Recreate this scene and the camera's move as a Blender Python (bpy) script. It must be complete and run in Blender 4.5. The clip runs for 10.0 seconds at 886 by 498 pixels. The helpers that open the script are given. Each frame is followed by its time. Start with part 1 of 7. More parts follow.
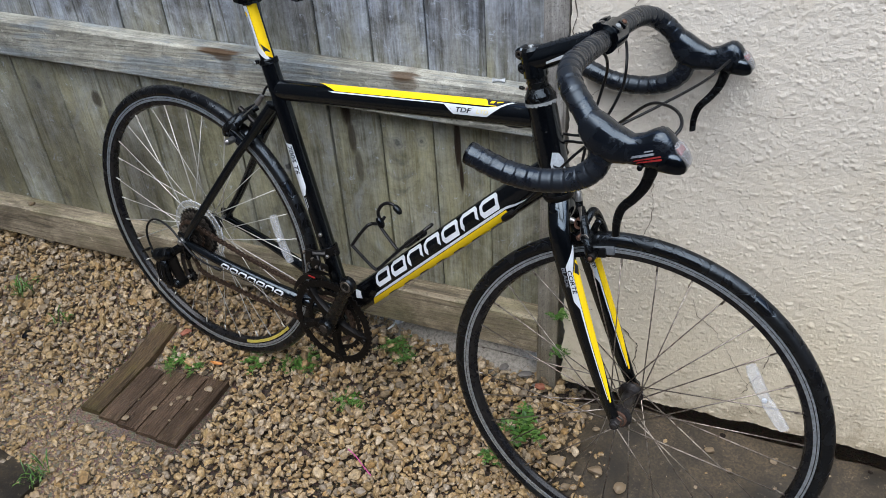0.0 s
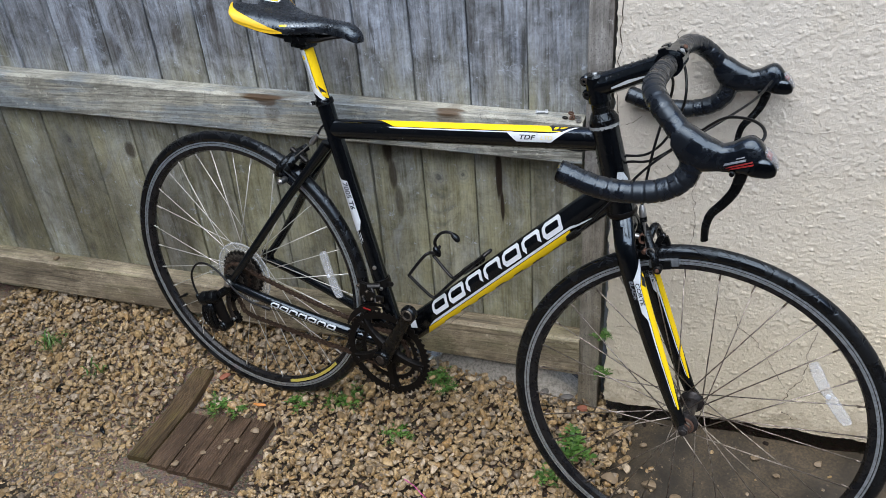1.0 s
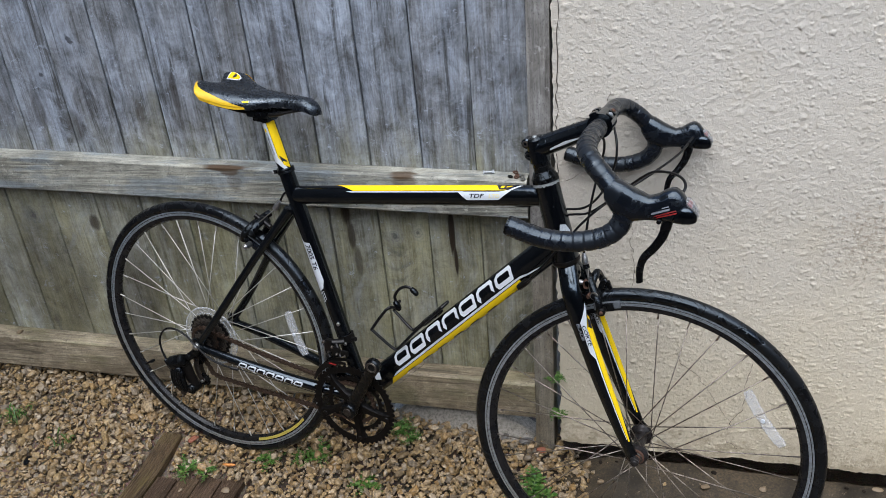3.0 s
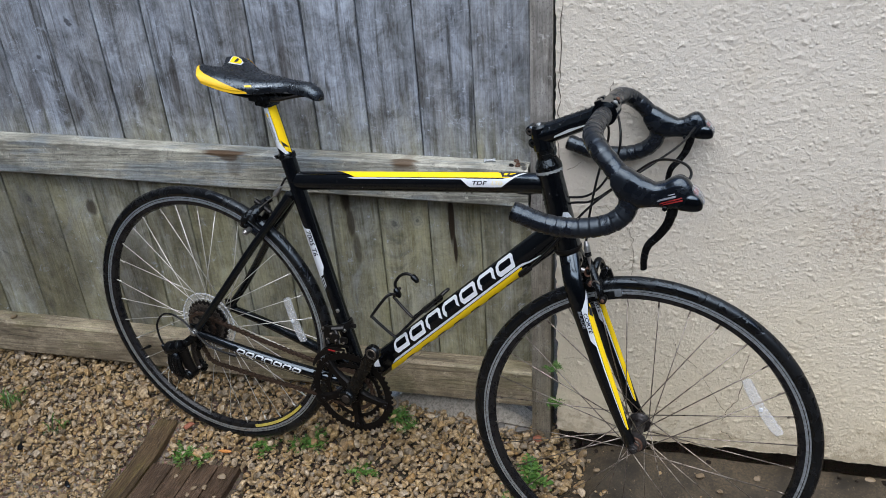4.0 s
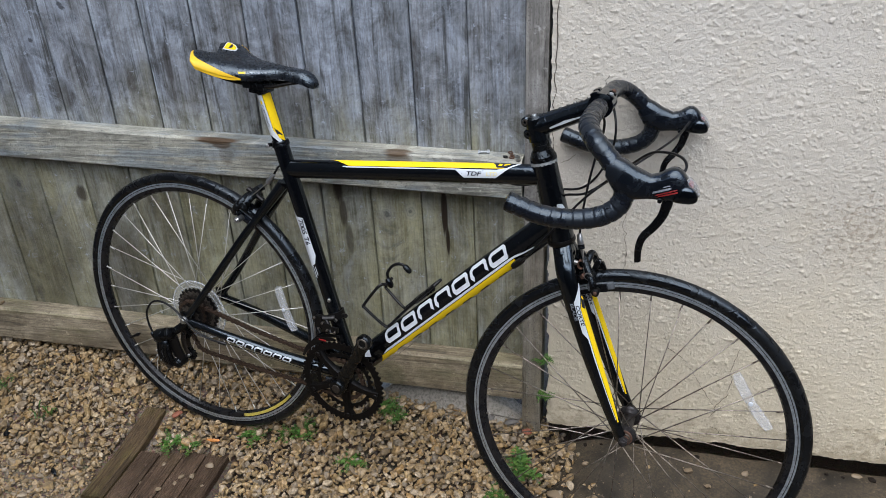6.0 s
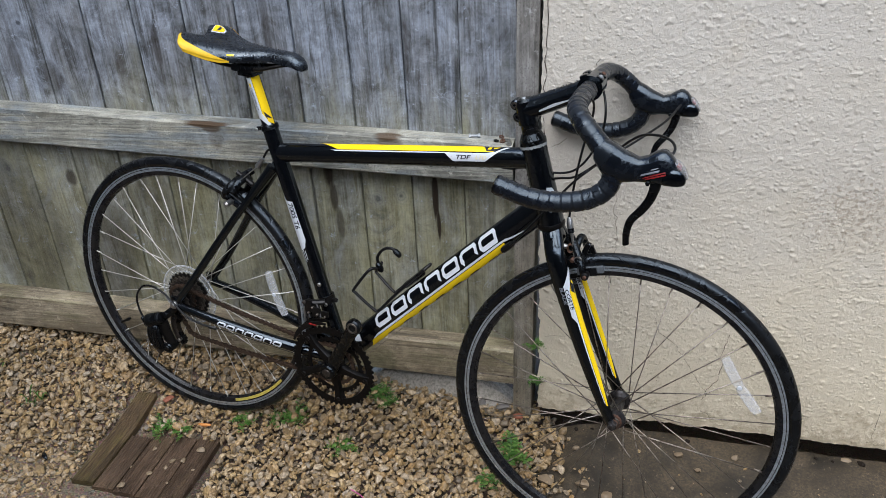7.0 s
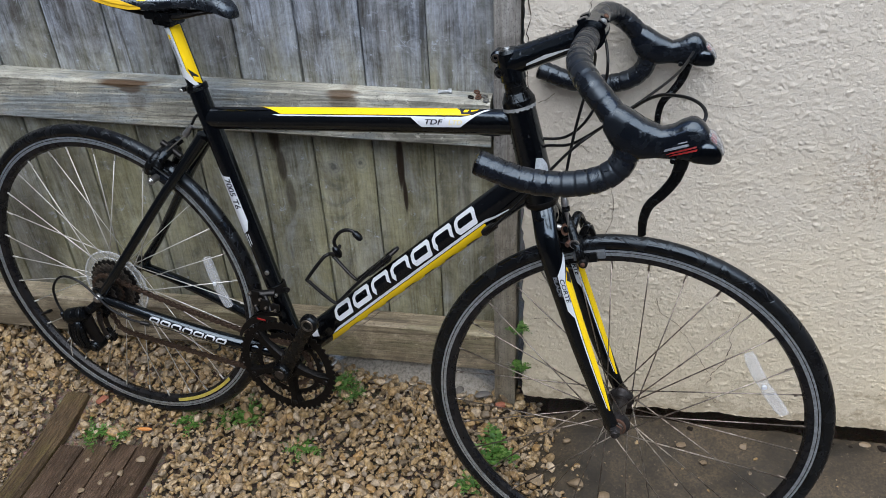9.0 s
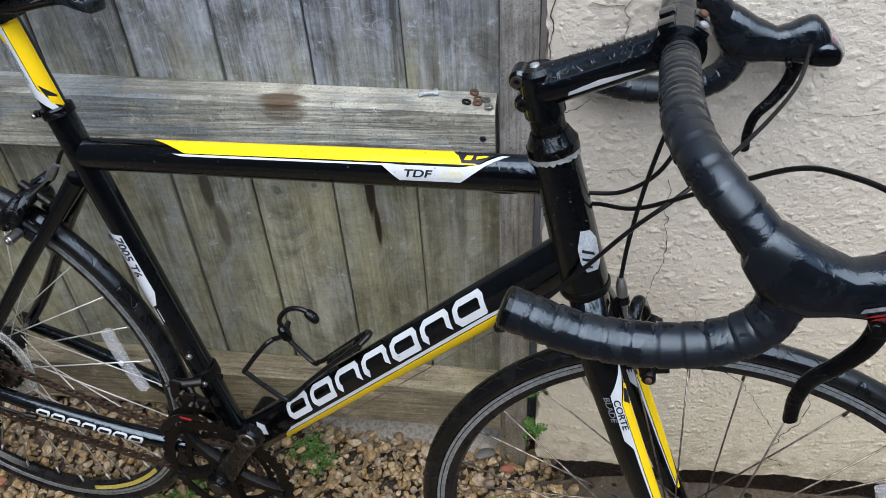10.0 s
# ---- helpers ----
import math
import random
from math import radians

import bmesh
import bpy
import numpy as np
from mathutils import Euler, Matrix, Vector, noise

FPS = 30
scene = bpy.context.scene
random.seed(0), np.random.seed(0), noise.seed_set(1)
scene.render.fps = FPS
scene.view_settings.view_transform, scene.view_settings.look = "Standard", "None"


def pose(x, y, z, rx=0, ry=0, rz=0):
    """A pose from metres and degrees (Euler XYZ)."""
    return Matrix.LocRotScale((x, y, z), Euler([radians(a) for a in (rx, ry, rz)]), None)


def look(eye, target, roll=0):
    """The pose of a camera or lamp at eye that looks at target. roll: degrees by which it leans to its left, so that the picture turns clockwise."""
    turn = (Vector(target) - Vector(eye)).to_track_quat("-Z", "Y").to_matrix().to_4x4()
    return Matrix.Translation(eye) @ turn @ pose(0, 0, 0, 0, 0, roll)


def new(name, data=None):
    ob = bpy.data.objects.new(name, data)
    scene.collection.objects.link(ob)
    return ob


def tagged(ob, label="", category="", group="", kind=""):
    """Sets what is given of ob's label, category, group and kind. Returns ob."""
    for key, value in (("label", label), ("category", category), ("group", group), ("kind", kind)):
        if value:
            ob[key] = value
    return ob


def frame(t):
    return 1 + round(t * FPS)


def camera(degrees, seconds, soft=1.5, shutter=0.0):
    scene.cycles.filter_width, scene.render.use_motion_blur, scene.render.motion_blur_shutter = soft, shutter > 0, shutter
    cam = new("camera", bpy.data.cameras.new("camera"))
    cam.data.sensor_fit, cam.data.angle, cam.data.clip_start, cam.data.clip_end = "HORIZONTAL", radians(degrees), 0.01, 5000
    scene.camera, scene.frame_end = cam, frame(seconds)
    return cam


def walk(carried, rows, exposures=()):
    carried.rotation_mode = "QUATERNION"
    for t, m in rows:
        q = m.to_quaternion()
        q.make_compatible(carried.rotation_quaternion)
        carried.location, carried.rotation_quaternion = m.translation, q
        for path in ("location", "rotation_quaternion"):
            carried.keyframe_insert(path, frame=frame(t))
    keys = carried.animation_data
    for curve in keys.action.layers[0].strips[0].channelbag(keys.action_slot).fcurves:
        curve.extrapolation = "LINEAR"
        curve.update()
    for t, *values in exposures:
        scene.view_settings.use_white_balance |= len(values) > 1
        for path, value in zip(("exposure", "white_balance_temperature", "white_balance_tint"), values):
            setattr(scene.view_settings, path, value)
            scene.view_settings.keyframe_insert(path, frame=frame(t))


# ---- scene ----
cam = camera(57.0, 10.0, 0.4)
PATH = [
    (0, (0.315, -1.394, 1.364), (-0.354, 0.112, 0.231), -4.3),
    (0.5, (0.205, -1.465, 1.36), (-0.415, 0.099, 0.278), -5.1),
    (1, (0.158, -1.529, 1.368), (-0.428, 0.08, 0.334), -5.0),
    (1.5, (0.15, -1.555, 1.382), (-0.413, 0.094, 0.4), -4.6),
    (2, (0.158, -1.568, 1.396), (-0.389, 0.113, 0.458), -5.0),
    (2.5, (0.165, -1.594, 1.406), (-0.355, 0.105, 0.487), -5.4),
    (3, (0.178, -1.626, 1.415), (-0.305, 0.084, 0.497), -5.5),
    (4.5, (0.141, -1.64, 1.399), (-0.305, 0.069, 0.46), -4.0),
    (5, (0.139, -1.637, 1.395), (-0.301, 0.072, 0.455), -3.6),
    (6.5, (0.153, -1.644, 1.396), (-0.271, 0.063, 0.444), -3.1),
    (7, (0.16, -1.638, 1.387), (-0.26, 0.058, 0.415), -3.1),
    (7.5, (0.166, -1.626, 1.387), (-0.253, 0.064, 0.404), -3.3),
    (8, (0.163, -1.624, 1.388), (-0.253, 0.052, 0.38), -3.5),
    (8.5, (0.134, -1.553, 1.363), (-0.223, 0.116, 0.322), -2.9),
    (9, (0.096, -1.383, 1.322), (-0.233, 0.252, 0.218), -3.4),
    (9.5, (0.068, -1.108, 1.296), (-0.258, 0.502, 0.154), -5.1),
    (10, (-0.003, -0.912, 1.256), (-0.259, 0.595, -0.033), -4.3),
]
walk(cam, [(t, look(eye, target, roll)) for t, eye, target, roll in PATH], ((0.0, 1.12), (1.0, 1.12), (1.5, 1.10), (2.2, 0.98), (9.0, 0.98), (10.0, 1.10)))


# ---- light ----
world = bpy.data.worlds.new("overcast_sky")
scene.world = world
world.use_nodes = True
wn = world.node_tree
sky = wn.nodes.new("ShaderNodeTexSky")
sky.sky_type, sky.sun_disc = "NISHITA", False
sky.sun_elevation, sky.sun_rotation = radians(60), radians(192)
sky.air_density, sky.dust_density, sky.ozone_density = 1.0, 1.2, 1.5
wn.links.new(sky.outputs[0], wn.nodes["Background"].inputs[0])
wn.nodes["Background"].inputs[1].default_value = 0.15
sun = new("sun", bpy.data.lights.new("sun", "SUN"))
sun.data.energy, sun.data.angle, sun.data.color = 2.55, radians(74), (0.945, 0.970, 1.0)
sun.matrix_world = look((0.35, -1.7, 3.1), (0, 0, 0))


# ---- materials ----
def material(name, base, rough=0.5, metal=0.0, spec=0.4, coat=0.0):
    m = bpy.data.materials.new(name)
    m.use_nodes = True
    b = m.node_tree.nodes["Principled BSDF"]
    b.inputs["Base Color"].default_value = (*base, 1)
    b.inputs["Roughness"].default_value = rough
    b.inputs["Metallic"].default_value = metal
    b.inputs["Specular IOR Level"].default_value = spec
    b.inputs["Coat Weight"].default_value = coat
    return m, m.node_tree, b


def node(tree, kind, **values):
    n = tree.nodes.new(kind)
    for key, value in values.items():
        n.inputs[key].default_value = value
    return n


def coords(tree, scale=(1, 1, 1), space="Object"):
    c = tree.nodes.new("ShaderNodeTexCoord")
    m = node(tree, "ShaderNodeMapping", Scale=scale)
    tree.links.new(c.outputs[space], m.inputs[0])
    return m.outputs[0]


def noise_of(tree, vec, scale, detail=4.0, rough=0.55, distortion=0.0):
    n = node(tree, "ShaderNodeTexNoise", Scale=scale, Detail=detail, Roughness=rough, Distortion=distortion)
    tree.links.new(vec, n.inputs["Vector"])
    return n.outputs["Fac"]


def ramp(tree, fac, stops):
    r = tree.nodes.new("ShaderNodeValToRGB")
    while len(r.color_ramp.elements) < len(stops):
        r.color_ramp.elements.new(0.5)
    for e, (p, c) in zip(r.color_ramp.elements, stops):
        e.position, e.color = p, (*c, 1) if len(c) == 3 else c
    tree.links.new(fac, r.inputs[0])
    return r.outputs[0]


def mix(tree, fac, a, b, kind="MIX"):
    m = tree.nodes.new("ShaderNodeMix")
    m.data_type, m.blend_type = "RGBA", kind
    for socket, value in ((m.inputs[0], fac), (m.inputs[6], a), (m.inputs[7], b)):
        if isinstance(value, (int, float)):
            socket.default_value = value
        elif isinstance(value, tuple):
            socket.default_value = (*value, 1)
        else:
            tree.links.new(value, socket)
    return m.outputs[2]


def math_of(tree, op, a, b=0.0, clamp=False):
    m = tree.nodes.new("ShaderNodeMath")
    m.operation, m.use_clamp = op, clamp
    for socket, value in ((m.inputs[0], a), (m.inputs[1], b)):
        if isinstance(value, (int, float)):
            socket.default_value = value
        else:
            tree.links.new(value, socket)
    return m.outputs[0]


def bump(tree, bsdf, height, strength=0.3, distance=0.002):
    b = node(tree, "ShaderNodeBump", Strength=strength, Distance=distance)
    tree.links.new(height, b.inputs["Height"])
    tree.links.new(b.outputs[0], bsdf.inputs["Normal"])


def island_random(tree):
    return tree.nodes.new("ShaderNodeNewGeometry").outputs["Random Per Island"]


def object_random(tree):
    return tree.nodes.new("ShaderNodeObjectInfo").outputs["Random"]


def shifted(tree, vec, by):
    """The coordinates moved by a random amount for each object, so that no two pieces share a grain."""
    a = tree.nodes.new("ShaderNodeVectorMath")
    a.operation = "ADD"
    c = tree.nodes.new("ShaderNodeCombineXYZ")
    for k, f in enumerate((37.0, 17.0, 53.0)):
        tree.links.new(math_of(tree, "MULTIPLY", by, f), c.inputs[k])
    tree.links.new(vec, a.inputs[0])
    tree.links.new(c.outputs[0], a.inputs[1])
    return a.outputs[0]


def timber(name, light, dark, tint, along="z", algae=0.5, wet=0.5, knots=0.3, damp_below=None, dark_spots=(), spot_colour=(0.03, 0.022, 0.016), warm=(0.19, 0.165, 0.125), grain=1.0, specks=0.65, saw=0.0, rounds=()):
    """Weathered softwood: cloudy grey, grain, splits, scratches, knots, algae below a height, staining and painted
    dimming at places.
    """
    m, t, b = material(name, light, wet, 0.0, 0.3)
    rnd = object_random(t)
    squash = {"z": (1, 1, 0.03), "x": (0.03, 1, 1), "y": (1, 0.03, 1)}[along]
    half = {"z": (1, 1, 0.22), "x": (0.22, 1, 1), "y": (1, 0.22, 1)}[along]
    own = shifted(t, coords(t), rnd)
    place = t.nodes.new("ShaderNodeSeparateXYZ")
    t.links.new(coords(t), place.inputs[0])
    across, up = (place.outputs[0], place.outputs[2]) if along != "y" else (place.outputs[0], place.outputs[1])
    flat = t.nodes.new("ShaderNodeCombineXYZ")
    f0, f1 = (1.0, 0.7) if along != "x" else (0.7, 1.0)
    t.links.new(math_of(t, "ADD", math_of(t, "MULTIPLY", across, f0), math_of(t, "MULTIPLY", noise_of(t, own, 45, 3), 0.035)), flat.inputs[0])
    t.links.new(math_of(t, "ADD", math_of(t, "MULTIPLY", up, f1), math_of(t, "MULTIPLY", noise_of(t, own, 38, 3), 0.035)), flat.inputs[1])
    k = node(t, "ShaderNodeTexVoronoi", Scale=9.0)
    k.voronoi_dimensions = "2D"
    t.links.new(flat.outputs[0], k.inputs["Vector"])
    some = t.nodes.new("ShaderNodeSeparateColor")
    t.links.new(k.outputs["Color"], some.inputs[0])
    picked = ramp(t, some.outputs[0], [(1 - knots - 0.02, (0, 0, 0)), (1 - knots + 0.02, (1, 1, 1))])
    fine = noise_of(t, shifted(t, coords(t, squash), rnd), 210, 6, 0.65, 0.35)
    mid = noise_of(t, shifted(t, coords(t, tuple(v ** 0.8 for v in squash)), rnd), 46, 6, 0.7, 0.7)
    broad = noise_of(t, shifted(t, coords(t, half), rnd), 9, 6, 0.68, 0.6)
    cloud = noise_of(t, shifted(t, coords(t, tuple(v ** 0.25 for v in half)), rnd), 17, 7, 0.78, 0.5)
    hue = noise_of(t, shifted(t, coords(t, half), math_of(t, "ADD", rnd, 3.3)), 5.5, 5, 0.7)
    speck = noise_of(t, own, 320, 3, 0.6)
    shade = math_of(t, "ADD", math_of(t, "MULTIPLY", fine, 0.24 * grain), math_of(t, "MULTIPLY", cloud, 0.55))
    shade = math_of(t, "ADD", shade, math_of(t, "MULTIPLY", mid, 0.45 - 0.24 * grain))
    c = ramp(t, shade, [(0.41, dark), (0.50, tuple(p * 0.55 + q * 0.45 for p, q in zip(dark, light))), (0.60, light)])
    c = mix(t, math_of(t, "MULTIPLY", ramp(t, hue, [(0.42, (0, 0, 0)), (0.66, (1, 1, 1))]), 0.6), c, mix(t, 0.62, c, mix(t, ramp(t, shade, [(0.38, (0, 0, 0)), (0.64, (1, 1, 1))]), tuple(v * 0.5 for v in warm), tuple(v * 1.5 for v in warm))))
    # splits and dark runs in the grain
    c = mix(t, math_of(t, "MULTIPLY", ramp(t, mid, [(0.35, (1, 1, 1)), (0.43, (0, 0, 0))]), 0.78), c, tuple(v * 0.45 for v in dark))
    c = mix(t, math_of(t, "MULTIPLY", ramp(t, broad, [(0.36, (1, 1, 1)), (0.50, (0, 0, 0))]), 0.52), c, tuple(v * 0.55 for v in dark))
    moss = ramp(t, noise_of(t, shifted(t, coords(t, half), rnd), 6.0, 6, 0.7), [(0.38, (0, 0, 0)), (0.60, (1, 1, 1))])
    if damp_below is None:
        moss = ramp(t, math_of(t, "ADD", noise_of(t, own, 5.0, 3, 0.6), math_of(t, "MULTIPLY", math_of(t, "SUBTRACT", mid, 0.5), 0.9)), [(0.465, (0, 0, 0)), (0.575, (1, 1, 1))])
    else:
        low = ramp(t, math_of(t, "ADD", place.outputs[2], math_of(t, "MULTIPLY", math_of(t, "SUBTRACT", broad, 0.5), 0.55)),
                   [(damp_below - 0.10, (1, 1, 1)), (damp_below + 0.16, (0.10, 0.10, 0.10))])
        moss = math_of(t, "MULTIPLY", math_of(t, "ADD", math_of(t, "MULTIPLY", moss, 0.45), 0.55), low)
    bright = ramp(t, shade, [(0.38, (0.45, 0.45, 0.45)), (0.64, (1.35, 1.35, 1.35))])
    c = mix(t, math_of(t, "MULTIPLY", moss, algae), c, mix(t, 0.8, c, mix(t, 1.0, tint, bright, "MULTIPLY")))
    # pale scratches and lichen flecks
    line = math_of(t, "ABSOLUTE", math_of(t, "SUBTRACT", noise_of(t, own, 16, 2, 0.5, 1.2), 0.5))
    line = math_of(t, "MULTIPLY", ramp(t, line, [(0.003, (1, 1, 1)), (0.009, (0, 0, 0))]), ramp(t, noise_of(t, own, 21, 3), [(0.55, (0, 0, 0)), (0.66, (1, 1, 1))]))
    c = mix(t, math_of(t, "MULTIPLY", line, 0.42), c, tuple(min(1, v * 1.25 + 0.03) for v in light))
    fleck = ramp(t, noise_of(t, own, 42, 6, 0.78), [(0.61, (0, 0, 0)), (0.68, (1, 1, 1))])
    c = mix(t, math_of(t, "MULTIPLY", fleck, 0.55), c, tuple(min(1, v * 1.3 + 0.03) for v in light))
    c = mix(t, math_of(t, "MULTIPLY", ramp(t, speck, [(0.35, (1, 1, 1)), (0.43, (0, 0, 0))]), specks), c, tuple(v * 0.5 for v in dark))
    # marks of the saw, across the grain, on worn pale and smudged dark patches
    if saw:
        worn = noise_of(t, shifted(t, coords(t, (1, 1, 0.6)), math_of(t, "ADD", rnd, 7.7)), 11, 7, 0.78, 0.8)
        c = mix(t, math_of(t, "MULTIPLY", ramp(t, worn, [(0.54, (0, 0, 0)), (0.66, (1, 1, 1))]), 0.34), c, mix(t, 0.6, c, light))
        c = mix(t, math_of(t, "MULTIPLY", ramp(t, worn, [(0.33, (1, 1, 1)), (0.44, (0, 0, 0))]), 0.50), c, tuple(v * 0.8 for v in dark))
        cut = noise_of(t, shifted(t, coords(t, (0.14, 1, 1)), rnd), 190, 5, 0.7, 0.3)
        c = mix(t, math_of(t, "MULTIPLY", ramp(t, cut, [(0.36, (1, 1, 1)), (0.50, (0, 0, 0))]), saw), c, mix(t, 0.45, c, dark))
        c = mix(t, math_of(t, "MULTIPLY", ramp(t, cut, [(0.55, (0, 0, 0)), (0.68, (1, 1, 1))]), saw * 0.6), c, mix(t, 0.4, c, light))
    # knots with rings at known places
    if rounds:
        far = None
        for x, z, r in rounds:
            v = t.nodes.new("ShaderNodeVectorMath")
            v.operation = "SUBTRACT"
            t.links.new(coords(t), v.inputs[0])
            v.inputs[1].default_value = (x, 0, z)
            w = t.nodes.new("ShaderNodeVectorMath")
            w.operation = "MULTIPLY"
            t.links.new(v.outputs[0], w.inputs[0])
            w.inputs[1].default_value = (1 / r, 0, 0.78 / r)
            d = t.nodes.new("ShaderNodeVectorMath")
            d.operation = "LENGTH"
            t.links.new(w.outputs[0], d.inputs[0])
            far = d.outputs["Value"] if far is None else math_of(t, "MINIMUM", far, d.outputs["Value"])
        far = math_of(t, "ADD", far, math_of(t, "MULTIPLY", math_of(t, "SUBTRACT", noise_of(t, own, 40, 4), 0.5), 0.9))
        ring = math_of(t, "MULTIPLY", ramp(t, math_of(t, "SINE", math_of(t, "MULTIPLY", far, 19.0)), [(0.1, (0, 0, 0)), (0.9, (1, 1, 1))]), ramp(t, far, [(0.25, (1, 1, 1)), (1.25, (0, 0, 0))]))
        c = mix(t, math_of(t, "MULTIPLY", ramp(t, far, [(0.4, (1, 1, 1)), (1.1, (0, 0, 0))]), 0.14), c, tuple(min(1, v * 1.05) for v in light))
        c = mix(t, math_of(t, "MULTIPLY", ring, 0.34), c, tuple(v * 0.8 for v in dark))
        c = mix(t, math_of(t, "MULTIPLY", ramp(t, far, [(0.10, (1, 1, 1)), (0.36, (0, 0, 0))]), 0.55), c, tuple(v * 0.6 for v in dark))
    # knots: a dark heart in a pale, ragged patch
    eye = k.outputs["Distance"]
    c = mix(t, math_of(t, "MULTIPLY", math_of(t, "MULTIPLY", ramp(t, eye, [(0.10, (1, 1, 1)), (0.22, (0, 0, 0))]), picked), 0.22), c, tuple(min(1, v * 1.15) for v in light))
    c = mix(t, math_of(t, "MULTIPLY", math_of(t, "MULTIPLY", ramp(t, eye, [(0.035, (1, 1, 1)), (0.075, (0, 0, 0))]), picked), 0.8), c, tuple(v * 0.4 for v in dark))
    for x, z, wx, wz, much, *depth in dark_spots:
        dx = math_of(t, "POWER", math_of(t, "ABSOLUTE", math_of(t, "DIVIDE", math_of(t, "SUBTRACT", place.outputs[0], x), wx)), 2.0)
        dz = math_of(t, "POWER", math_of(t, "ABSOLUTE", math_of(t, "DIVIDE", math_of(t, "SUBTRACT", place.outputs[2], z), wz)), 2.0)
        near = math_of(t, "SUBTRACT", math_of(t, "SUBTRACT", 1.0, dx), dz)
        if depth:
            near = math_of(t, "SUBTRACT", near, math_of(t, "POWER", math_of(t, "ABSOLUTE", math_of(t, "DIVIDE", math_of(t, "SUBTRACT", place.outputs[1], depth[0]), depth[1])), 2.0))
        ragged = math_of(t, "ADD", near, math_of(t, "MULTIPLY", math_of(t, "SUBTRACT", math_of(t, "MULTIPLY", math_of(t, "ADD", mid, fine), 0.5), 0.5), 2.1))
        c = mix(t, math_of(t, "MULTIPLY", ramp(t, ragged, [(0.14, (0, 0, 0)), (0.62, (1, 1, 1))]), much), c, spot_colour)
    c = mix(t, 1.0, c, math_of(t, "ADD", math_of(t, "MULTIPLY", rnd, 0.24), 0.88), "MULTIPLY")
    t.links.new(c, b.inputs["Base Color"])
    t.links.new(math_of(t, "ADD", math_of(t, "MULTIPLY", cloud, 0.4), wet - 0.2), b.inputs["Roughness"])
    bump(t, b, math_of(t, "ADD", math_of(t, "ADD", fine, mid), math_of(t, "MULTIPLY", cloud, 0.6)), 0.9, 0.003)
    return m


# The last four broad ellipses paint weaker light onto the lower left boards.
STREAKS_AND_DIMMING = ((-0.519, 0.625, 0.015, 0.050, 0.95), (-0.512, 0.560, 0.012, 0.050, 0.8), (-0.503, 0.490, 0.012, 0.050, 0.6), (-0.262, 0.575, 0.0095, 0.075, 1.0), (-0.257, 0.500, 0.0060, 0.050, 1.0), (-0.262, 0.540, 0.022, 0.110, 0.22), (-0.80, 0.62, 0.012, 0.08, 0.4), (-1.02, 0.60, 0.02, 0.09, 0.4), (-0.895, 0.915, 0.012, 0.07, 0.6),
           (-1.00, 0.875, 0.014, 0.04, 0.5), (-1.19, 0.84, 0.03, 0.05, 0.5), (-1.28, 0.88, 0.02, 0.06, 0.5), (-0.62, 0.96, 0.012, 0.14, 0.5), (-0.31, 0.93, 0.010, 0.10, 0.4), (-0.13, 0.55, 0.010, 0.12, 0.3), (-1.22, 0.575, 0.018, 0.03, 0.8), (-1.42, 0.40, 0.16, 0.26, 0.40), (-1.16, 0.36, 0.10, 0.20, 0.35), (-0.98, 0.42, 0.05, 0.24, 0.3), (-1.66, 0.45, 0.12, 0.3, 0.4))
ROUNDS = ((-0.402, 0.560, 0.026), (-0.345, 0.572, 0.022), (-1.405, 0.590, 0.040), (-0.925, 1.020, 0.014), (-1.105, 1.020, 0.016), (-0.645, 1.100, 0.012), (-0.630, 0.920, 0.013), (-0.120, 0.980, 0.013), (-0.255, 0.995, 0.010), (-0.395, 0.930, 0.014))
BOARD = timber("weathered_board", (0.380, 0.431, 0.520), (0.060, 0.065, 0.074), (0.330, 0.305, 0.158), "z", 1.0, 0.5, 0.10, 0.72, STREAKS_AND_DIMMING, (0.026, 0.018, 0.012), (0.19, 0.165, 0.125), 1.15, 0.12, 0.30, ROUNDS)
RAIL = timber("weathered_rail", (0.49, 0.485, 0.42), (0.165, 0.165, 0.145), (0.215, 0.250, 0.272), "x", 0.90, 0.5, 0.06, None, ((-0.785, 0.754, 0.070, 0.012, 1.0, -0.024, 0.012), (-0.772, 0.742, 0.030, 0.012, 0.8, -0.027, 0.01), (-0.765, 0.715, 0.022, 0.030, 0.35), (-0.348, 0.722, 0.034, 0.020, 0.65), (-0.352, 0.737, 0.040, 0.012, 0.9, -0.020, 0.016)), (0.075, 0.046, 0.024), (0.32, 0.285, 0.20), 1.5)
LOW_RAIL = timber("damp_rail", (0.43, 0.365, 0.262), (0.125, 0.102, 0.070), (0.20, 0.182, 0.100), "x", 0.7, 0.5, 0.15, None, (), (0.03, 0.02, 0.01), (0.24, 0.18, 0.10), 1.4)
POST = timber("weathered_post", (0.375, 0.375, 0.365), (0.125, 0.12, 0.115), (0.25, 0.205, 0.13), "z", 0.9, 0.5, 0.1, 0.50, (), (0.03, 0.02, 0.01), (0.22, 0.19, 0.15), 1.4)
DECK = timber("wet_decking", (0.122, 0.079, 0.052), (0.036, 0.023, 0.015), (0.075, 0.052, 0.026), "y", 0.4, 0.42, 0.0, None, (), (0, 0, 0), (0.07, 0.043, 0.026), 1.3)
OLD_PLANK = timber("mossy_plank", (0.120, 0.078, 0.040), (0.034, 0.022, 0.012), (0.095, 0.078, 0.026), "y", 0.6, 0.5, 0.0, None, (), (0, 0, 0), (0.10, 0.065, 0.03), 1.3)


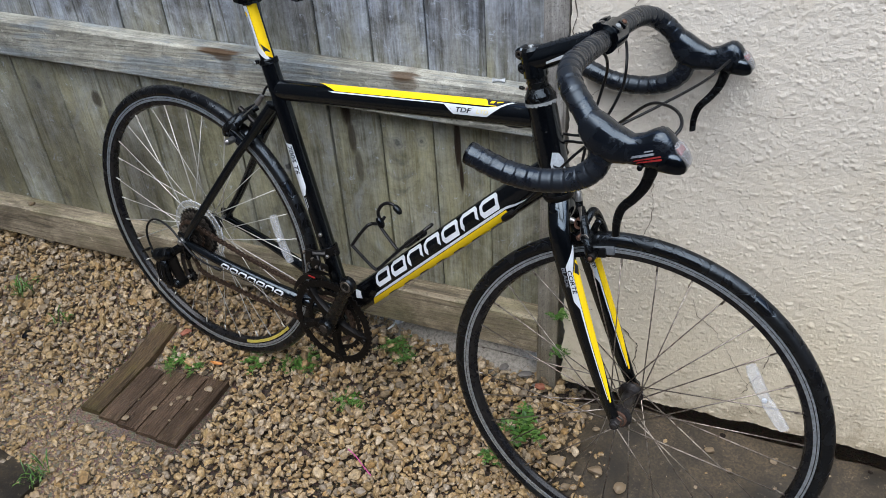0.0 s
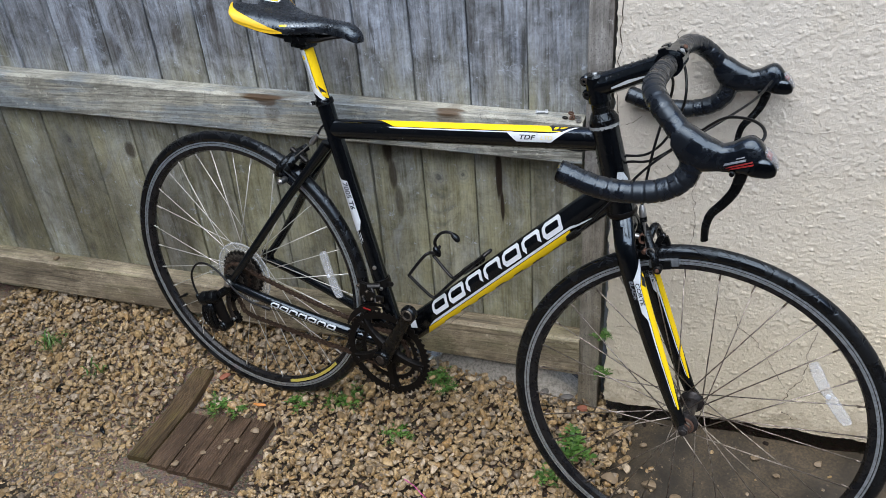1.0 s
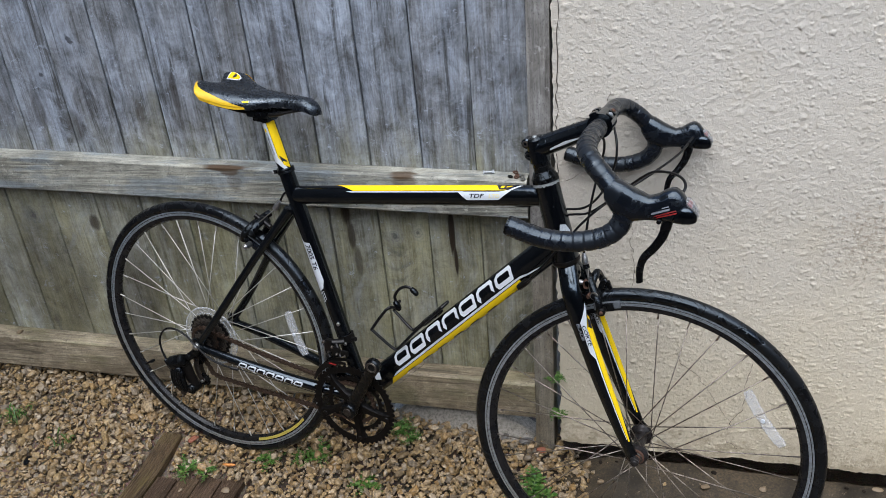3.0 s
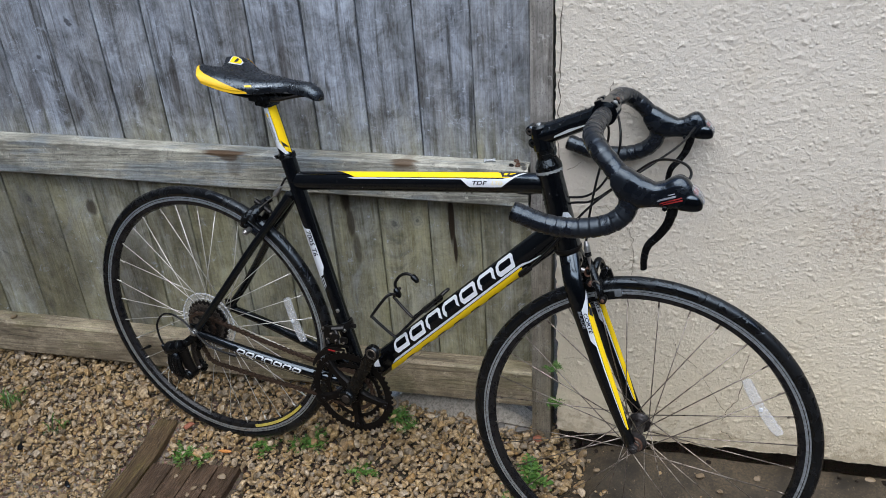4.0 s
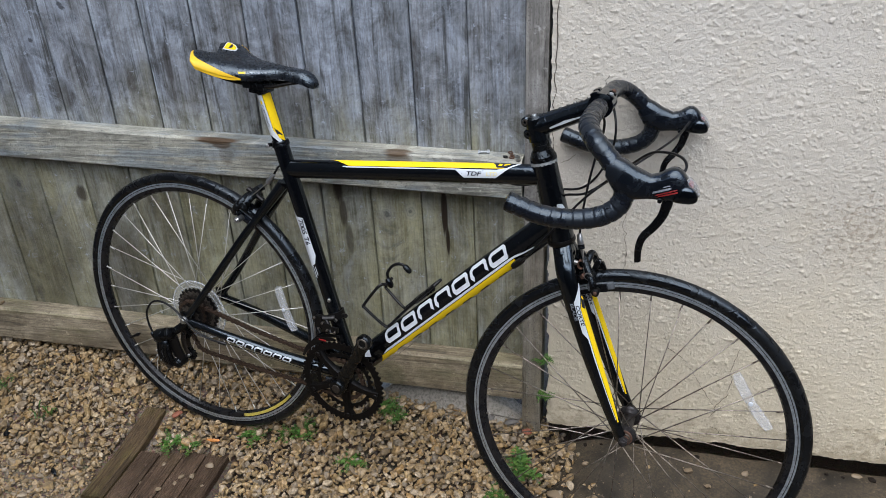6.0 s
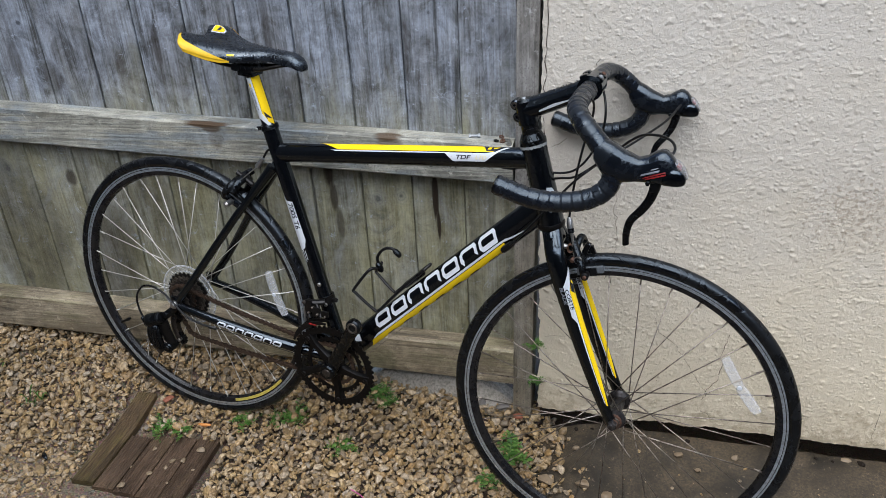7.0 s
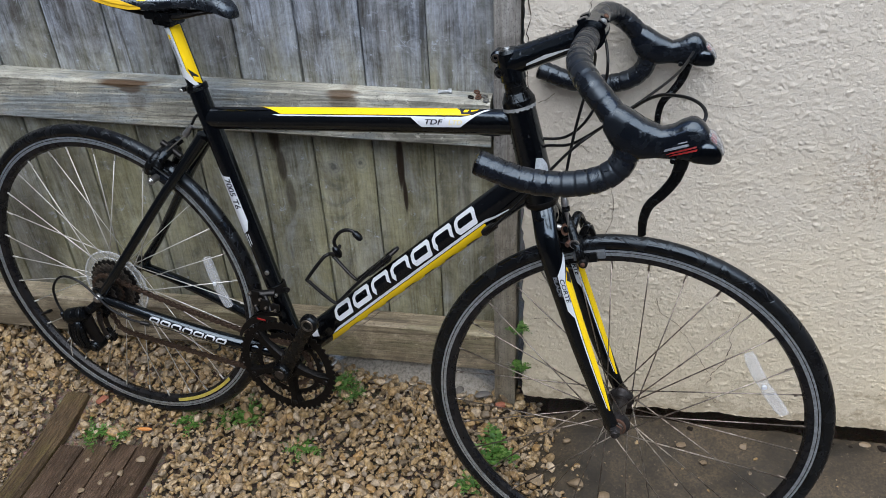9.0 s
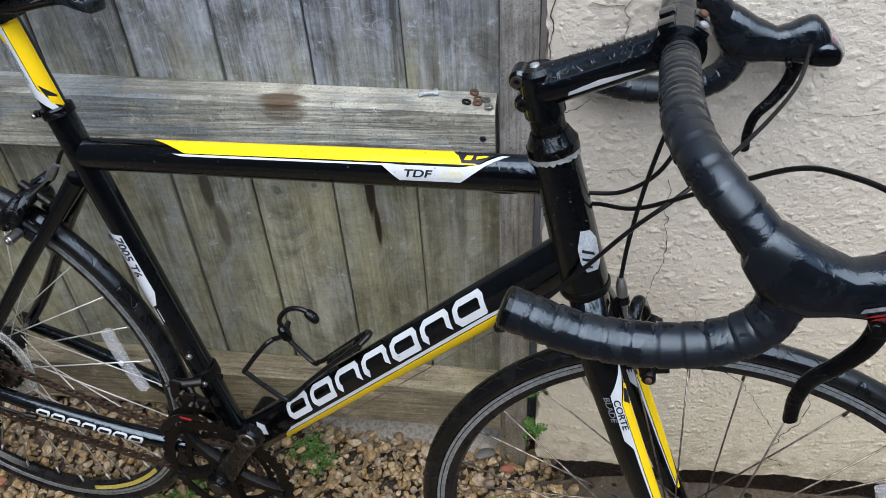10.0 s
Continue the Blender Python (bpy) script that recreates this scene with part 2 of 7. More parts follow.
def render_wall():
    m, t, b = material("painted_render", (0.72, 0.66, 0.54), 0.75)
    v = coords(t)
    place = t.nodes.new("ShaderNodeSeparateXYZ")
    t.links.new(v, place.inputs[0])
    lumps = noise_of(t, v, 130, 4, 0.6, 0.3)
    cell = node(t, "ShaderNodeTexVoronoi", Scale=115.0)
    t.links.new(v, cell.inputs["Vector"])
    some = t.nodes.new("ShaderNodeSeparateColor")
    t.links.new(cell.outputs["Color"], some.inputs[0])
    pimple = ramp(t, math_of(t, "ADD", cell.outputs["Distance"], math_of(t, "MULTIPLY", some.outputs[0], 0.5)), [(0.18, (1, 1, 1)), (0.55, (0, 0, 0))])
    crumb = ramp(t, noise_of(t, v, 155, 3, 0.55, 0.5), [(0.44, (0, 0, 0)), (0.60, (1, 1, 1))])
    fine = noise_of(t, v, 520, 4, 0.7)
    patch = noise_of(t, v, 2.6, 5, 0.65)
    stain = noise_of(t, coords(t, (1, 1, 0.5)), 6, 6, 0.72, 0.5)
    pits = noise_of(t, v, 170, 3, 0.6)
    c = mix(t, ramp(t, patch, [(0.35, (0, 0, 0)), (0.7, (1, 1, 1))]), (0.490, 0.450, 0.382), (0.505, 0.470, 0.414))
    # cream grows paler and yellower towards the foot
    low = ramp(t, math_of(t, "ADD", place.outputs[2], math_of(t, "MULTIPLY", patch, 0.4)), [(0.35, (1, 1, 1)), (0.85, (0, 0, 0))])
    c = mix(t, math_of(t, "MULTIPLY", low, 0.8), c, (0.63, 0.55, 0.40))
    c = mix(t, math_of(t, "MULTIPLY", ramp(t, stain, [(0.55, (0, 0, 0)), (0.74, (1, 1, 1))]), 0.45), c, (0.50, 0.44, 0.34))
    c = mix(t, math_of(t, "MULTIPLY", ramp(t, fine, [(0.30, (1, 1, 1)), (0.42, (0, 0, 0))]), 0.35), c, (0.44, 0.39, 0.31))
    c = mix(t, math_of(t, "MULTIPLY", ramp(t, pits, [(0.24, (1, 1, 1)), (0.30, (0, 0, 0))]), 0.8), c, (0.12, 0.10, 0.08))
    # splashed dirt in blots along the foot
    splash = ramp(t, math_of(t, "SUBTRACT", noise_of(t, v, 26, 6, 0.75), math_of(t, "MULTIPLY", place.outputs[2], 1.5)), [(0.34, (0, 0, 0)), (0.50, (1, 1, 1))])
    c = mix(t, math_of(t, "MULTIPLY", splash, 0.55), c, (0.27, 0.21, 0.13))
    # a patch of dark mould
    dx = math_of(t, "POWER", math_of(t, "DIVIDE", math_of(t, "SUBTRACT", place.outputs[0], MOULD[0]), MOULD[2]), 2.0)
    dz = math_of(t, "POWER", math_of(t, "DIVIDE", math_of(t, "SUBTRACT", place.outputs[2], MOULD[1]), MOULD[3]), 2.0)
    near = math_of(t, "SUBTRACT", 1.0, math_of(t, "ADD", dx, dz), True)
    spots = ramp(t, math_of(t, "ADD", noise_of(t, v, 75, 5, 0.75), math_of(t, "MULTIPLY", near, 0.16)), [(0.64, (0, 0, 0)), (0.72, (1, 1, 1))])
    c = mix(t, math_of(t, "MULTIPLY", spots, math_of(t, "MULTIPLY", math_of(t, "POWER", near, 0.4), 0.6)), c, (0.25, 0.20, 0.15))
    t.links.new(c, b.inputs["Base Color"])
    bump(t, b, math_of(t, "ADD", math_of(t, "ADD", math_of(t, "ADD", lumps, math_of(t, "MULTIPLY", crumb, 0.25)), math_of(t, "MULTIPLY", pimple, 0.75)), math_of(t, "MULTIPLY", fine, 0.3)), 0.58, 0.0028)
    return m


MOULD = (0.62, 0.61, 0.17, 0.15)
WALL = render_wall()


def soil():
    m, t, b = material("wet_grit", (0.2, 0.16, 0.11), 0.6)
    v = coords(t)
    grit = node(t, "ShaderNodeTexVoronoi", Scale=170.0)
    t.links.new(v, grit.inputs["Vector"])
    fine = noise_of(t, v, 240, 5, 0.7)
    patch = noise_of(t, v, 4.0, 5, 0.6)
    c = mix(t, ramp(t, fine, [(0.35, (0, 0, 0)), (0.68, (1, 1, 1))]), (0.022, 0.017, 0.012), (0.155, 0.118, 0.082))
    c = mix(t, ramp(t, patch, [(0.4, (0, 0, 0)), (0.65, (1, 1, 1))]), c, mix(t, 0.5, c, (0.17, 0.125, 0.09)))
    # under loose gravel the wet soil is darkened to paint shade between stones
    place = t.nodes.new("ShaderNodeSeparateXYZ")
    t.links.new(v, place.inputs[0])
    loose = ramp(t, math_of(t, "ADD", math_of(t, "MULTIPLY", place.outputs[0], 1.0), math_of(t, "ADD", math_of(t, "MULTIPLY", patch, 0.3), 0.85)), [(0.0, (0, 0, 0)), (0.3, (1, 1, 1))])
    c = mix(t, 1.0, c, mix(t, loose, (1.38, 1.34, 1.34), (0.56, 0.52, 0.49)), "MULTIPLY")
    tint = mix(t, 0.35, c, grit.outputs["Color"], "OVERLAY")
    t.links.new(mix(t, 0.6, c, tint), b.inputs["Base Color"])
    bump(t, b, math_of(t, "SUBTRACT", fine, grit.outputs["Distance"]), 0.8, 0.004)
    return m


SOIL = soil()


def pebble():
    m, t, b = material("buff_gravel", (0.42, 0.31, 0.18), 0.5)
    rnd = island_random(t)
    v = coords(t)
    fine = noise_of(t, v, 160, 5, 0.65)
    c = ramp(t, rnd, [(0.0, (0.30, 0.195, 0.085)), (0.16, (0.47, 0.33, 0.155)), (0.32, (0.24, 0.165, 0.085)), (0.46, (0.53, 0.40, 0.235)),
                      (0.60, (0.37, 0.225, 0.085)), (0.72, (0.25, 0.205, 0.15)), (0.84, (0.52, 0.41, 0.27)), (0.93, (0.15, 0.12, 0.085)), (1.0, (0.43, 0.30, 0.15))])
    c = mix(t, ramp(t, fine, [(0.34, (1, 1, 1)), (0.62, (0, 0, 0))]), c, mix(t, 0.62, c, (0.05, 0.034, 0.018)))
    c = mix(t, 1.0, c, (0.89, 0.885, 0.895), "MULTIPLY")
    t.links.new(c, b.inputs["Base Color"])
    t.links.new(math_of(t, "ADD", math_of(t, "MULTIPLY", fine, 0.4), 0.25), b.inputs["Roughness"])
    bump(t, b, fine, 0.35, 0.002)
    return m


PEBBLE = pebble()


def wet_concrete():
    m, t, b = material("damp_concrete", (0.16, 0.15, 0.13), 0.4)
    v = coords(t)
    fine = noise_of(t, v, 190, 6, 0.7)
    patch = noise_of(t, v, 7, 6, 0.65, 0.6)
    c = mix(t, ramp(t, patch, [(0.38, (0, 0, 0)), (0.64, (1, 1, 1))]), (0.018, 0.0138, 0.0088), (0.098, 0.071, 0.041))
    c = mix(t, ramp(t, fine, [(0.4, (1, 1, 1)), (0.62, (0, 0, 0))]), c, mix(t, 0.75, c, (0.014, 0.012, 0.009)))
    c = mix(t, math_of(t, "MULTIPLY", ramp(t, noise_of(t, v, 90, 5, 0.8), [(0.60, (0, 0, 0)), (0.66, (1, 1, 1))]), 0.6), c, (0.17, 0.13, 0.09))
    t.links.new(c, b.inputs["Base Color"])
    t.links.new(math_of(t, "ADD", math_of(t, "MULTIPLY", patch, 0.6), 0.16), b.inputs["Roughness"])
    bump(t, b, fine, 0.5, 0.002)
    return m


CONCRETE = wet_concrete()


def paint(name, base, rough=0.16, dirt=0.25, metal=0.0, spec=0.35, tint=(1, 1, 1)):
    """Wet gloss paint with shallow water blots and a film of dirt."""
    m, t, b = material(name, base, rough, metal, spec, 0.0)
    b.inputs["Specular Tint"].default_value = (*tint, 1)
    v = coords(t)
    film = noise_of(t, v, 28, 5, 0.65)
    blot = math_of(t, "ADD", ramp(t, noise_of(t, v, 120, 3, 0.55, 0.6), [(0.50, (0, 0, 0)), (0.64, (1, 1, 1))]), math_of(t, "MULTIPLY", noise_of(t, v, 60, 2, 0.5), 1.6))
    c = mix(t, math_of(t, "MULTIPLY", ramp(t, film, [(0.5, (0, 0, 0)), (0.75, (1, 1, 1))]), dirt), base, (0.14, 0.115, 0.085))
    t.links.new(c, b.inputs["Base Color"])
    t.links.new(math_of(t, "MAXIMUM", math_of(t, "ADD", math_of(t, "MULTIPLY", film, 0.22), rough - 0.09), 0.05), b.inputs["Roughness"])
    bump(t, b, blot, 0.20, 0.0005)
    return m


def plain(name, base, rough=0.5, metal=0.0, grain=120.0, depth=0.2, dirt=(0.1, 0.075, 0.05), amount=0.3, spec=0.3):
    m, t, b = material(name, base, rough, metal, spec)
    v = coords(t)
    film = noise_of(t, v, grain, 5, 0.65)
    c = mix(t, math_of(t, "MULTIPLY", ramp(t, film, [(0.42, (0, 0, 0)), (0.7, (1, 1, 1))]), amount), base, dirt)
    t.links.new(c, b.inputs["Base Color"])
    t.links.new(math_of(t, "ADD", math_of(t, "MULTIPLY", film, 0.3), rough - 0.12), b.inputs["Roughness"])
    bump(t, b, film, depth, 0.0008)
    return m


# the last colour puts the sky's blue sheen into the black paint
BLACK = paint("black_gloss_paint", (0.0012, 0.0014, 0.0019), 0.11, 0.010, 0.0, 0.75, (0.72, 0.87, 1.0))
YELLOW = paint("yellow_decal", (0.78, 0.535, 0.010), 0.22, 0.08)
WHITE = paint("white_decal", (0.51, 0.54, 0.58), 0.28, 0.1)
PALE = plain("pale_yellow_print", (0.62, 0.56, 0.30), 0.3, 0.0, 80, 0.05, (0.4, 0.36, 0.2), 0.1)
CRACK = plain("crack_shadow", (0.045, 0.036, 0.028), 0.9, 0.0, 80, 0.05, (0.22, 0.19, 0.15), 0.45)
INK = plain("black_ink", (0.01, 0.012, 0.018), 0.3, 0.0, 80, 0.05, (0.03, 0.03, 0.03), 0.1)


def wet_black(name, base, dry=0.42, wet=0.10, patch=30.0, grain=300.0, depth=0.3, spec=0.4, dust=(0.035, 0.034, 0.034), share=0.5):
    """Black rubber or vinyl with wet patches on a dull, dusty skin."""
    m, t, b = material(name, base, dry, 0.0, spec)
    # blue of the reflected sky, set as the material's own specular colour
    b.inputs["Specular Tint"].default_value = (0.74, 0.88, 1.0, 1)
    v = coords(t)
    film = ramp(t, noise_of(t, v, patch, 4, 0.6, 0.8), [(share - 0.03, (0, 0, 0)), (share + 0.03, (1, 1, 1))])
    fine = noise_of(t, v, grain, 4, 0.65)
    dry_skin = mix(t, ramp(t, fine, [(0.40, (0, 0, 0)), (0.7, (1, 1, 1))]), base, dust)
    t.links.new(mix(t, film, base, dry_skin), b.inputs["Base Color"])
    t.links.new(math_of(t, "ADD", math_of(t, "MULTIPLY", film, dry - wet), wet), b.inputs["Roughness"])
    bump(t, b, math_of(t, "ADD", math_of(t, "MULTIPLY", fine, film), math_of(t, "MULTIPLY", film, 0.6)), depth, 0.0008)
    return m


TAPE = wet_black("black_bar_tape", (0.0050, 0.0061, 0.0088), 0.38, 0.18, 34, 320, 0.16, 0.58, (0.0088, 0.0102, 0.0132), 0.50)
RUBBER = wet_black("tyre_rubber", (0.0038, 0.0039, 0.0044), 0.34, 0.13, 22, 140, 0.4, 0.46, (0.0085, 0.0087, 0.0095), 0.52)
HOOD = wet_black("hood_rubber", (0.0036, 0.0046, 0.0068), 0.30, 0.13, 32, 420, 0.16, 0.58, (0.0064, 0.0076, 0.0102), 0.49)
PLASTIC = wet_black("black_plastic", (0.0022, 0.0022, 0.0024), 0.32, 0.10, 45, 200, 0.45, 0.30, (0.0045, 0.0043, 0.0042), 0.52)
SADDLE = wet_black("saddle_vinyl", (0.005, 0.0058, 0.0076), 0.34, 0.16, 75, 200, 0.3, 0.80, (0.009, 0.0104, 0.0132), 0.50)
PAD_GREY = plain("grey_brake_block", (0.10, 0.11, 0.12), 0.5, 0.0, 200, 0.3, (0.04, 0.04, 0.04), 0.4)
DULL_YELLOW = plain("dirty_yellow_sticker", (0.42, 0.34, 0.06), 0.4, 0.0, 120, 0.1, (0.2, 0.18, 0.1), 0.5)
RING_BLACK = plain("black_chainring", (0.0020, 0.0019, 0.0020), 0.36, 0.0, 190, 1.0, (0.0080, 0.0064, 0.0054), 0.7, 0.16)
HUB = plain("dirty_hub_metal", (0.055, 0.053, 0.054), 0.30, 0.7, 90, 0.9, (0.016, 0.010, 0.008), 1.0)
CHAIN_RUST = plain("brown_rusted_chain", (0.026, 0.0175, 0.013), 0.5, 0.2, 420, 0.8, (0.095, 0.055, 0.034), 0.7)
BRAKE_TRACK = plain("worn_brake_track", (0.58, 0.65, 0.72), 0.30, 0.85, 170, 0.5, (0.10, 0.11, 0.12), 0.6)
RIM_BLACK = plain("black_rim", (0.005, 0.0055, 0.007), 0.25, 0.0, 60, 0.1, (0.04, 0.035, 0.03), 0.25)
STEEL = plain("stainless_spoke", (0.52, 0.51, 0.48), 0.40, 0.35, 200, 0.05, (0.4, 0.36, 0.30), 0.35, 0.6)
ALLOY = plain("dull_alloy", (0.5, 0.5, 0.5), 0.35, 1.0, 150, 0.1, (0.12, 0.1, 0.08), 0.4)
RUST = plain("rusted_steel", (0.10, 0.052, 0.034), 0.7, 0.2, 260, 0.6, (0.05, 0.03, 0.025), 0.7)
GREASE = plain("greasy_black_metal", (0.003, 0.0028, 0.0028), 0.32, 0.0, 200, 0.5, (0.008, 0.0066, 0.0058), 0.5, 0.25)
COG = plain("worn_cog_steel", (0.13, 0.115, 0.10), 0.34, 0.75, 240, 0.5, (0.02, 0.015, 0.011), 0.75)
COG_DARK = plain("dirty_cog_steel", (0.05, 0.042, 0.036), 0.38, 0.6, 240, 0.5, (0.014, 0.010, 0.008), 0.75)
CABLE = plain("black_cable", (0.005, 0.005, 0.0055), 0.28, 0.0, 100, 0.05, (0.012, 0.012, 0.012), 0.2, 0.25)
GREY_PRINT = plain("grey_print", (0.16, 0.175, 0.20), 0.35, 0.0, 300, 0.05, (0.04, 0.04, 0.04), 0.8)


def clear_plastic(name, base, seen, rough=0.2, ribbed=0.3):
    m, t, b = material(name, base, rough)
    mixer = node(t, "ShaderNodeMixShader", Fac=seen)
    clear = t.nodes.new("ShaderNodeBsdfTransparent")
    t.links.new(clear.outputs[0], mixer.inputs[1])
    t.links.new(b.outputs[0], mixer.inputs[2])
    t.links.new(mixer.outputs[0], t.nodes["Material Output"].inputs["Surface"])
    ribs = node(t, "ShaderNodeTexVoronoi", Scale=260.0)
    t.links.new(coords(t), ribs.inputs["Vector"])
    bump(t, b, ribs.outputs["Distance"], ribbed, 0.001)
    return m


CLEAR = clear_plastic("milky_plastic", (0.62, 0.64, 0.66), 0.31)
WINDOW = clear_plastic("clear_window", (0.30, 0.30, 0.31), 0.42)
FILM = clear_plastic("cloudy_plastic", (0.40, 0.40, 0.37), 0.30)


def leaf_green():
    m, t, b = material("weed_leaf", (0.1, 0.22, 0.03), 0.42)
    rnd = island_random(t)
    c = ramp(t, rnd, [(0.0, (0.026, 0.075, 0.012)), (0.5, (0.050, 0.122, 0.019)), (1.0, (0.105, 0.18, 0.04))])
    t.links.new(c, b.inputs["Base Color"])
    bump(t, b, noise_of(t, coords(t), 300, 3), 0.3, 0.001)
    return m


LEAF = leaf_green()


# ---- mesh helpers ----
def link(name, bm, mat, parent=None, label="", smooth=35.0):
    me = bpy.data.meshes.new(name)
    bm.normal_update()
    bm.to_mesh(me)
    bm.free()
    for mm in mat if isinstance(mat, (list, tuple)) else (mat,):
        me.materials.append(mm)
    if smooth:
        me.polygons.foreach_set("use_smooth", [True] * len(me.polygons))
        me.set_sharp_from_angle(angle=radians(smooth))
    ob = new(name, me)
    ob.parent = parent
    if label:
        tagged(ob, label)
    return ob


def part(name, bm, mat, parent, label="", smooth=35.0):
    return link(name, bm, mat, parent, label, smooth)


def box(bm, lo, hi, bevel=0.0, m=None):
    r = bmesh.ops.create_cube(bm, size=1.0)
    vs = r["verts"]
    size = [h - l for l, h in zip(lo, hi)]
    mid = [(h + l) / 2 for l, h in zip(lo, hi)]
    for v in vs:
        v.co = Vector((v.co.x * size[0] + mid[0], v.co.y * size[1] + mid[1], v.co.z * size[2] + mid[2]))
        if m:
            v.co = m @ v.co
    if bevel:
        es = list({e for v in vs for e in v.link_edges})
        bmesh.ops.bevel(bm, geom=es, offset=bevel, segments=2, affect="EDGES", profile=0.7)
    return bm


def frames_along(points, first=None):
    """Directions of a smooth, untwisted section along a line of points; first: the way its side looks."""
    ps = [Vector(p) for p in points]
    ts = [(ps[min(i + 1, len(ps) - 1)] - ps[max(i - 1, 0)]).normalized() for i in range(len(ps))]
    side = Vector(first) if first else ts[0].cross(Vector((0, 0, 1)))
    if side.length < 0.1:
        side = ts[0].cross(Vector((0, 1, 0)))
    out = []
    for p, t in zip(ps, ts):
        side = (side - t * side.dot(t)).normalized()
        out.append((p, t, side.copy(), side.cross(t).normalized()))
    return out


def sweep(bm, points, radius, seg=12, caps=True, flat=1.0, first=None):
    """A tube along points. radius: a number, or one for each point; flat: the section's width over its height."""
    rs = radius if isinstance(radius, (list, tuple)) else [radius] * len(points)
    rings = []
    for (p, t, s, u), r in zip(frames_along(points, first), rs):
        rings.append([bm.verts.new(p + s * (r * flat * math.cos(a)) + u * (r * math.sin(a)))
                      for a in (2 * math.pi * k / seg for k in range(seg))])
    for a, b in zip(rings, rings[1:]):
        for k in range(seg):
            bm.faces.new((a[k], a[(k + 1) % seg], b[(k + 1) % seg], b[k]))
    if caps:
        bm.faces.new(rings[0][::-1])
        bm.faces.new(rings[-1])
    return bm


def spline(points, steps=8):
    """Points on a smooth line through the given ones."""
    ps = [Vector(p) for p in points]
    ps = [ps[0] * 2 - ps[1], *ps, ps[-1] * 2 - ps[-2]]
    out = []
    for i in range(1, len(ps) - 2):
        a, b, c, d = ps[i - 1:i + 3]
        for k in range(steps):
            t = k / steps
            out.append(0.5 * (2 * b + (c - a) * t + (2 * a - 5 * b + 4 * c - d) * t * t + (3 * b - a - 3 * c + d) * t ** 3))
    return out + [ps[-2]]


def lathe(bm, profile, seg=96, closed=True, at=(0, 0, 0)):
    """A profile of (radius, y) turned round the y axis."""
    rings = [[bm.verts.new((at[0] + r * math.sin(a), at[1] + y, at[2] + r * math.cos(a))) for a in (2 * math.pi * k / seg for k in range(seg))] for r, y in profile]
    pairs = list(zip(rings, rings[1:])) + ([(rings[-1], rings[0])] if closed else [])
    for a, b in pairs:
        for k in range(seg):
            bm.faces.new((a[k], b[k], b[(k + 1) % seg], a[(k + 1) % seg]))
    if not closed:
        for ring, flip in ((rings[0], False), (rings[-1], True)):
            if (ring[0].co - ring[seg // 2].co).length > 1e-5:
                bm.faces.new(ring if not flip else ring[::-1])
    return bm


def turned(bm, m, first=0):
    bm.verts.ensure_lookup_table()
    for v in bm.verts[first:]:
        v.co = m @ v.co
    return bm


# ---- ground ----
def ground_height(x, y):
    z = -0.02 - 0.035 * max(-2.5, min(1.0, x))
    near = max(0.0, min(1.0, (y + 0.32) / 0.30))
    heap = max(0.0, min(1.0, (-0.15 - x) / 0.5))
    channel = max(0.0, min(1.0, (x + 0.02) / 0.05)) * max(0.0, min(1.0, (y + 0.062) / 0.02))
    rise = 0.038 * max(0.0, min(1.0, x / 0.12)) * max(0.0, min(1.0, (y + 0.30) / 0.24))
    return z + rise + 0.055 * heap * near * near * (3 - 2 * near) - 0.012 * max(0.0, min(1.0, (x + 0.05) / 0.1)) - 0.10 * channel


def bare(x, y):
    """How far the ground is trodden grit instead of loose gravel: 0 to 1."""
    n = noise.noise((x * 5, y * 5, 3.0)) * 0.12
    edge = -0.16 - 0.24 * max(0.0, min(1.0, x + 1.55))
    left = max(0.0, min(1.0, (-0.60 - x + n) / 0.20)) * max(0.0, min(1.0, (edge - y + n) / 0.20))
    near = max(0.0, min(1.0, (-0.50 - y + n) / 0.22)) * 0.3
    return max(left, near)


def build_ground():
    bm = bmesh.new()
    xs = sorted({round(-2.2 + 0.04 * k, 3) for k in range(81)} | {-60.0, -20.0, -8.0, -4.0, 4.0, 8.0, 20.0, 60.0})
    ys = sorted({round(-1.2 + 0.04 * k, 3) for k in range(36)} | {-0.09, -0.075, -0.065, -0.05} | {-60.0, -20.0, -8.0, -3.0, 3.0, 8.0, 20.0, 60.0})
    grid = [[bm.verts.new((x, y, ground_height(x, y) + 0.004 * noise.noise((x * 14, y * 14, 0)) - 0.009 * (1 - bare(x, y)))) for x in xs] for y in ys]
    for a, b in zip(grid, grid[1:]):
        for k in range(len(xs) - 1):
            bm.faces.new((a[k], a[k + 1], b[k + 1], b[k]))
    tagged(link("ground", bm, SOIL, smooth=60), "damp brown gritty soil under the gravel", "ground", kind="structure")


build_ground()


def stone_shapes(rng, count, levels):
    """Unit pebbles: a ball worn flat on several sides."""
    out = []
    for _ in range(count):
        bm = bmesh.new()
        bmesh.ops.create_icosphere(bm, subdivisions=levels, radius=1.0)
        v = np.array([p.co[:] for p in bm.verts])
        f = np.array([[p.index for p in q.verts] for q in bm.faces])
        bm.free()
        for _ in range(11):
            n = rng.normal(size=3)
            n /= np.linalg.norm(n)
            d = v @ n
            cut = rng.uniform(0.40, 0.80)
            v -= np.outer(np.clip(d - cut, 0, None) * 0.80, n)
        v += 0.03 * rng.normal(size=v.shape)
        out.append((v * np.array([1.0, rng.uniform(0.65, 0.95), rng.uniform(0.42, 0.75)]), f))
    return out


def turn_matrix(rng, tilt):
    a, b, c = rng.uniform(0, 2 * np.pi), rng.normal() * tilt, rng.normal() * tilt
    return np.array(Euler((b, c, a)).to_matrix())


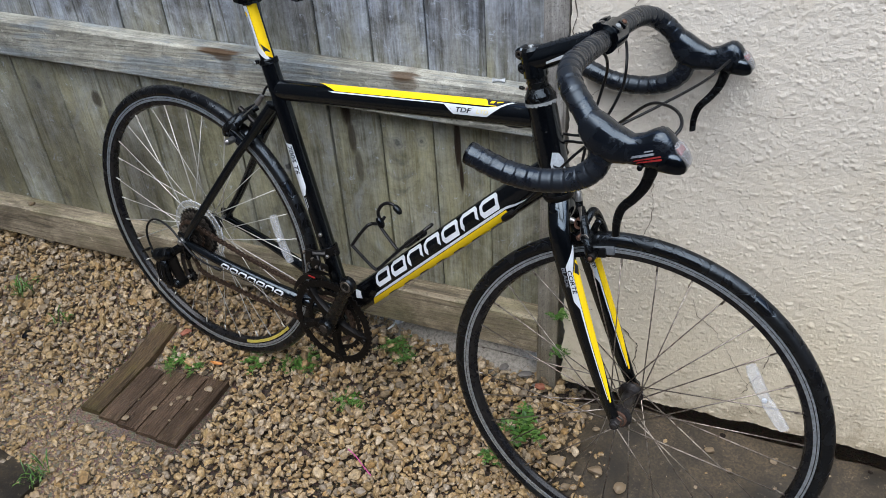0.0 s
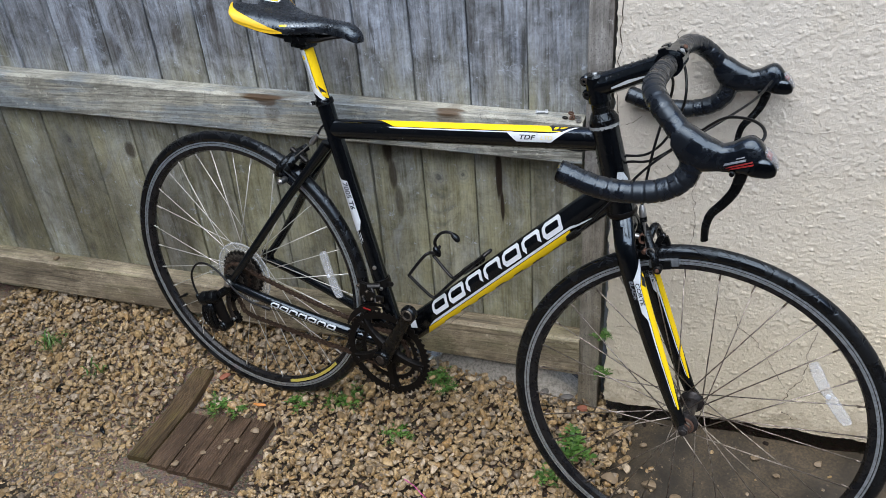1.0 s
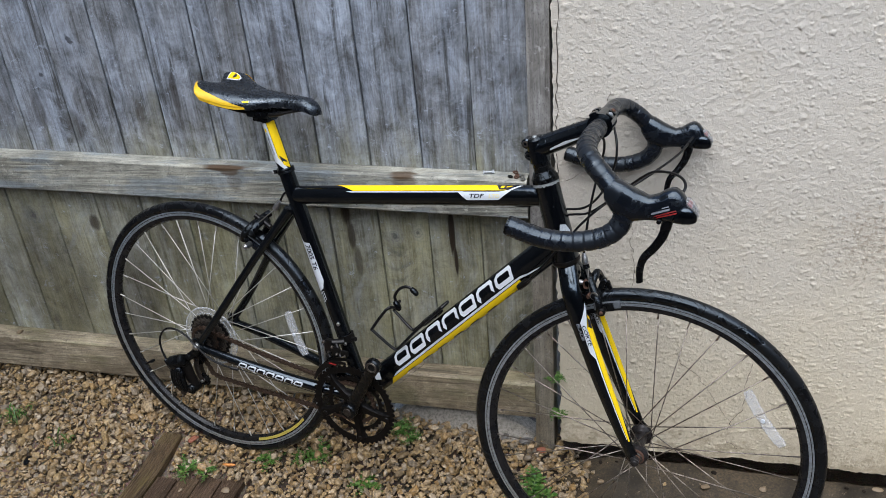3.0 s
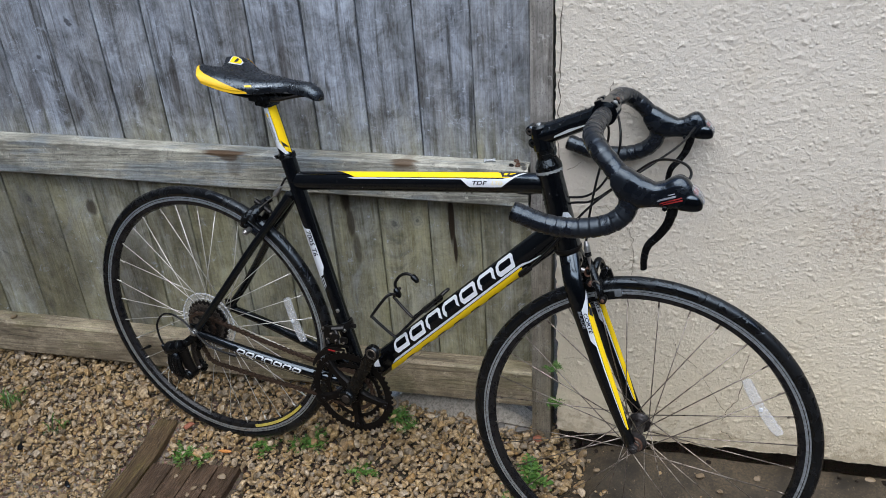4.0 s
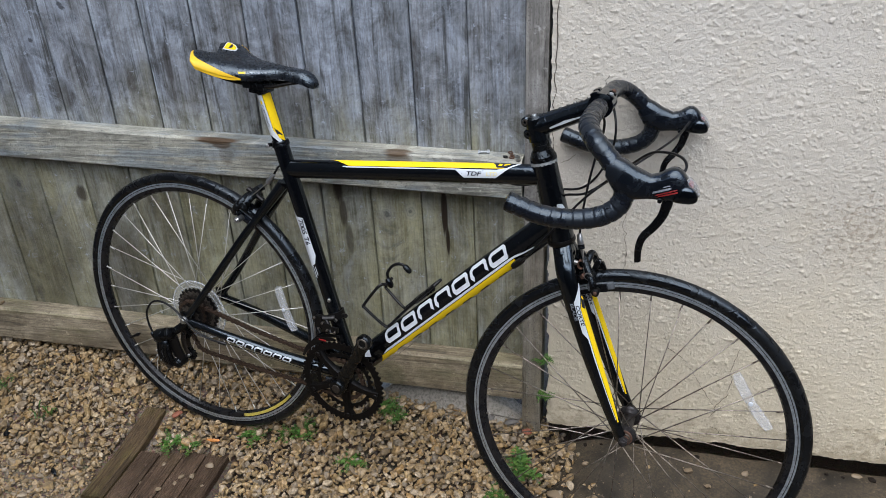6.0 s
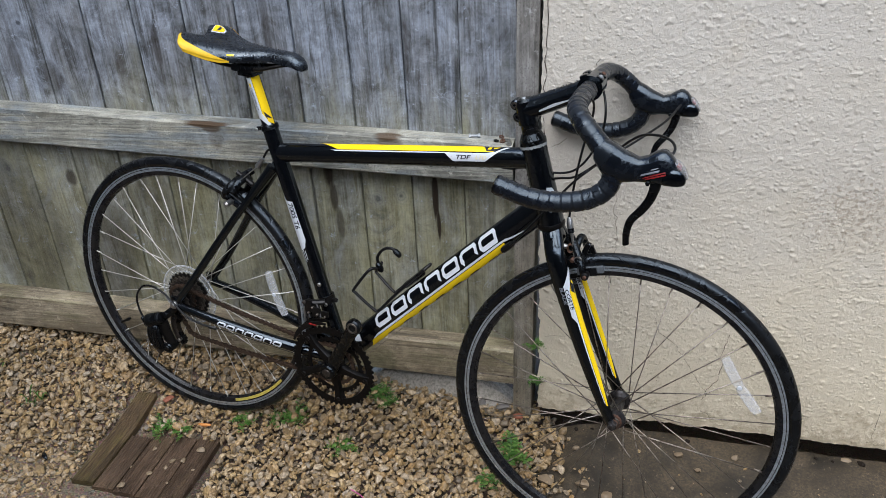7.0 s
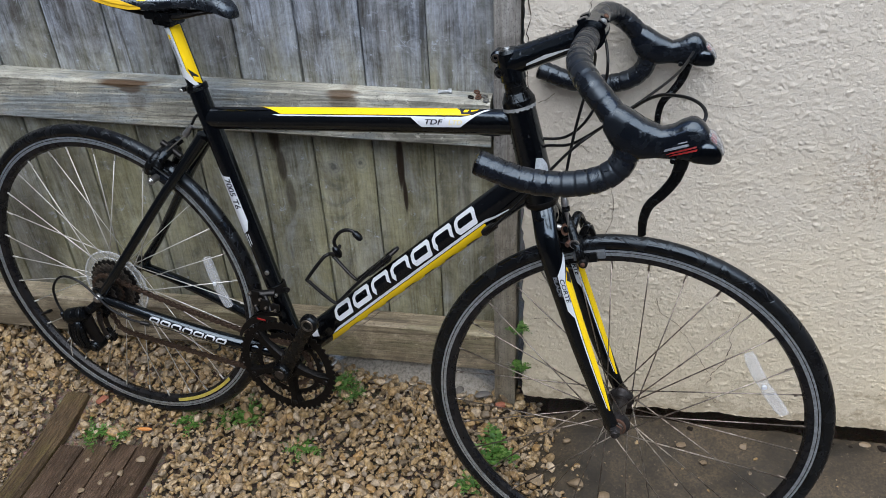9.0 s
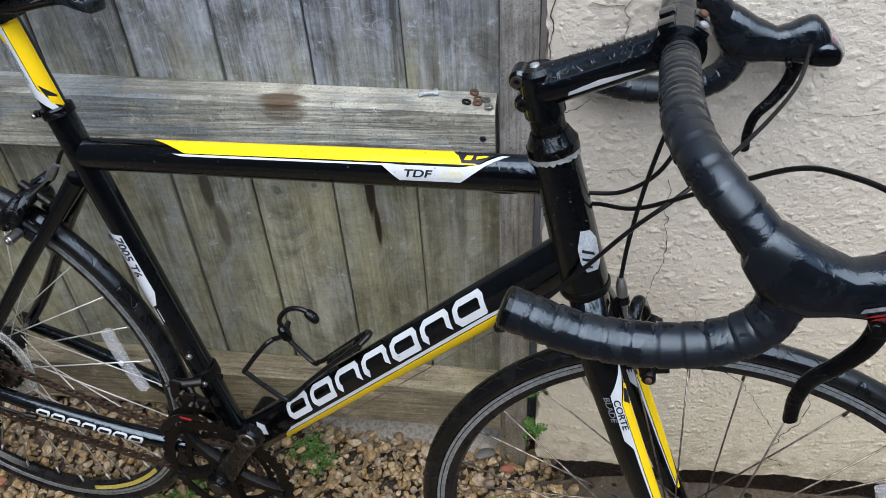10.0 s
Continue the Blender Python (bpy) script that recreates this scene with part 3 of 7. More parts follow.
def scatter(name, spots, shapes, rng, mat, label):
    """Stones at (x, y, z, size, tilt), as one mesh; shapes: those for small ones, those for large ones."""
    few, many = shapes
    vs, fs, base = [], [], 0
    for x, y, z, r, tilt in spots:
        pick = many if r > 0.0125 else few
        v, f = pick[rng.integers(len(pick))]
        vs.append((v * r) @ turn_matrix(rng, tilt).T + (x, y, z))
        fs.append(f + base)
        base += len(v)
    v, f = np.concatenate(vs), np.concatenate(fs)
    me = bpy.data.meshes.new(name)
    me.from_pydata(v.tolist(), [], f.tolist())
    me.materials.append(mat)
    me.polygons.foreach_set("use_smooth", [True] * len(me.polygons))
    me.set_sharp_from_angle(angle=radians(32))
    return tagged(new(name, me), label, "gravel", kind="stuff")


def on_planks(x, y):
    return (-1.07 < x < -0.752 and -0.505 < y < -0.275) or (-1.07 < x < -0.985 and -0.3 < y < -0.165)


def slab_side(x, y):
    """Positive on the concrete, negative on the gravel."""
    return x - 0.03 + 0.25 * (y + 0.1) * (y < -0.1) + 0.06 * noise.noise((x * 6, y * 6, 1.0)) + 0.02


def build_gravel():
    rng = np.random.default_rng(5)
    big, small = [], []
    step = 0.0134
    for i in range(int(1.95 / step)):
        for j in range(int(0.98 / step)):
            x = -1.75 + (i + 0.5 * (j % 2)) * step + rng.normal() * 0.006
            y = 0.03 - j * step + rng.normal() * 0.006
            b, s = bare(x, y), slab_side(x, y)
            if on_planks(x, y) or s > 0.03 or (s > -0.05 and rng.random() < 0.35):
                continue
            if rng.random() > b * 0.86:
                r = min(0.0155, 0.0086 * float(np.exp(rng.normal() * 0.27)))
                big.append((x, y, ground_height(x, y) + r * rng.uniform(0.25, 0.8), r, 0.5))
            if rng.random() < 0.80 * (1 - b) * (1 if y > -0.45 else 0.55):
                r = min(0.0160, 0.0088 * float(np.exp(rng.normal() * 0.27)))
                big.append((x + 0.008, y, ground_height(x, y) + 0.004 + r * rng.uniform(0.8, 1.3), r, 0.6))
    for _ in range(38000):
        x, y = rng.uniform(-1.75, 0.12), rng.uniform(-0.95, 0.03)
        b = bare(x, y)
        if on_planks(x, y) or slab_side(x, y) > 0.1 or rng.random() > 0.24 + 0.76 * b:
            continue
        r = 0.0050 * float(np.exp(rng.normal() * 0.45))
        small.append((x, y, ground_height(x, y) + r * rng.uniform(0.1, 0.6), r, 0.5))
    for _ in range(420):
        x, y = rng.uniform(0.02, 1.2), rng.uniform(-0.75, -0.09)
        r = 0.0026 * float(np.exp(rng.normal() * 0.5))
        small.append((x, y, ground_height(x, y) + r * 0.5 + 0.003, r, 0.5))
    scatter("gravel", big, (stone_shapes(rng, 16, 2), stone_shapes(rng, 16, 3)), rng, PEBBLE, "loose buff and brown limestone gravel, damp, heaped along the fence")
    scatter("grit", small, (stone_shapes(rng, 8, 1), stone_shapes(rng, 8, 1)), rng, PEBBLE, "small buff stones and grit trodden into the soil")


build_gravel()


def build_slab():
    bm = bmesh.new()
    nx, ny = 60, 50
    grid = []
    for j in range(ny + 1):
        row = []
        for i in range(nx + 1):
            x, y = -0.09 + i * 1.5 / nx, -1.1 + j * (1.049 + 0.006 * noise.noise((i * 0.5, 0, 8))) / ny
            s = slab_side(x, y)
            z = ground_height(x, min(y, -0.064)) + 0.006 + min(0.0, s) * 0.35 + 0.004 * noise.noise((x * 9, y * 9, 7))
            row.append(bm.verts.new((x, y, z)))
        grid.append(row)
    grid.append([bm.verts.new((v.co.x, v.co.y + 0.006, v.co.z - 0.012)) for v in grid[-1]])
    grid.append([bm.verts.new((v.co.x, v.co.y + 0.004, v.co.z - 0.08)) for v in grid[-1]])
    for a, b in zip(grid, grid[1:]):
        for k in range(nx):
            bm.faces.new((a[k], a[k + 1], b[k + 1], b[k]))
    tagged(link("pavement", bm, CONCRETE, smooth=60), "dark wet concrete path with mud, below the house wall", "path", kind="structure")


build_slab()


def build_corner_slab():
    bm = bmesh.new()
    z = ground_height(-1.1, -0.75) + 0.010
    box(bm, (-1.62, -1.35, z - 0.05), (-0.985, -0.655, z), 0.008, None)
    for v in bm.verts:
        v.co.x += 0.10 * (v.co.y + 0.66) + 0.006 * noise.noise((v.co.x * 9, v.co.y * 9, 4))
        v.co.y += -0.20 * (v.co.x + 1.0)
    tagged(link("paving_slab", bm, CONCRETE, smooth=40), "dark wet concrete slab corner set in the grit", "paving", kind="structure")


build_corner_slab()


# ---- house wall ----
def build_wall():
    """Roughcast: thousands of low round lumps under a thick paint, as one sheet with thickness."""
    step = 0.0030
    xs = np.concatenate([-0.012 + step * np.arange(372), [1.3, 1.8, 3.0]])
    zs = np.concatenate([step * np.arange(400), [1.4, 2.0, 2.7]])
    nx, nz = len(xs), len(zs)
    rng = np.random.default_rng(8)
    d = np.zeros((nz, nx))
    for _ in range(13000):
        cx, cz = rng.uniform(-0.02, 1.12), rng.uniform(0.0, 1.2)
        big = rng.random() < 0.12
        rx = rng.uniform(0.005, 0.008) if big else rng.uniform(0.003, 0.0055)
        rz = rx * rng.uniform(0.55, 0.95)
        h = rng.uniform(0.0003, 0.0022) ** 1.0 * (1.25 if big else 0.9) * (1.0 if rng.random() < 0.45 else 0.35)
        i0, i1 = int((cx - rx + 0.012) / step) + 1, int((cx + rx + 0.012) / step) + 1
        j0, j1 = int((cz - rz) / step) + 1, int((cz + rz) / step) + 1
        i0, j0, i1, j1 = max(0, i0), max(0, j0), min(372, i1), min(400, j1)
        if i0 >= i1 or j0 >= j1:
            continue
        q = ((xs[i0:i1] - cx) / rx)[None, :] ** 2 + ((zs[j0:j1] - cz) / rz)[:, None] ** 2
        dome = h * np.clip(1 - q, 0, None) ** 0.7
        d[j0:j1, i0:i1] = np.maximum(d[j0:j1, i0:i1], dome) + 0.25 * np.minimum(d[j0:j1, i0:i1], dome)
    foot = [0.033 - 0.024 * x + 0.006 * noise.noise((x * 16, 0, 4)) + 0.003 * noise.noise((x * 60, 0, 9)) for x in xs]
    verts = []
    for j, z in enumerate(zs):
        edge = 0.006 * noise.noise((z * 20, 0, 2)) + 0.004 * noise.noise((z * 70, 1, 2))
        for i, x in enumerate(xs):
            wave = 0.004 * noise.noise((x * 3, z * 3, 0)) + 0.0005 * noise.noise((x * 30, z * 38, 0))
            verts.append((x + (edge if x < 0.0 else 0.0), -0.040 - wave - d[j, i], max(z, foot[i])))
    front = len(verts)
    rim = [i for i in range(nx)] + [j * nx + nx - 1 for j in range(1, nz)] + [(nz - 1) * nx + i for i in range(nx - 2, -1, -1)] + [j * nx for j in range(nz - 2, 0, -1)]
    verts += [(verts[k][0], 0.24, verts[k][2]) for k in rim]
    faces = [(j * nx + i, j * nx + i + 1, (j + 1) * nx + i + 1, (j + 1) * nx + i) for j in range(nz - 1) for i in range(nx - 1)]
    n = len(rim)
    faces += [(rim[(k + 1) % n], rim[k], front + k, front + (k + 1) % n) for k in range(n)]
    me = bpy.data.meshes.new("wall_house")
    me.from_pydata(verts, [], faces)
    me.materials.append(WALL)
    me.polygons.foreach_set("use_smooth", [True] * len(me.polygons))
    me.set_sharp_from_angle(angle=radians(75))
    tagged(new("wall_house", me), "cream painted rough rendered house wall with hairline cracks", "wall", kind="structure")
    bm = bmesh.new()
    box(bm, (0.012, 0.16, -0.3), (3.0, 0.22, 0.02))
    tagged(link("wall_plinth", bm, CONCRETE, smooth=0), "dark damp recessed footing below the rendered wall", "wall", kind="structure")


build_wall()


# unseen walls, added to dim the left side and darken reflections
def build_unseen_walls():
    for name, lo, hi in (("wall_opposite", (-2.25, -4.2, -0.5), (3.2, -4.0, 2.6)), ("wall_left", (-2.25, -4.0, -0.5), (-2.05, 0.3, 4.1)), ("wall_right", (3.0, -4.0, -0.5), (3.2, -0.04, 2.7))):
        bm = bmesh.new()
        box(bm, lo, hi)
        tagged(link(name, bm, UNSEEN_WALL, smooth=0), "unseen dark grey wall added to block light and darken reflections", "wall", kind="structure")


UNSEEN_WALL = plain("unseen_wall_grey", (0.105, 0.105, 0.105), 0.8, 0.0, 20.0, 0.3, (0.06, 0.06, 0.058), 0.6)
build_unseen_walls()


# ---- fence ----
RAIL_DROP, LOW_DROP = -0.040, -0.026


def build_fence():
    fence = tagged(new("fence"), "weathered grey featheredge timber fence with two pale rails", "fence", kind="structure")
    rng = random.Random(3)
    # boards with lapped edges and narrow open joints
    joints = (-2.358, -2.228, -2.104, -1.978, -1.850, -1.722, -1.595, -1.468, -1.335, -1.200, -1.070, -0.943, -0.818, -0.691, -0.563, -0.439, -0.317, -0.194, -0.070)
    for k, (x0, x1) in enumerate(zip(joints, joints[1:])):
        bm = bmesh.new()
        n = 14
        g0, g1 = rng.uniform(0.0016, 0.0036), rng.uniform(0.0004, 0.0014)
        w = x1 - x0 - g1
        d0, d1 = rng.uniform(-0.0015, 0.0015), rng.uniform(-0.0015, 0.0015)
        prof = [(g0 + 0.0016, 0.0200 + d0), (w - 0.0016, 0.0200 + d1), (w, 0.0216 + d1), (w, 0.0285), (w - 0.014, 0.0285), (w - 0.014, 0.036), (-0.010, 0.036), (-0.010, 0.0305), (g0, 0.0305), (g0, 0.0216 + d0)]
        rows = []
        for j in range(n + 1):
            z = 0.06 + j * 1.79 / n
            wob = 0.0008 * noise.noise((k * 3.1, z * 3, 0))
            rows.append([bm.verts.new((x0 + px + wob, py + 0.0012 * noise.noise((k, z * 4, px * 9)) * (py < 0.025), z)) for px, py in prof])
        for a, b in zip(rows, rows[1:]):
            for i in range(len(prof)):
                i2 = (i + 1) % len(prof)
                bm.faces.new((a[i], a[i2], b[i2], b[i]))
        bm.faces.new(rows[0][::-1])
        bm.faces.new(rows[-1])
        bmesh.ops.recalc_face_normals(bm, faces=bm.faces)
        part("board", bm, BOARD, fence, smooth=0)
    for name, z, h, depth, y0 in (("upper_rail", 0.7385, 0.092, 0.046, 0.0190), ("lower_rail", 0.199, 0.104, 0.050, 0.0190)):
        bm = bmesh.new()
        n = 40
        rows = []
        for j in range(n + 1):
            x = -2.4 + j * (2.4 - 0.075) / n
            dz = (RAIL_DROP if z > 0.5 else LOW_DROP) * (x + 0.35) + 0.002 * noise.noise((x * 5, z, 0))
            w = 0.0015 * noise.noise((x * 9, z, 5))
            rows.append([bm.verts.new(p) for p in ((x, y0, z + dz), (x, y0, z - h + dz), (x, y0 - depth + 0.004, z - h + dz), (x, y0 - depth, z - h + 0.004 + dz),
                                                   (x, y0 - depth + w, z - 0.005 + dz), (x, y0 - depth + 0.005, z + dz))])
        for a, b in zip(rows, rows[1:]):
            for i in range(6):
                bm.faces.new((a[i], a[(i + 1) % 6], b[(i + 1) % 6], b[i]))
        bm.faces.new(rows[0][::-1])
        bm.faces.new(rows[-1])
        part("rail", bm, RAIL if z > 0.5 else LOW_RAIL, fence, smooth=30)
    bm = bmesh.new()
    box(bm, (-0.0785, -0.021, -0.2), (-0.0315, 0.06, 1.85), 0.003)
    for v in bm.verts:
        v.co.x += 0.0125 * v.co.z
    part("post", bm, POST, fence)
    return fence


fence = build_fence()


# ---- bicycle ----
DARK_RED = plain("dirty_red_print", (0.22, 0.012, 0.012), 0.4, 0.0, 200, 0.1, (0.03, 0.01, 0.01), 0.6)
SCUFFED = plain("scuffed_white_sticker", (0.40, 0.44, 0.48), 0.3, 0.0, 260, 0.2, (0.10, 0.11, 0.12), 0.55)
CHIPPED = plain("flaked_bare_metal", (0.30, 0.32, 0.33), 0.4, 0.3, 160, 0.3, (0.05, 0.05, 0.05), 0.6)
bike = tagged(new("bicycle"), "wet black and yellow drop-bar road bicycle leaning beside the fence", "bicycle")
bike.matrix_world = Matrix(((0.9804, 0.18, 0.0805, -0.825), (-0.1853, 0.9805, 0.0648, -0.156), (-0.0673, -0.0785, 0.9946, 0.377), (0, 0, 0, 1)))
STEER_AXIS = Vector((-0.3146, 0, 0.9492))
STEER_AT = Vector((0.8225, 0, 0.44))
STEER = Matrix.Translation(STEER_AT) @ Matrix.Rotation(radians(3.3), 4, STEER_AXIS) @ Matrix.Translation(-STEER_AT)
BAR_AT = Vector((0.889, 0, 0.630))
BAR = STEER @ Matrix.Translation(BAR_AT + Vector((0, -0.008, 0))) @ Matrix.Rotation(radians(-1.8), 4, "X") @ Matrix.Rotation(radians(1.2), 4, "Z") @ Matrix.Translation(-BAR_AT)
BB = Vector((0.408, 0, -0.058))
ST_TOP = Vector((0.2375, 0, 0.452))
TT = (Vector((0.252, 0, 0.397)), Vector((0.806, 0, 0.486)))
DT = (Vector((0.405, 0, -0.052)), Vector((0.835, 0, 0.403)))
HT = (Vector((0.798, 0, 0.514)), Vector((0.8475, 0, 0.3645)))


def oval(bm, a, b, ra, rb=None, width=1.0, seg=24, n=2):
    """A straight tube in the bicycle's plane: ra, rb half its height at the ends, width its breadth over its height."""
    rb = ra if rb is None else rb
    a, b = Vector(a), Vector(b)
    t = (b - a).normalized()
    side = Vector((0, 1, 0))
    side = (side - t * side.dot(t)).normalized()
    up = t.cross(side)
    rings = []
    for k in range(n + 1):
        f = k / n
        p, r = a.lerp(b, f), ra + (rb - ra) * f
        rings.append([bm.verts.new(p + up * (r * math.cos(q)) + side * (r * width * math.sin(q))) for q in (2 * math.pi * i / seg for i in range(seg))])
    for x, y in zip(rings, rings[1:]):
        for i in range(seg):
            bm.faces.new((x[i], x[(i + 1) % seg], y[(i + 1) % seg], y[i]))
    bm.faces.new(rings[0][::-1])
    bm.faces.new(rings[-1])
    bmesh.ops.recalc_face_normals(bm, faces=bm.faces)
    return bm


def disc(bm, at, r, y0, y1, seg=24, bevel=0.0008):
    """A short cylinder along the y axis, its rims rounded."""
    lathe(bm, [(r - bevel, y0), (r, y0 + bevel), (r, y1 - bevel), (r - bevel, y1)], seg, False, at)
    bmesh.ops.recalc_face_normals(bm, faces=bm.faces)
    return bm


def rod(bm, a, b, r, seg=12):
    return sweep(bm, [a, b], r, seg)


# decals: flat outlines laid round a tube
def on_tube(a, b, height, breadth, lift=0.0005, face=-1):
    """Maps (s along the tube, h round its visible side) to a place just above the surface."""
    a, b = Vector(a), Vector(b)
    t = (b - a).normalized()
    up = Vector((-t.z, 0, t.x)).normalized()
    out = Vector((0, face, 0))
    mean = (height + breadth) / 2

    def place(s, h):
        q = h / mean
        return a + t * s + up * ((height + lift) * math.sin(q)) + out * ((breadth + lift) * math.cos(q))
    return place


def along_line(points, radii, flat, lift=0.0005, face=-1):
    """The same for a bent, tapering blade."""
    ps = [Vector(p) for p in points]
    at = [0.0]
    for p, q in zip(ps, ps[1:]):
        at.append(at[-1] + (q - p).length)

    def place(s, h):
        s = max(0.0, min(at[-1] - 1e-6, s))
        k = max(i for i in range(len(at) - 1) if at[i] <= s)
        f = (s - at[k]) / (at[k + 1] - at[k])
        p, r = ps[k].lerp(ps[k + 1], f), radii[k] + (radii[k + 1] - radii[k]) * f
        t = (ps[min(k + 2, len(ps) - 1)] - ps[max(k - 1, 0)]).normalized()
        up = Vector((-t.z, 0, t.x)).normalized()
        q = h / (r * (1 + flat) / 2)
        return p + up * ((r + lift) * math.sin(q)) + Vector((0, face, 0)) * ((r * flat + lift) * math.cos(q))
    return place


def wrapped(bm, place, step=0.003, long=0.02):
    for axis, width in ((1, step), (0, long)):
        lo = min(v.co[axis] for v in bm.verts)
        hi = max(v.co[axis] for v in bm.verts)
        for k in range(1, int((hi - lo) / width) + 1):
            n = Vector((0, 0, 0))
            n[axis] = 1
            bmesh.ops.bisect_plane(bm, geom=bm.verts[:] + bm.edges[:] + bm.faces[:], plane_co=n * (lo + k * width), plane_no=n)
    for v in bm.verts:
        v.co = place(v.co.x, v.co.y)
    return bm


def outline(*polygons):
    bm = bmesh.new()
    for p in polygons:
        bm.faces.new([bm.verts.new((x, y, 0)) for x, y in p])
    return bm


def lettering(text, height, s, h, slant=0.0, stretch=1.0):
    """Flat letters: they begin at s, h is their foot line."""
    curve = bpy.data.curves.new("letters", "FONT")
    curve.body, curve.size, curve.shear, curve.offset = text, height / 0.70, slant, height * 0.035
    ob = new("letters", curve)
    me = bpy.data.meshes.new_from_object(ob.evaluated_get(bpy.context.evaluated_depsgraph_get()))
    bm = bmesh.new()
    bm.from_mesh(me)
    bpy.data.objects.remove(ob)
    bpy.data.meshes.remove(me)
    bpy.data.curves.remove(curve)
    for v in bm.verts:
        v.co = Vector((s + v.co.x * stretch, h + v.co.y, 0))
    return bm


def emblem(cells, s, h, width, height, stroke, slant):
    """A row of slanted hollow blocks with one open side, in place of a maker's wordmark."""
    bm = bmesh.new()
    gap = width * 0.12
    for k in range(cells):
        x0, x1 = s + k * width, s + (k + 1) * width - gap
        y0, y1 = h, h + height

        def at(x, y):
            return bm.verts.new((x + (y - h) * slant, y, 0))
        c = stroke * 0.9
        outer = [(x0 + c, y0), (x1 - c * 0.3, y0), (x1, y0 + c * 0.3), (x1, y1 - c), (x1 - c, y1), (x0 + c, y1), (x0, y1 - c), (x0, y0 + c)]
        inner = [(x0 + stroke + c * 0.4, y0 + stroke), (x1 - stroke, y0 + stroke), (x1 - stroke, y0 + stroke), (x1 - stroke, y1 - stroke - c * 0.4), (x1 - stroke - c * 0.4, y1 - stroke),
                 (x0 + stroke + c * 0.4, y1 - stroke), (x0 + stroke, y1 - stroke - c * 0.4), (x0 + stroke, y0 + stroke + c * 0.4)]
        o, i = [at(*p) for p in outer], [at(*p) for p in inner]
        for j in range(8):
            if k % 7 in (2, 3, 5) and j in (0, 1):
                continue
            j2 = (j + 1) % 8
            try:
                bm.faces.new((o[j], o[j2], i[j2], i[j]))
            except ValueError:
                pass
    bmesh.ops.remove_doubles(bm, verts=bm.verts, dist=1e-6)
    return bm


# frame
top_tube = part("top_tube", oval(bmesh.new(), *TT, 0.0195, 0.0195, 0.82), BLACK, bike, "black top tube with a yellow and white stripe")
down_tube = part("down_tube", oval(bmesh.new(), *DT, 0.0265, 0.0275, 0.66, n=4), BLACK, bike, "broad black down tube with white and yellow decals")
seat_tube = part("seat_tube", oval(bmesh.new(), BB, ST_TOP, 0.0165, 0.0165), BLACK, bike)
head_tube = part("head_tube", oval(bmesh.new(), *HT, 0.0225, 0.0252), BLACK, bike)
bm = bmesh.new()
disc(bm, BB, 0.021, -0.036, 0.036, 32)
part("bottom_bracket", bm, BLACK, bike)
bm = bmesh.new()
oval(bm, (0.2372, 0, 0.4530), (0.2398, 0, 0.4452), 0.0188)
oval(bm, (0.2365, 0, 0.4552), (0.2372, 0, 0.4530), 0.0176, 0.0186)
sweep(bm, [(0.224, -0.010, 0.4470), (0.2145, -0.008, 0.4445), (0.2125, -0.008, 0.4440)], [0.0040, 0.0044, 0.003], 10)
sweep(bm, [(0.224, 0.010, 0.4470), (0.2145, 0.008, 0.4445), (0.2125, 0.008, 0.4440)], [0.0040, 0.0044, 0.003], 10)
rod(bm, (0.2160, -0.014, 0.4445), (0.2160, 0.014, 0.4445), 0.0030)
clamp = part("seat_clamp", bm, PLASTIC, bike, "slim black seat clamp ring")
bm = bmesh.new()
disc(bm, (0.2160, 0, 0.4445), 0.0034, -0.0165, -0.0138, 12)
part("bolt", bm, ALLOY, clamp)
for s in (-1, 1):
    part("seat_stay", sweep(bmesh.new(), spline([(0.006, s * 0.064, 0.008), (0.06, s * 0.061, 0.085), (0.16, s * 0.035, 0.24), (0.205, s * 0.020, 0.305), (0.247, s * 0.009, 0.366)]),
                            [0.0088] * 20 + [0.0088 + 0.0003 * k for k in range(13)], 16), BLACK, bike)
    chain_stay = part("chain_stay", sweep(bmesh.new(), spline([(0.004, s * 0.065, -0.004), (0.10, s * 0.062, -0.017), (0.25, s * 0.047, -0.038), (0.385, s * 0.024, -0.056)]), [0.0092 + 0.0042 * k / 24 for k in range(25)], 16), BLACK, bike)
    if s < 0:
        right_stay = chain_stay
    bm = bmesh.new()
    box(bm, (-0.014, s * 0.0665 - 0.0035, -0.016), (0.018, s * 0.0665 + 0.0035, 0.018), 0.003)
    part("dropout", bm, BLACK, bike)
part("stay_bridge", rod(bmesh.new(), (0.176, -0.03, 0.268), (0.176, 0.03, 0.268), 0.007), BLACK, bike)

# decals of the frame
p = on_tube(*TT, 0.0195, 0.016)
part("stripe", wrapped(outline([(0.104, 0.036), (0.112, 0.030), (0.156, 0.0126), (0.486, 0.0137), (0.463, 0.025), (0.455, 0.036)]), p), YELLOW, top_tube, "yellow stripe")
part("pinstripe", wrapped(outline([(0.140, 0.0118), (0.152, 0.0094), (0.392, 0.0100), (0.400, 0.0118)]), p), WHITE, top_tube, "thin white line")
part("panel", wrapped(outline([(0.386, 0.0112), (0.405, -0.0036), (0.468, -0.0032), (0.494, 0.0135), (0.516, 0.0250), (0.508, 0.0252), (0.488, 0.0142), (0.470, 0.0112)]), p), WHITE, top_tube, "white panel with black letters")
p2 = on_tube(*TT, 0.0195, 0.016, 0.0009)
part("lettering", wrapped(lettering("TDF", 0.0068, 0.4090, 0.0006, 0.25, 1.65), p2), INK, top_tube, "black letters")
part("lettering", wrapped(lettering("LTD", 0.0062, 0.4490, 0.0008, 0.2, 1.35), p2), PALE, top_tube, "pale yellow letters")
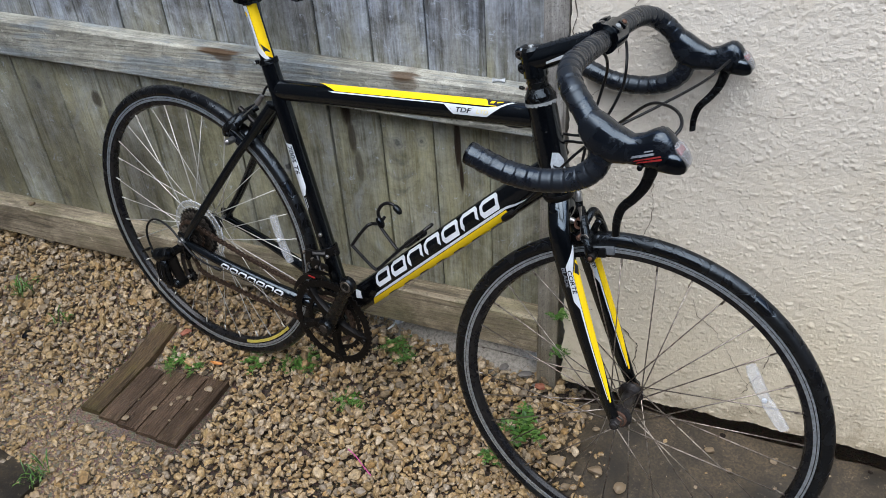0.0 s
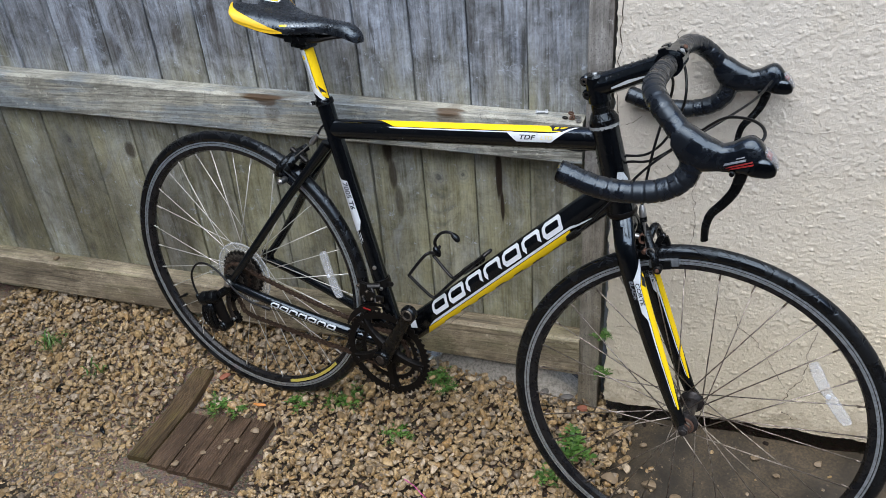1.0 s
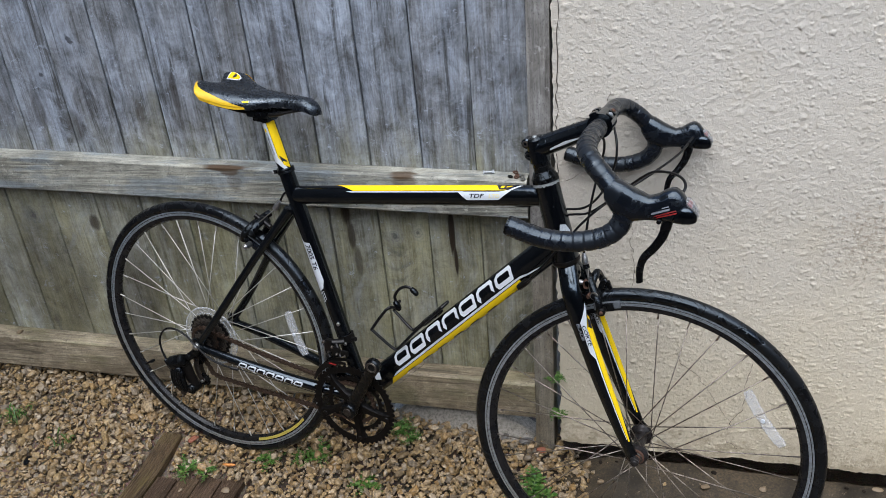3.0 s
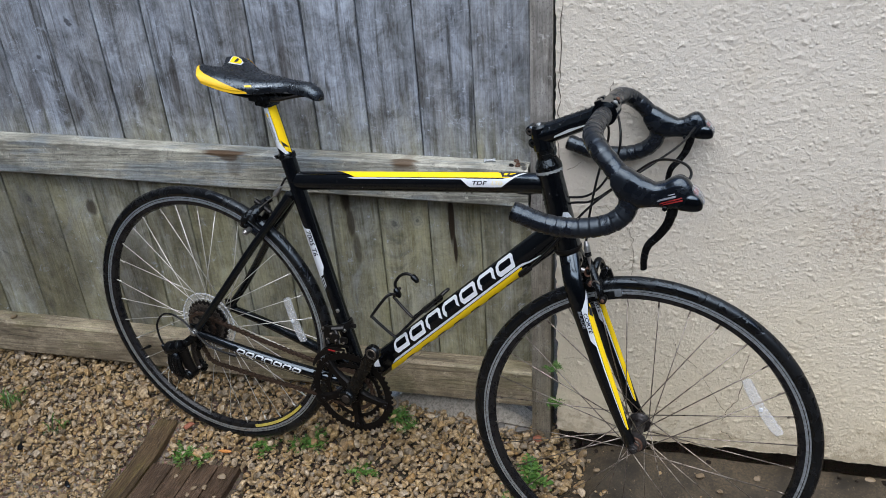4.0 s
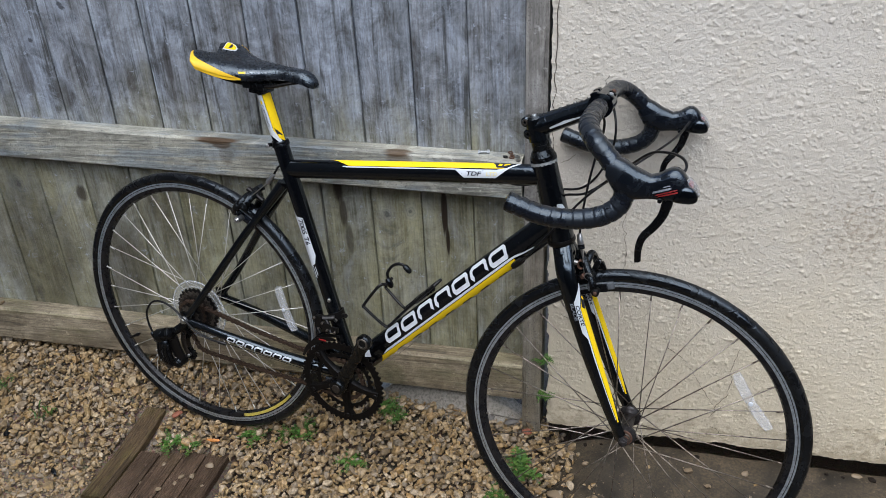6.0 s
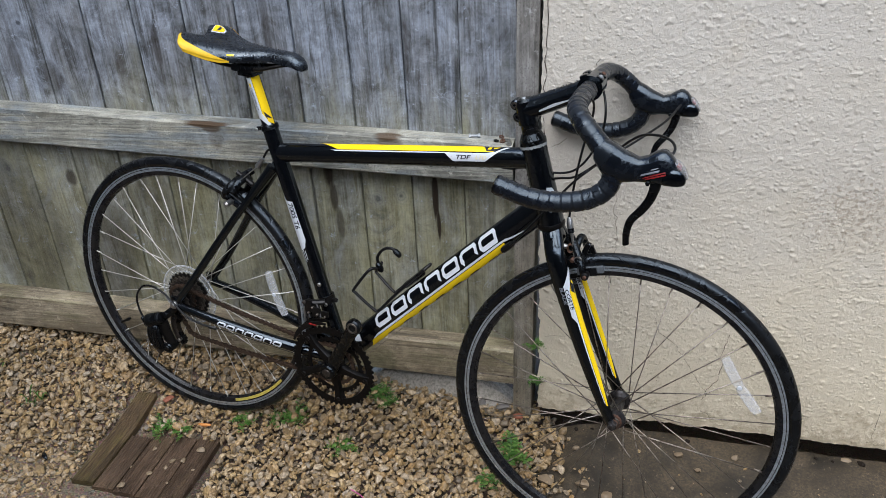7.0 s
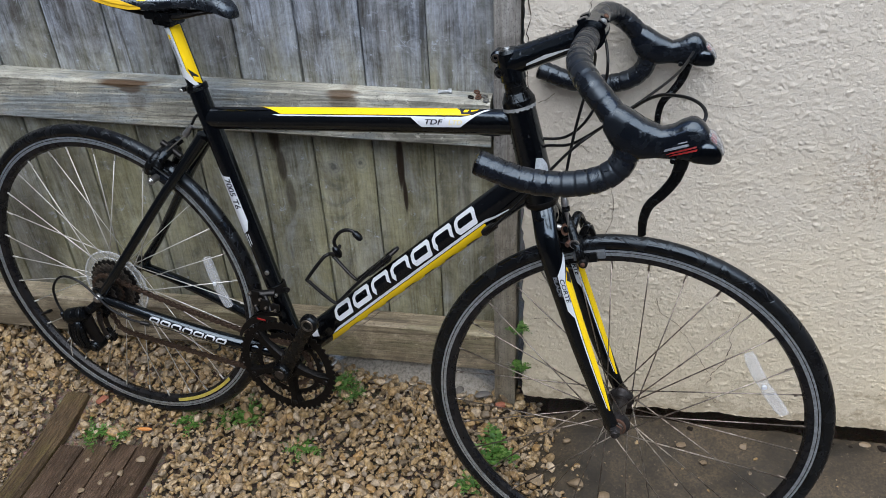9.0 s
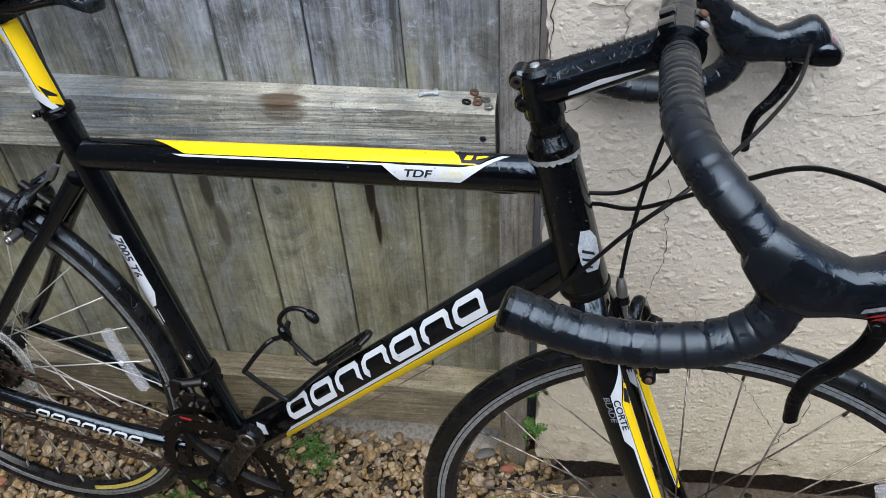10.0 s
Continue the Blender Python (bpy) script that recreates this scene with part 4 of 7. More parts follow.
part("badge", wrapped(outline([(0.464, 0.0262), (0.470, 0.0150), (0.488, 0.0152), (0.502, 0.0240), (0.500, 0.0262)]), p2), INK, top_tube)
p3 = on_tube(*TT, 0.0195, 0.016, 0.0012)
part("badge_mark", wrapped(outline([(0.472, 0.0182), (0.479, 0.0182), (0.481, 0.0235), (0.474, 0.0235)], [(0.484, 0.0190), (0.494, 0.0215), (0.496, 0.0240), (0.484, 0.0225)]), p3), YELLOW, top_tube)

p = on_tube(*DT, 0.0270, 0.0180)
notch = [(0.508, -0.0295)]
for k in range(7):
    x = 0.468 - k * 0.052
    notch += [(x + 0.020, -0.0292), (x + 0.009, -0.0226), (x - 0.012, -0.0230), (x - 0.020, -0.0305)]
part("stripe", wrapped(outline([(0.076, -0.0350), (0.104, -0.0128), (0.513, -0.0080)] + notch), p), YELLOW, down_tube, "yellow stripe with a scalloped lower edge")
part("pinstripe", wrapped(outline([(0.108, -0.0118), (0.126, -0.0072), (0.500, -0.0032), (0.520, -0.0040), (0.536, -0.0078), (0.562, -0.0110), (0.562, -0.0128), (0.534, -0.0106), (0.514, -0.0070)]), p), WHITE, down_tube, "white line")
p2 = on_tube(*DT, 0.0270, 0.0180, 0.0008)
part("wordmark", wrapped(emblem(7, 0.138, -0.0018, 0.0535, 0.0258, 0.0074, 0.42), p2, 0.003, 0.03), WHITE, down_tube, "white slanted block shapes")
part("tape", wrapped(outline([(0.066, 0.004), (0.080, -0.002), (0.087, 0.010), (0.074, 0.019)]), p2), WHITE, down_tube, "torn white sticker")

p = on_tube(ST_TOP, BB, 0.0165, 0.0165)
part("panel", wrapped(outline([(0.140, -0.0170), (0.158, -0.0062), (0.163, 0.0066), (0.250, 0.0082), (0.268, 0.0014), (0.274, -0.0118), (0.362, -0.0140), (0.362, -0.0172), (0.25, -0.0172)]), p), WHITE, seat_tube, "white panel with black letters")
p2 = on_tube(ST_TOP, BB, 0.0165, 0.0165, 0.0009)
part("lettering", wrapped(lettering("7005 T6", 0.0104, 0.1640, -0.0050, 0.1, 1.18), p2), INK, seat_tube, "black letters")
part("print", wrapped(outline([(0.272, -0.006), (0.300, -0.006), (0.300, -0.004), (0.272, -0.004)], [(0.274, -0.001), (0.295, -0.001), (0.295, 0.0005), (0.274, 0.0005)]), p2), WHITE, seat_tube)
for z in (0.118, 0.072):
    x = 0.405 - (z + 0.058) * 0.3285 + 0.010
    part("cage_boss", disc(bmesh.new(), (x, -0.004, z), 0.0042, -0.0165, -0.0115, 14), ALLOY, seat_tube, "silver bolt head")

p = on_tube(*HT, 0.0244, 0.0244)
part("badge", wrapped(outline([(0.080, 0.014), (0.083, 0.024), (0.096, 0.031), (0.121, 0.030), (0.129, 0.024), (0.127, 0.012), (0.115, 0.008), (0.098, 0.008)]), p), SCUFFED, head_tube, "scuffed white sticker")
p2 = on_tube(*HT, 0.0244, 0.0244, 0.0009)
part("print", wrapped(outline([(0.100, 0.012), (0.103, 0.011), (0.112, 0.024), (0.108, 0.023)], [(0.109, 0.010), (0.112, 0.010), (0.120, 0.022), (0.118, 0.026)], [(0.117, 0.010), (0.120, 0.011), (0.125, 0.018), (0.123, 0.019)]), p2), INK, head_tube)
part("chipped_paint", wrapped(outline([(0.0005, -0.038)] + [(0.0055 + 0.0030 * noise.noise((k * 0.37, 2.0, 0)) + 0.0022 * noise.noise((k * 1.3, 5.0, 0)), -0.037 + k * 0.0012) for k in range(62)] + [(0.0005, 0.038)]), p2, 0.004), CHIPPED, head_tube, "bare grey metal where the paint has flaked")
p = along_line(spline([(0.004, -0.065, -0.004), (0.10, -0.062, -0.017), (0.25, -0.047, -0.038), (0.385, -0.024, -0.056)]), [0.0092 + 0.0042 * k / 24 for k in range(25)], 1.0, 0.0006)
part("wordmark", wrapped(emblem(7, 0.112, -0.0046, 0.0236, 0.0122, 0.0034, 0.38), p, 0.003, 0.012), WHITE, right_stay, "white slanted block shapes")

SADDLE_YELLOW = plain("yellow_vinyl", (0.72, 0.44, 0.02), 0.4, 0.0, 60, 0.15, (0.45, 0.28, 0.03), 0.3)

# saddle and post
SP = (Vector((0.2475, 0, 0.42)), Vector((0.200, 0, 0.563)))
seatpost = part("seatpost", oval(bmesh.new(), *SP, 0.0136), BLACK, bike, "black seatpost wrapped in yellow and white")
p = on_tube(SP[1], SP[0], 0.0136, 0.0136)
part("stripe", wrapped(outline([(0.014, 0.0035), (0.014, 0.0225), (0.116, 0.0225), (0.108, 0.0105), (0.088, 0.0040)]), p), YELLOW, seatpost, "yellow stripe")
part("panel", wrapped(outline([(0.014, -0.0210), (0.014, 0.0028), (0.088, 0.0032), (0.122, 0.0180), (0.130, 0.0225), (0.125, 0.0165), (0.100, -0.0035), (0.092, -0.0210)]), p), WHITE, seatpost, "white panel")
p2 = on_tube(SP[1], SP[0], 0.0136, 0.0136, 0.0009)
part("print", wrapped(outline([(0.084, 0.0060), (0.102, 0.0195), (0.107, 0.0130), (0.099, 0.0085)]), p2), INK, seatpost)
part("print", wrapped(outline([(0.098, 0.0100), (0.104, 0.0190), (0.108, 0.0140), (0.103, 0.0105)]), on_tube(SP[1], SP[0], 0.0136, 0.0136, 0.0012)), YELLOW, seatpost)
part("lettering", wrapped(lettering("COMPONENTS", 0.0048, 0.0340, -0.0058, 0.15, 1.0), p2), GREY_PRINT, seatpost, "grey letters")
part("print", wrapped(outline([(0.024, -0.0060), (0.033, -0.0060), (0.033, -0.0010), (0.026, -0.0010)]), p2), YELLOW, seatpost)

saddle = None


def saddle_at(u, v, lift=0.0):
    """The saddle's skin: u 0 (tail) to 1 (nose), v -1 (right edge) to 1 (left edge)."""
    tail = 0.077 + 0.016 * max(0.0, 1 - abs(v) / 0.36) ** 1.4 + 0.016 * max(0.0, (abs(v) - 0.58) / 0.42) ** 2
    x = tail + (0.331 - tail) * u
    f = (x - 0.080) / 0.255
    half = 0.0735 * (1 - max(0.0, min(1.0, (f - 0.06) / 0.62)) ** 0.82) + 0.0205
    half *= min(1.0, 0.80 + 0.20 * min(1.0, f / 0.10))
    e = max(0.0, (u - 0.86) / 0.1405)
    half *= 0.10 + 0.90 * max(0.0, 1 - e ** 2.2) ** 0.5
    if u < 0.05:
        half *= 0.86 + 0.14 * (u / 0.05)
    top = 0.634 - 0.023 * math.sin(min(1.0, f / 0.5) * math.pi / 2) - 0.004 * max(0.0, (f - 0.45)) - 0.019 * e ** 2 - 0.003 * max(0.0, 1 - u / 0.07) ** 2
    top -= 0.010 * max(0.0, 1 - abs(v) * 2.4) * max(0.0, 1 - f / 0.45)
    skirt = (0.017 + 0.015 * math.sin(min(1.0, max(0.0, f) / 0.30) * math.pi / 2) - 0.012 * max(0.0, min(1.0, (f - 0.34) / 0.30)) + 0.004 * max(0.0, min(1.0, (f - 0.7) / 0.2))) * (0.40 + 0.60 * math.sqrt(max(0.0, 1 - e ** 2)))
    a = v * math.pi / 2 * 1.0
    y = half * (math.sin(abs(a)) ** 0.82) * (1 if v >= 0 else -1)
    drop = skirt * (1 - math.cos(a) ** 0.62) if abs(v) < 1 else skirt
    tuck = 0.98 if abs(v) > 0.96 else 1.0
    return Vector((x - lift * max(0.0, 1 - u / 0.2), y * tuck * (1 + lift / 0.06), top - drop + lift))


def saddle_patch(u0, u1, v0, v1, nu=24, nv=14, lift=0.0):
    bm = bmesh.new()
    rows = []
    for i in range(nu + 1):
        u = u0 + (u1 - u0) * i / nu
        lo, hi = v0(u), v1(u)
        rows.append([bm.verts.new(saddle_at(u, lo + (hi - lo) * j / nv, lift)) for j in range(nv + 1)])
    for a, b in zip(rows, rows[1:]):
        for j in range(nv):
            bm.faces.new((a[j], a[j + 1], b[j + 1], b[j]))
    return bm, rows


bm, rows = saddle_patch(0.0, 1.0, lambda u: -1.0, lambda u: 1.0, 44, 36)
for a, b in zip(rows, rows[1:]):
    bm.faces.new((a[0], b[0], b[-1], a[-1]))
bm.faces.new(rows[0][::-1])
bm.faces.new(rows[-1])
bmesh.ops.remove_doubles(bm, verts=bm.verts, dist=0.0003)
bmesh.ops.recalc_face_normals(bm, faces=bm.faces)
saddle = part("saddle", bm, SADDLE, bike, "wet black saddle with yellow rear flanks", 60)
for s in (-1, 1):
    bm, _ = saddle_patch(0.0, 0.385, lambda u: s * 1.0, lambda u: s * ((0.50 if s < 0 else 0.80) + (0.48 if s < 0 else 0.18) * min(1.0, (u / 0.385)) ** 1.25), 20, 18, 0.0014)
    bmesh.ops.recalc_face_normals(bm, faces=bm.faces)
    part("side_panel", bm, SADDLE_YELLOW, saddle, "yellow vinyl flank", 60)
for name, u0, u1, wide, lift, mat, lab in (("badge", 0.035, 0.150, 0.15, 0.0008, WHITE, "white badge"), ("badge_mark", 0.042, 0.136, 0.122, 0.0014, YELLOW, "yellow mark"), ("badge_print", 0.078, 0.100, 0.080, 0.002, INK, "")):
    bm, _ = saddle_patch(u0, u1, lambda u: 0.24 - wide * (1 - 0.65 * ((u - u0) / (u1 - u0)) ** 2), lambda u: 0.24 + wide * (1 - 0.65 * ((u - u0) / (u1 - u0)) ** 2), 8, 8, lift)
    part(name, bm, mat, saddle, lab, 60)
bm, _ = saddle_patch(0.395, 0.450, lambda u: -0.82, lambda u: -0.72 - 0.03 * (0.45 - u) / 0.055, 4, 3, 0.001)
part("print", bm, YELLOW, saddle, smooth=60)
bm = lettering("COMPONENTS", 1.0, 0.0, 0.0, 0.15, 0.75)
long = max(v.co.x for v in bm.verts)
for v in bm.verts:
    v.co = saddle_at(0.440 + 0.165 * v.co.x / long, -0.815 + 0.078 * v.co.y, 0.001)
part("lettering", bm, SCUFFED, saddle, "pale grey letters", 0)
for s in (-1, 1):
    part("saddle_rail", sweep(bmesh.new(), spline([(0.096, s * 0.045, 0.598), (0.125, s * 0.030, 0.578), (0.17, s * 0.0215, 0.570), (0.23, s * 0.0215, 0.571), (0.272, s * 0.015, 0.582), (0.302, s * 0.006, 0.588)]), 0.0036, 10), GREASE, saddle)
bm = bmesh.new()
box(bm, (0.172, -0.029, 0.563), (0.222, 0.029, 0.577), 0.004)
box(bm, (0.180, -0.020, 0.552), (0.216, 0.020, 0.566), 0.005)
part("saddle_clamp", bm, PLASTIC, seatpost)


# ---- wheels ----
def teeth(bm, r, count, y0, y1, inner, height=0.004):
    """A toothed ring."""
    n = count * 4
    rings = []
    for y in (y0, y1):
        outer = [bm.verts.new(((r - (height if k % 4 in (0, 3) else 0.0)) * math.sin(2 * math.pi * k / n), y, (r - (height if k % 4 in (0, 3) else 0.0)) * math.cos(2 * math.pi * k / n))) for k in range(n)]
        hole = [bm.verts.new((inner * math.sin(2 * math.pi * k / n), y, inner * math.cos(2 * math.pi * k / n))) for k in range(n)]
        rings.append((outer, hole))
    (o0, i0), (o1, i1) = rings
    for k in range(n):
        j = (k + 1) % n
        bm.faces.new((o0[k], o0[j], o1[j], o1[k]))
        bm.faces.new((i0[k], i1[k], i1[j], i0[j]))
        bm.faces.new((o0[k], i0[k], i0[j], o0[j]))
        bm.faces.new((o1[k], o1[j], i1[j], i1[k]))
    return bm


def wheel(name, at, label, rear):
    bm = bmesh.new()
    lathe(bm, [(0.3135, -0.0095), (0.3145, -0.0102), (0.3145, 0.0102), (0.3135, 0.0095), (0.3005, 0.0098), (0.2945, 0.0078), (0.2905, 0.0), (0.2945, -0.0078), (0.3005, -0.0098)], 160)
    w = part(name, bm, RIM_BLACK, bike, label)
    w.matrix_local = at
    for s in (-1, 1):
        for outer, inner in ((0.3142, 0.3110), (0.3096, 0.3046)):
            bm = bmesh.new()
            lathe(bm, [(outer, s * 0.0100), (outer, s * 0.0107), ((outer + inner) / 2, s * 0.0109), (inner, s * 0.0107), (inner, s * 0.0098)], 160)
            bmesh.ops.recalc_face_normals(bm, faces=bm.faces)
            part("brake_track", bm, BRAKE_TRACK, w, "worn grey metal brake track")
    bm = bmesh.new()
    prof = []
    for k in range(24):
        a = 2 * math.pi * k / 24
        groove = 0.0007 if k in (2, 22) else 0.0
        prof.append((0.3233 + (0.0126 - groove) * math.cos(a), (0.0126 - groove) * math.sin(a)))
    lathe(bm, prof, 180)
    bmesh.ops.recalc_face_normals(bm, faces=bm.faces)
    tyre = part("tyre", bm, RUBBER, w, "worn black rubber tyre")
    # slanted sipes of the tread, each a thin dark wedge
    bm = bmesh.new()
    for k in range(72):
        for s in (-1, 1):
            a0 = 2 * math.pi * (k + (0.5 if s > 0 else 0)) / 72
            pts = []
            for f, wd in ((0.0, 0.2), (0.35, 1.0), (0.75, 0.8), (1.0, 0.1)):
                q = s * (0.22 + 0.85 * f)
                pts.append((a0 + 0.05 * f, q, wd * 0.0035))
            left = [(0.3233 + 0.0129 * math.cos(q), 0.0129 * math.sin(q), a - d) for a, q, d in pts]
            right = [(0.3233 + 0.0129 * math.cos(q), 0.0129 * math.sin(q), a + d) for a, q, d in pts]
            vs = [[bm.verts.new((r * math.sin(a), y, r * math.cos(a))) for r, y, a in side] for side in (left, right)]
            for j in range(3):
                bm.faces.new((vs[0][j], vs[0][j + 1], vs[1][j + 1], vs[1][j]))
    bmesh.ops.recalc_face_normals(bm, faces=bm.faces)
    part("tread", bm, INK, w, "curved tread grooves")
    # hub
    flange = 0.034 if not rear else 0.030
    shift = 0.0 if not rear else 0.012
    bm = bmesh.new()
    lathe(bm, [(0.0, -0.042), (0.010, -0.042), (0.0135, -0.040), (0.0225, -flange + shift - 0.002), (0.0230, -flange + shift + 0.002), (0.0125, -flange + shift + 0.008), (0.0115, 0.0), (0.0125, flange - 0.008),
               (0.0230, flange - 0.002), (0.0225, flange + 0.002), (0.0135, 0.040), (0.010, 0.042), (0.0, 0.042)], 32, False)
    bmesh.ops.recalc_face_normals(bm, faces=bm.faces)
    part("hub", bm, HUB, w, "dirty rusted hub")
    for s in () if rear else (-1, 1):
        for r, y0, y1, mat in ((0.0165, 0.0415, 0.0455, RUST), (0.0128, 0.0455, 0.0490, COG), (0.0112, 0.0490, 0.0520, RUST)):
            part("locknut", disc(bmesh.new(), (0, 0, 0), r, *sorted((s * y0, s * y1)), 18 if r > 0.012 else 6), mat, w, "rusty cone locknut")
    bm = bmesh.new()
    end = 0.064 if not rear else 0.078
    rod(bm, (0, -end, 0), (0, end, 0), 0.0045, 12)
    for s in (-1, 1):
        disc(bm, (0, 0, 0), 0.0095, *sorted((s * (end - 0.014), s * (end - 0.002))), 6 if not rear else 16)
        disc(bm, (0, 0, 0), 0.0065, *sorted((s * (end - 0.004), s * (end + 0.003))), 16)
    part("axle", bm, HUB if not rear else ALLOY, w, "greasy axle nuts" if not rear else "silver axle nuts")
    # spokes: four shapes, shared
    meshes = {}
    for side in (-1, 1):
        for lean in (-1, 1):
            bm = bmesh.new()
            y = side * flange + (shift if side < 0 else 0.0)
            a, hole = lean * radians(80 if rear else 64), 0.0215 if rear else 0.0190
            rod(bm, (hole * math.sin(a), y + side * lean * 0.0015, hole * math.cos(a)), (0.0, side * 0.003, 0.2945), 0.00108, 6)
            rod(bm, (0.0, side * 0.0034, 0.278), (0.0, side * 0.003, 0.2945), 0.0017, 6)
            me = bpy.data.meshes.new("spoke")
            bm.to_mesh(me)
            bm.free()
            me.materials.append(STEEL if rear else TARNISH)
            me.polygons.foreach_set("use_smooth", [True] * len(me.polygons))
            meshes[side, lean] = me
    # 32 spokes, laced in crossing pairs on the two flanges
    phase, way = (-3.3, -1) if rear else (0.6, 1)
    for k in range(32):
        side, lean = (1, -1)[k % 2], (way, way, -way, -way)[k % 4]
        ob = new("spoke", meshes[side, lean])
        ob.parent = w
        ob.matrix_local = Matrix.Rotation(radians(phase + k * 11.25), 4, "Y")
    return w


TARNISH = plain("tarnished_steel", (0.30, 0.265, 0.23), 0.36, 0.85, 90, 0.2, (0.050, 0.028, 0.020), 0.95)
front_wheel = wheel("front_wheel", STEER @ Matrix.Translation((1.0215, -0.004, 0)), "front wheel with a worn grey brake track", False)
rear_wheel = wheel("rear_wheel", Matrix.Translation((0, 0, 0)), "rear wheel with silver spokes", True)


def reflector(w, a, b):
    """A clear spoke reflector between two places of a wheel."""
    a, b = Vector(a), Vector(b)
    t = (b - a).normalized()
    side = Vector((0, 1, 0)).cross(t)
    bm = bmesh.new()
    n = 10
    rings = []
    for k in range(n + 1):
        f = k / n
        p = a.lerp(b, f)
        wd = 0.0095 * (0.78 if k in (0, n) else 1.0) * (0.80 if k == n // 2 else 1.0)
        bow = side * (0.004 * (1 - (2 * f - 1) ** 2))
        rings.append([bm.verts.new(p + bow + side * (wd * x) + Vector((0, y, 0))) for x, y in ((-1, -0.003), (-0.75, -0.0052), (0.75, -0.0052), (1, -0.003), (1, 0.003), (0.75, 0.0052), (-0.75, 0.0052), (-1, 0.003))])
    for r0, r1 in zip(rings, rings[1:]):
        for k in range(8):
            bm.faces.new((r0[k], r0[(k + 1) % 8], r1[(k + 1) % 8], r1[k]))
    bm.faces.new(rings[0][::-1])
    bm.faces.new(rings[-1])
    bmesh.ops.recalc_face_normals(bm, faces=bm.faces)
    r = part("reflector", bm, CLEAR, w, "milky clear plastic spoke reflector")
    bm = bmesh.new()
    mid = (a + b) / 2 + side * 0.004
    disc(bm, mid, 0.0042, -0.0085, -0.004, 14)
    part("screw", bm, WHITE, r)


reflector(front_wheel, (0.176, 0.0, 0.166), (0.252, 0.0, 0.068))
reflector(rear_wheel, (0.214, 0.0, 0.106), (0.254, 0.0, 0.004))
bm = bmesh.new()
sweep(bm, [(-0.2480, 0, -0.1575), (-0.2300, 0, -0.1460), (-0.2230, 0, -0.1416)], [0.0031, 0.0031, 0.0022], 10)
part("valve", bm, GREASE, rear_wheel)
bm = bmesh.new()
sweep(bm, [(-0.2268, 0, -0.1440), (-0.2200, 0, -0.1397), (-0.2150, 0, -0.1365)], [0.0042, 0.0044, 0.0026], 10)
part("valve_cap", bm, PLASTIC, rear_wheel)
bm = bmesh.new()
for r0, r1, y in ((0.2945, 0.2998, -0.0094),):
    n = 24
    pts = [(radians(126 + 34 * k / n)) for k in range(n + 1)]
    a = [bm.verts.new((r0 * math.sin(q), -0.0083, r0 * math.cos(q))) for q in pts]
    b = [bm.verts.new((0.3012 * math.sin(q), -0.0104, 0.3012 * math.cos(q))) for q in pts]
    for k in range(n):
        bm.faces.new((a[k], a[k + 1], b[k + 1], b[k]))
bmesh.ops.recalc_face_normals(bm, faces=bm.faces)
part("rim_sticker", bm, DULL_YELLOW, rear_wheel, "worn yellow rim sticker")

# ---- drivetrain ----
cassette = None
for k, (r, cnt) in enumerate(((0.0585, 28), (0.052, 25), (0.046, 22), (0.041, 20), (0.0365, 18), (0.033, 16), (0.030, 14), (0.026, 12))):
    bm = bmesh.new()
    teeth(bm, r, cnt, -0.022 - k * 0.0043, -0.0200 - k * 0.0043, 0.014, 0.004)
    bmesh.ops.recalc_face_normals(bm, faces=bm.faces)
    ob = part("cog" if cassette else "cassette", bm, CHAIN_RUST if k == 4 else (GREASE, COG, COG_DARK)[k % 3], cassette or bike, "" if cassette else "rusted eight-speed cassette")
    cassette = cassette or ob
bm = bmesh.new()
disc(bm, (0, 0, 0), 0.076, -0.0178, -0.0160, 64)
shield = part("spoke_protector", bm, FILM, bike, "clear plastic spoke protector disc")
for r0, r1 in ((0.0722, 0.0764), (0.060, 0.0615)):
    bm = bmesh.new()
    lathe(bm, [(r0, -0.0178), (r0 + 0.0008, -0.0196), (r1 - 0.0008, -0.0196), (r1, -0.0178)], 64)
    bmesh.ops.recalc_face_normals(bm, faces=bm.faces)
    part("rim_bead", bm, CLEAR, shield, "milky raised ring")


def chainring(name, r, count, y, inner, label):
    bm = bmesh.new()
    teeth(bm, r, count, y - 0.0014, y + 0.0014, inner, 0.0045)
    bmesh.ops.recalc_face_normals(bm, faces=bm.faces)
    turned(bm, Matrix.Translation(BB))
    return part(name, bm, RING_BLACK, bike, label)


big_ring = chainring("chainring", 0.1015, 50, -0.052, 0.083, "dirty black toothed chainring")
chainring("inner_chainring", 0.072, 34, -0.0445, 0.060, "dirty black inner chainring")
bm = bmesh.new()
disc(bm, BB, 0.026, -0.056, -0.040, 32, 0.003)
for k in range(5):
    a = radians(26 + 72 * k)
    d = Vector((math.sin(a), 0, math.cos(a)))
    e = Vector((d.z, 0, -d.x))
    n = len(bm.verts)
    pts = [(0.015, 0.0150), (0.036, 0.0095), (0.058, 0.0078), (0.074, 0.0098), (0.088, 0.0150)]
    rows = [[bm.verts.new(BB + d * r + e * (w * sx) + Vector((0, yy, 0))) for sx, yy in ((-1, -0.0505), (-0.7, -0.0555), (0.7, -0.0555), (1, -0.0505), (1, -0.0440), (-1, -0.0440))] for r, w in pts]
    for r0, r1 in zip(rows, rows[1:]):
        for j in range(6):
            bm.faces.new((r0[j], r0[(j + 1) % 6], r1[(j + 1) % 6], r1[j]))
    bm.faces.new(rows[-1])
    bm.faces.new(rows[0][::-1])
bmesh.ops.recalc_face_normals(bm, faces=bm.faces)
part("spider", bm, RING_BLACK, bike)
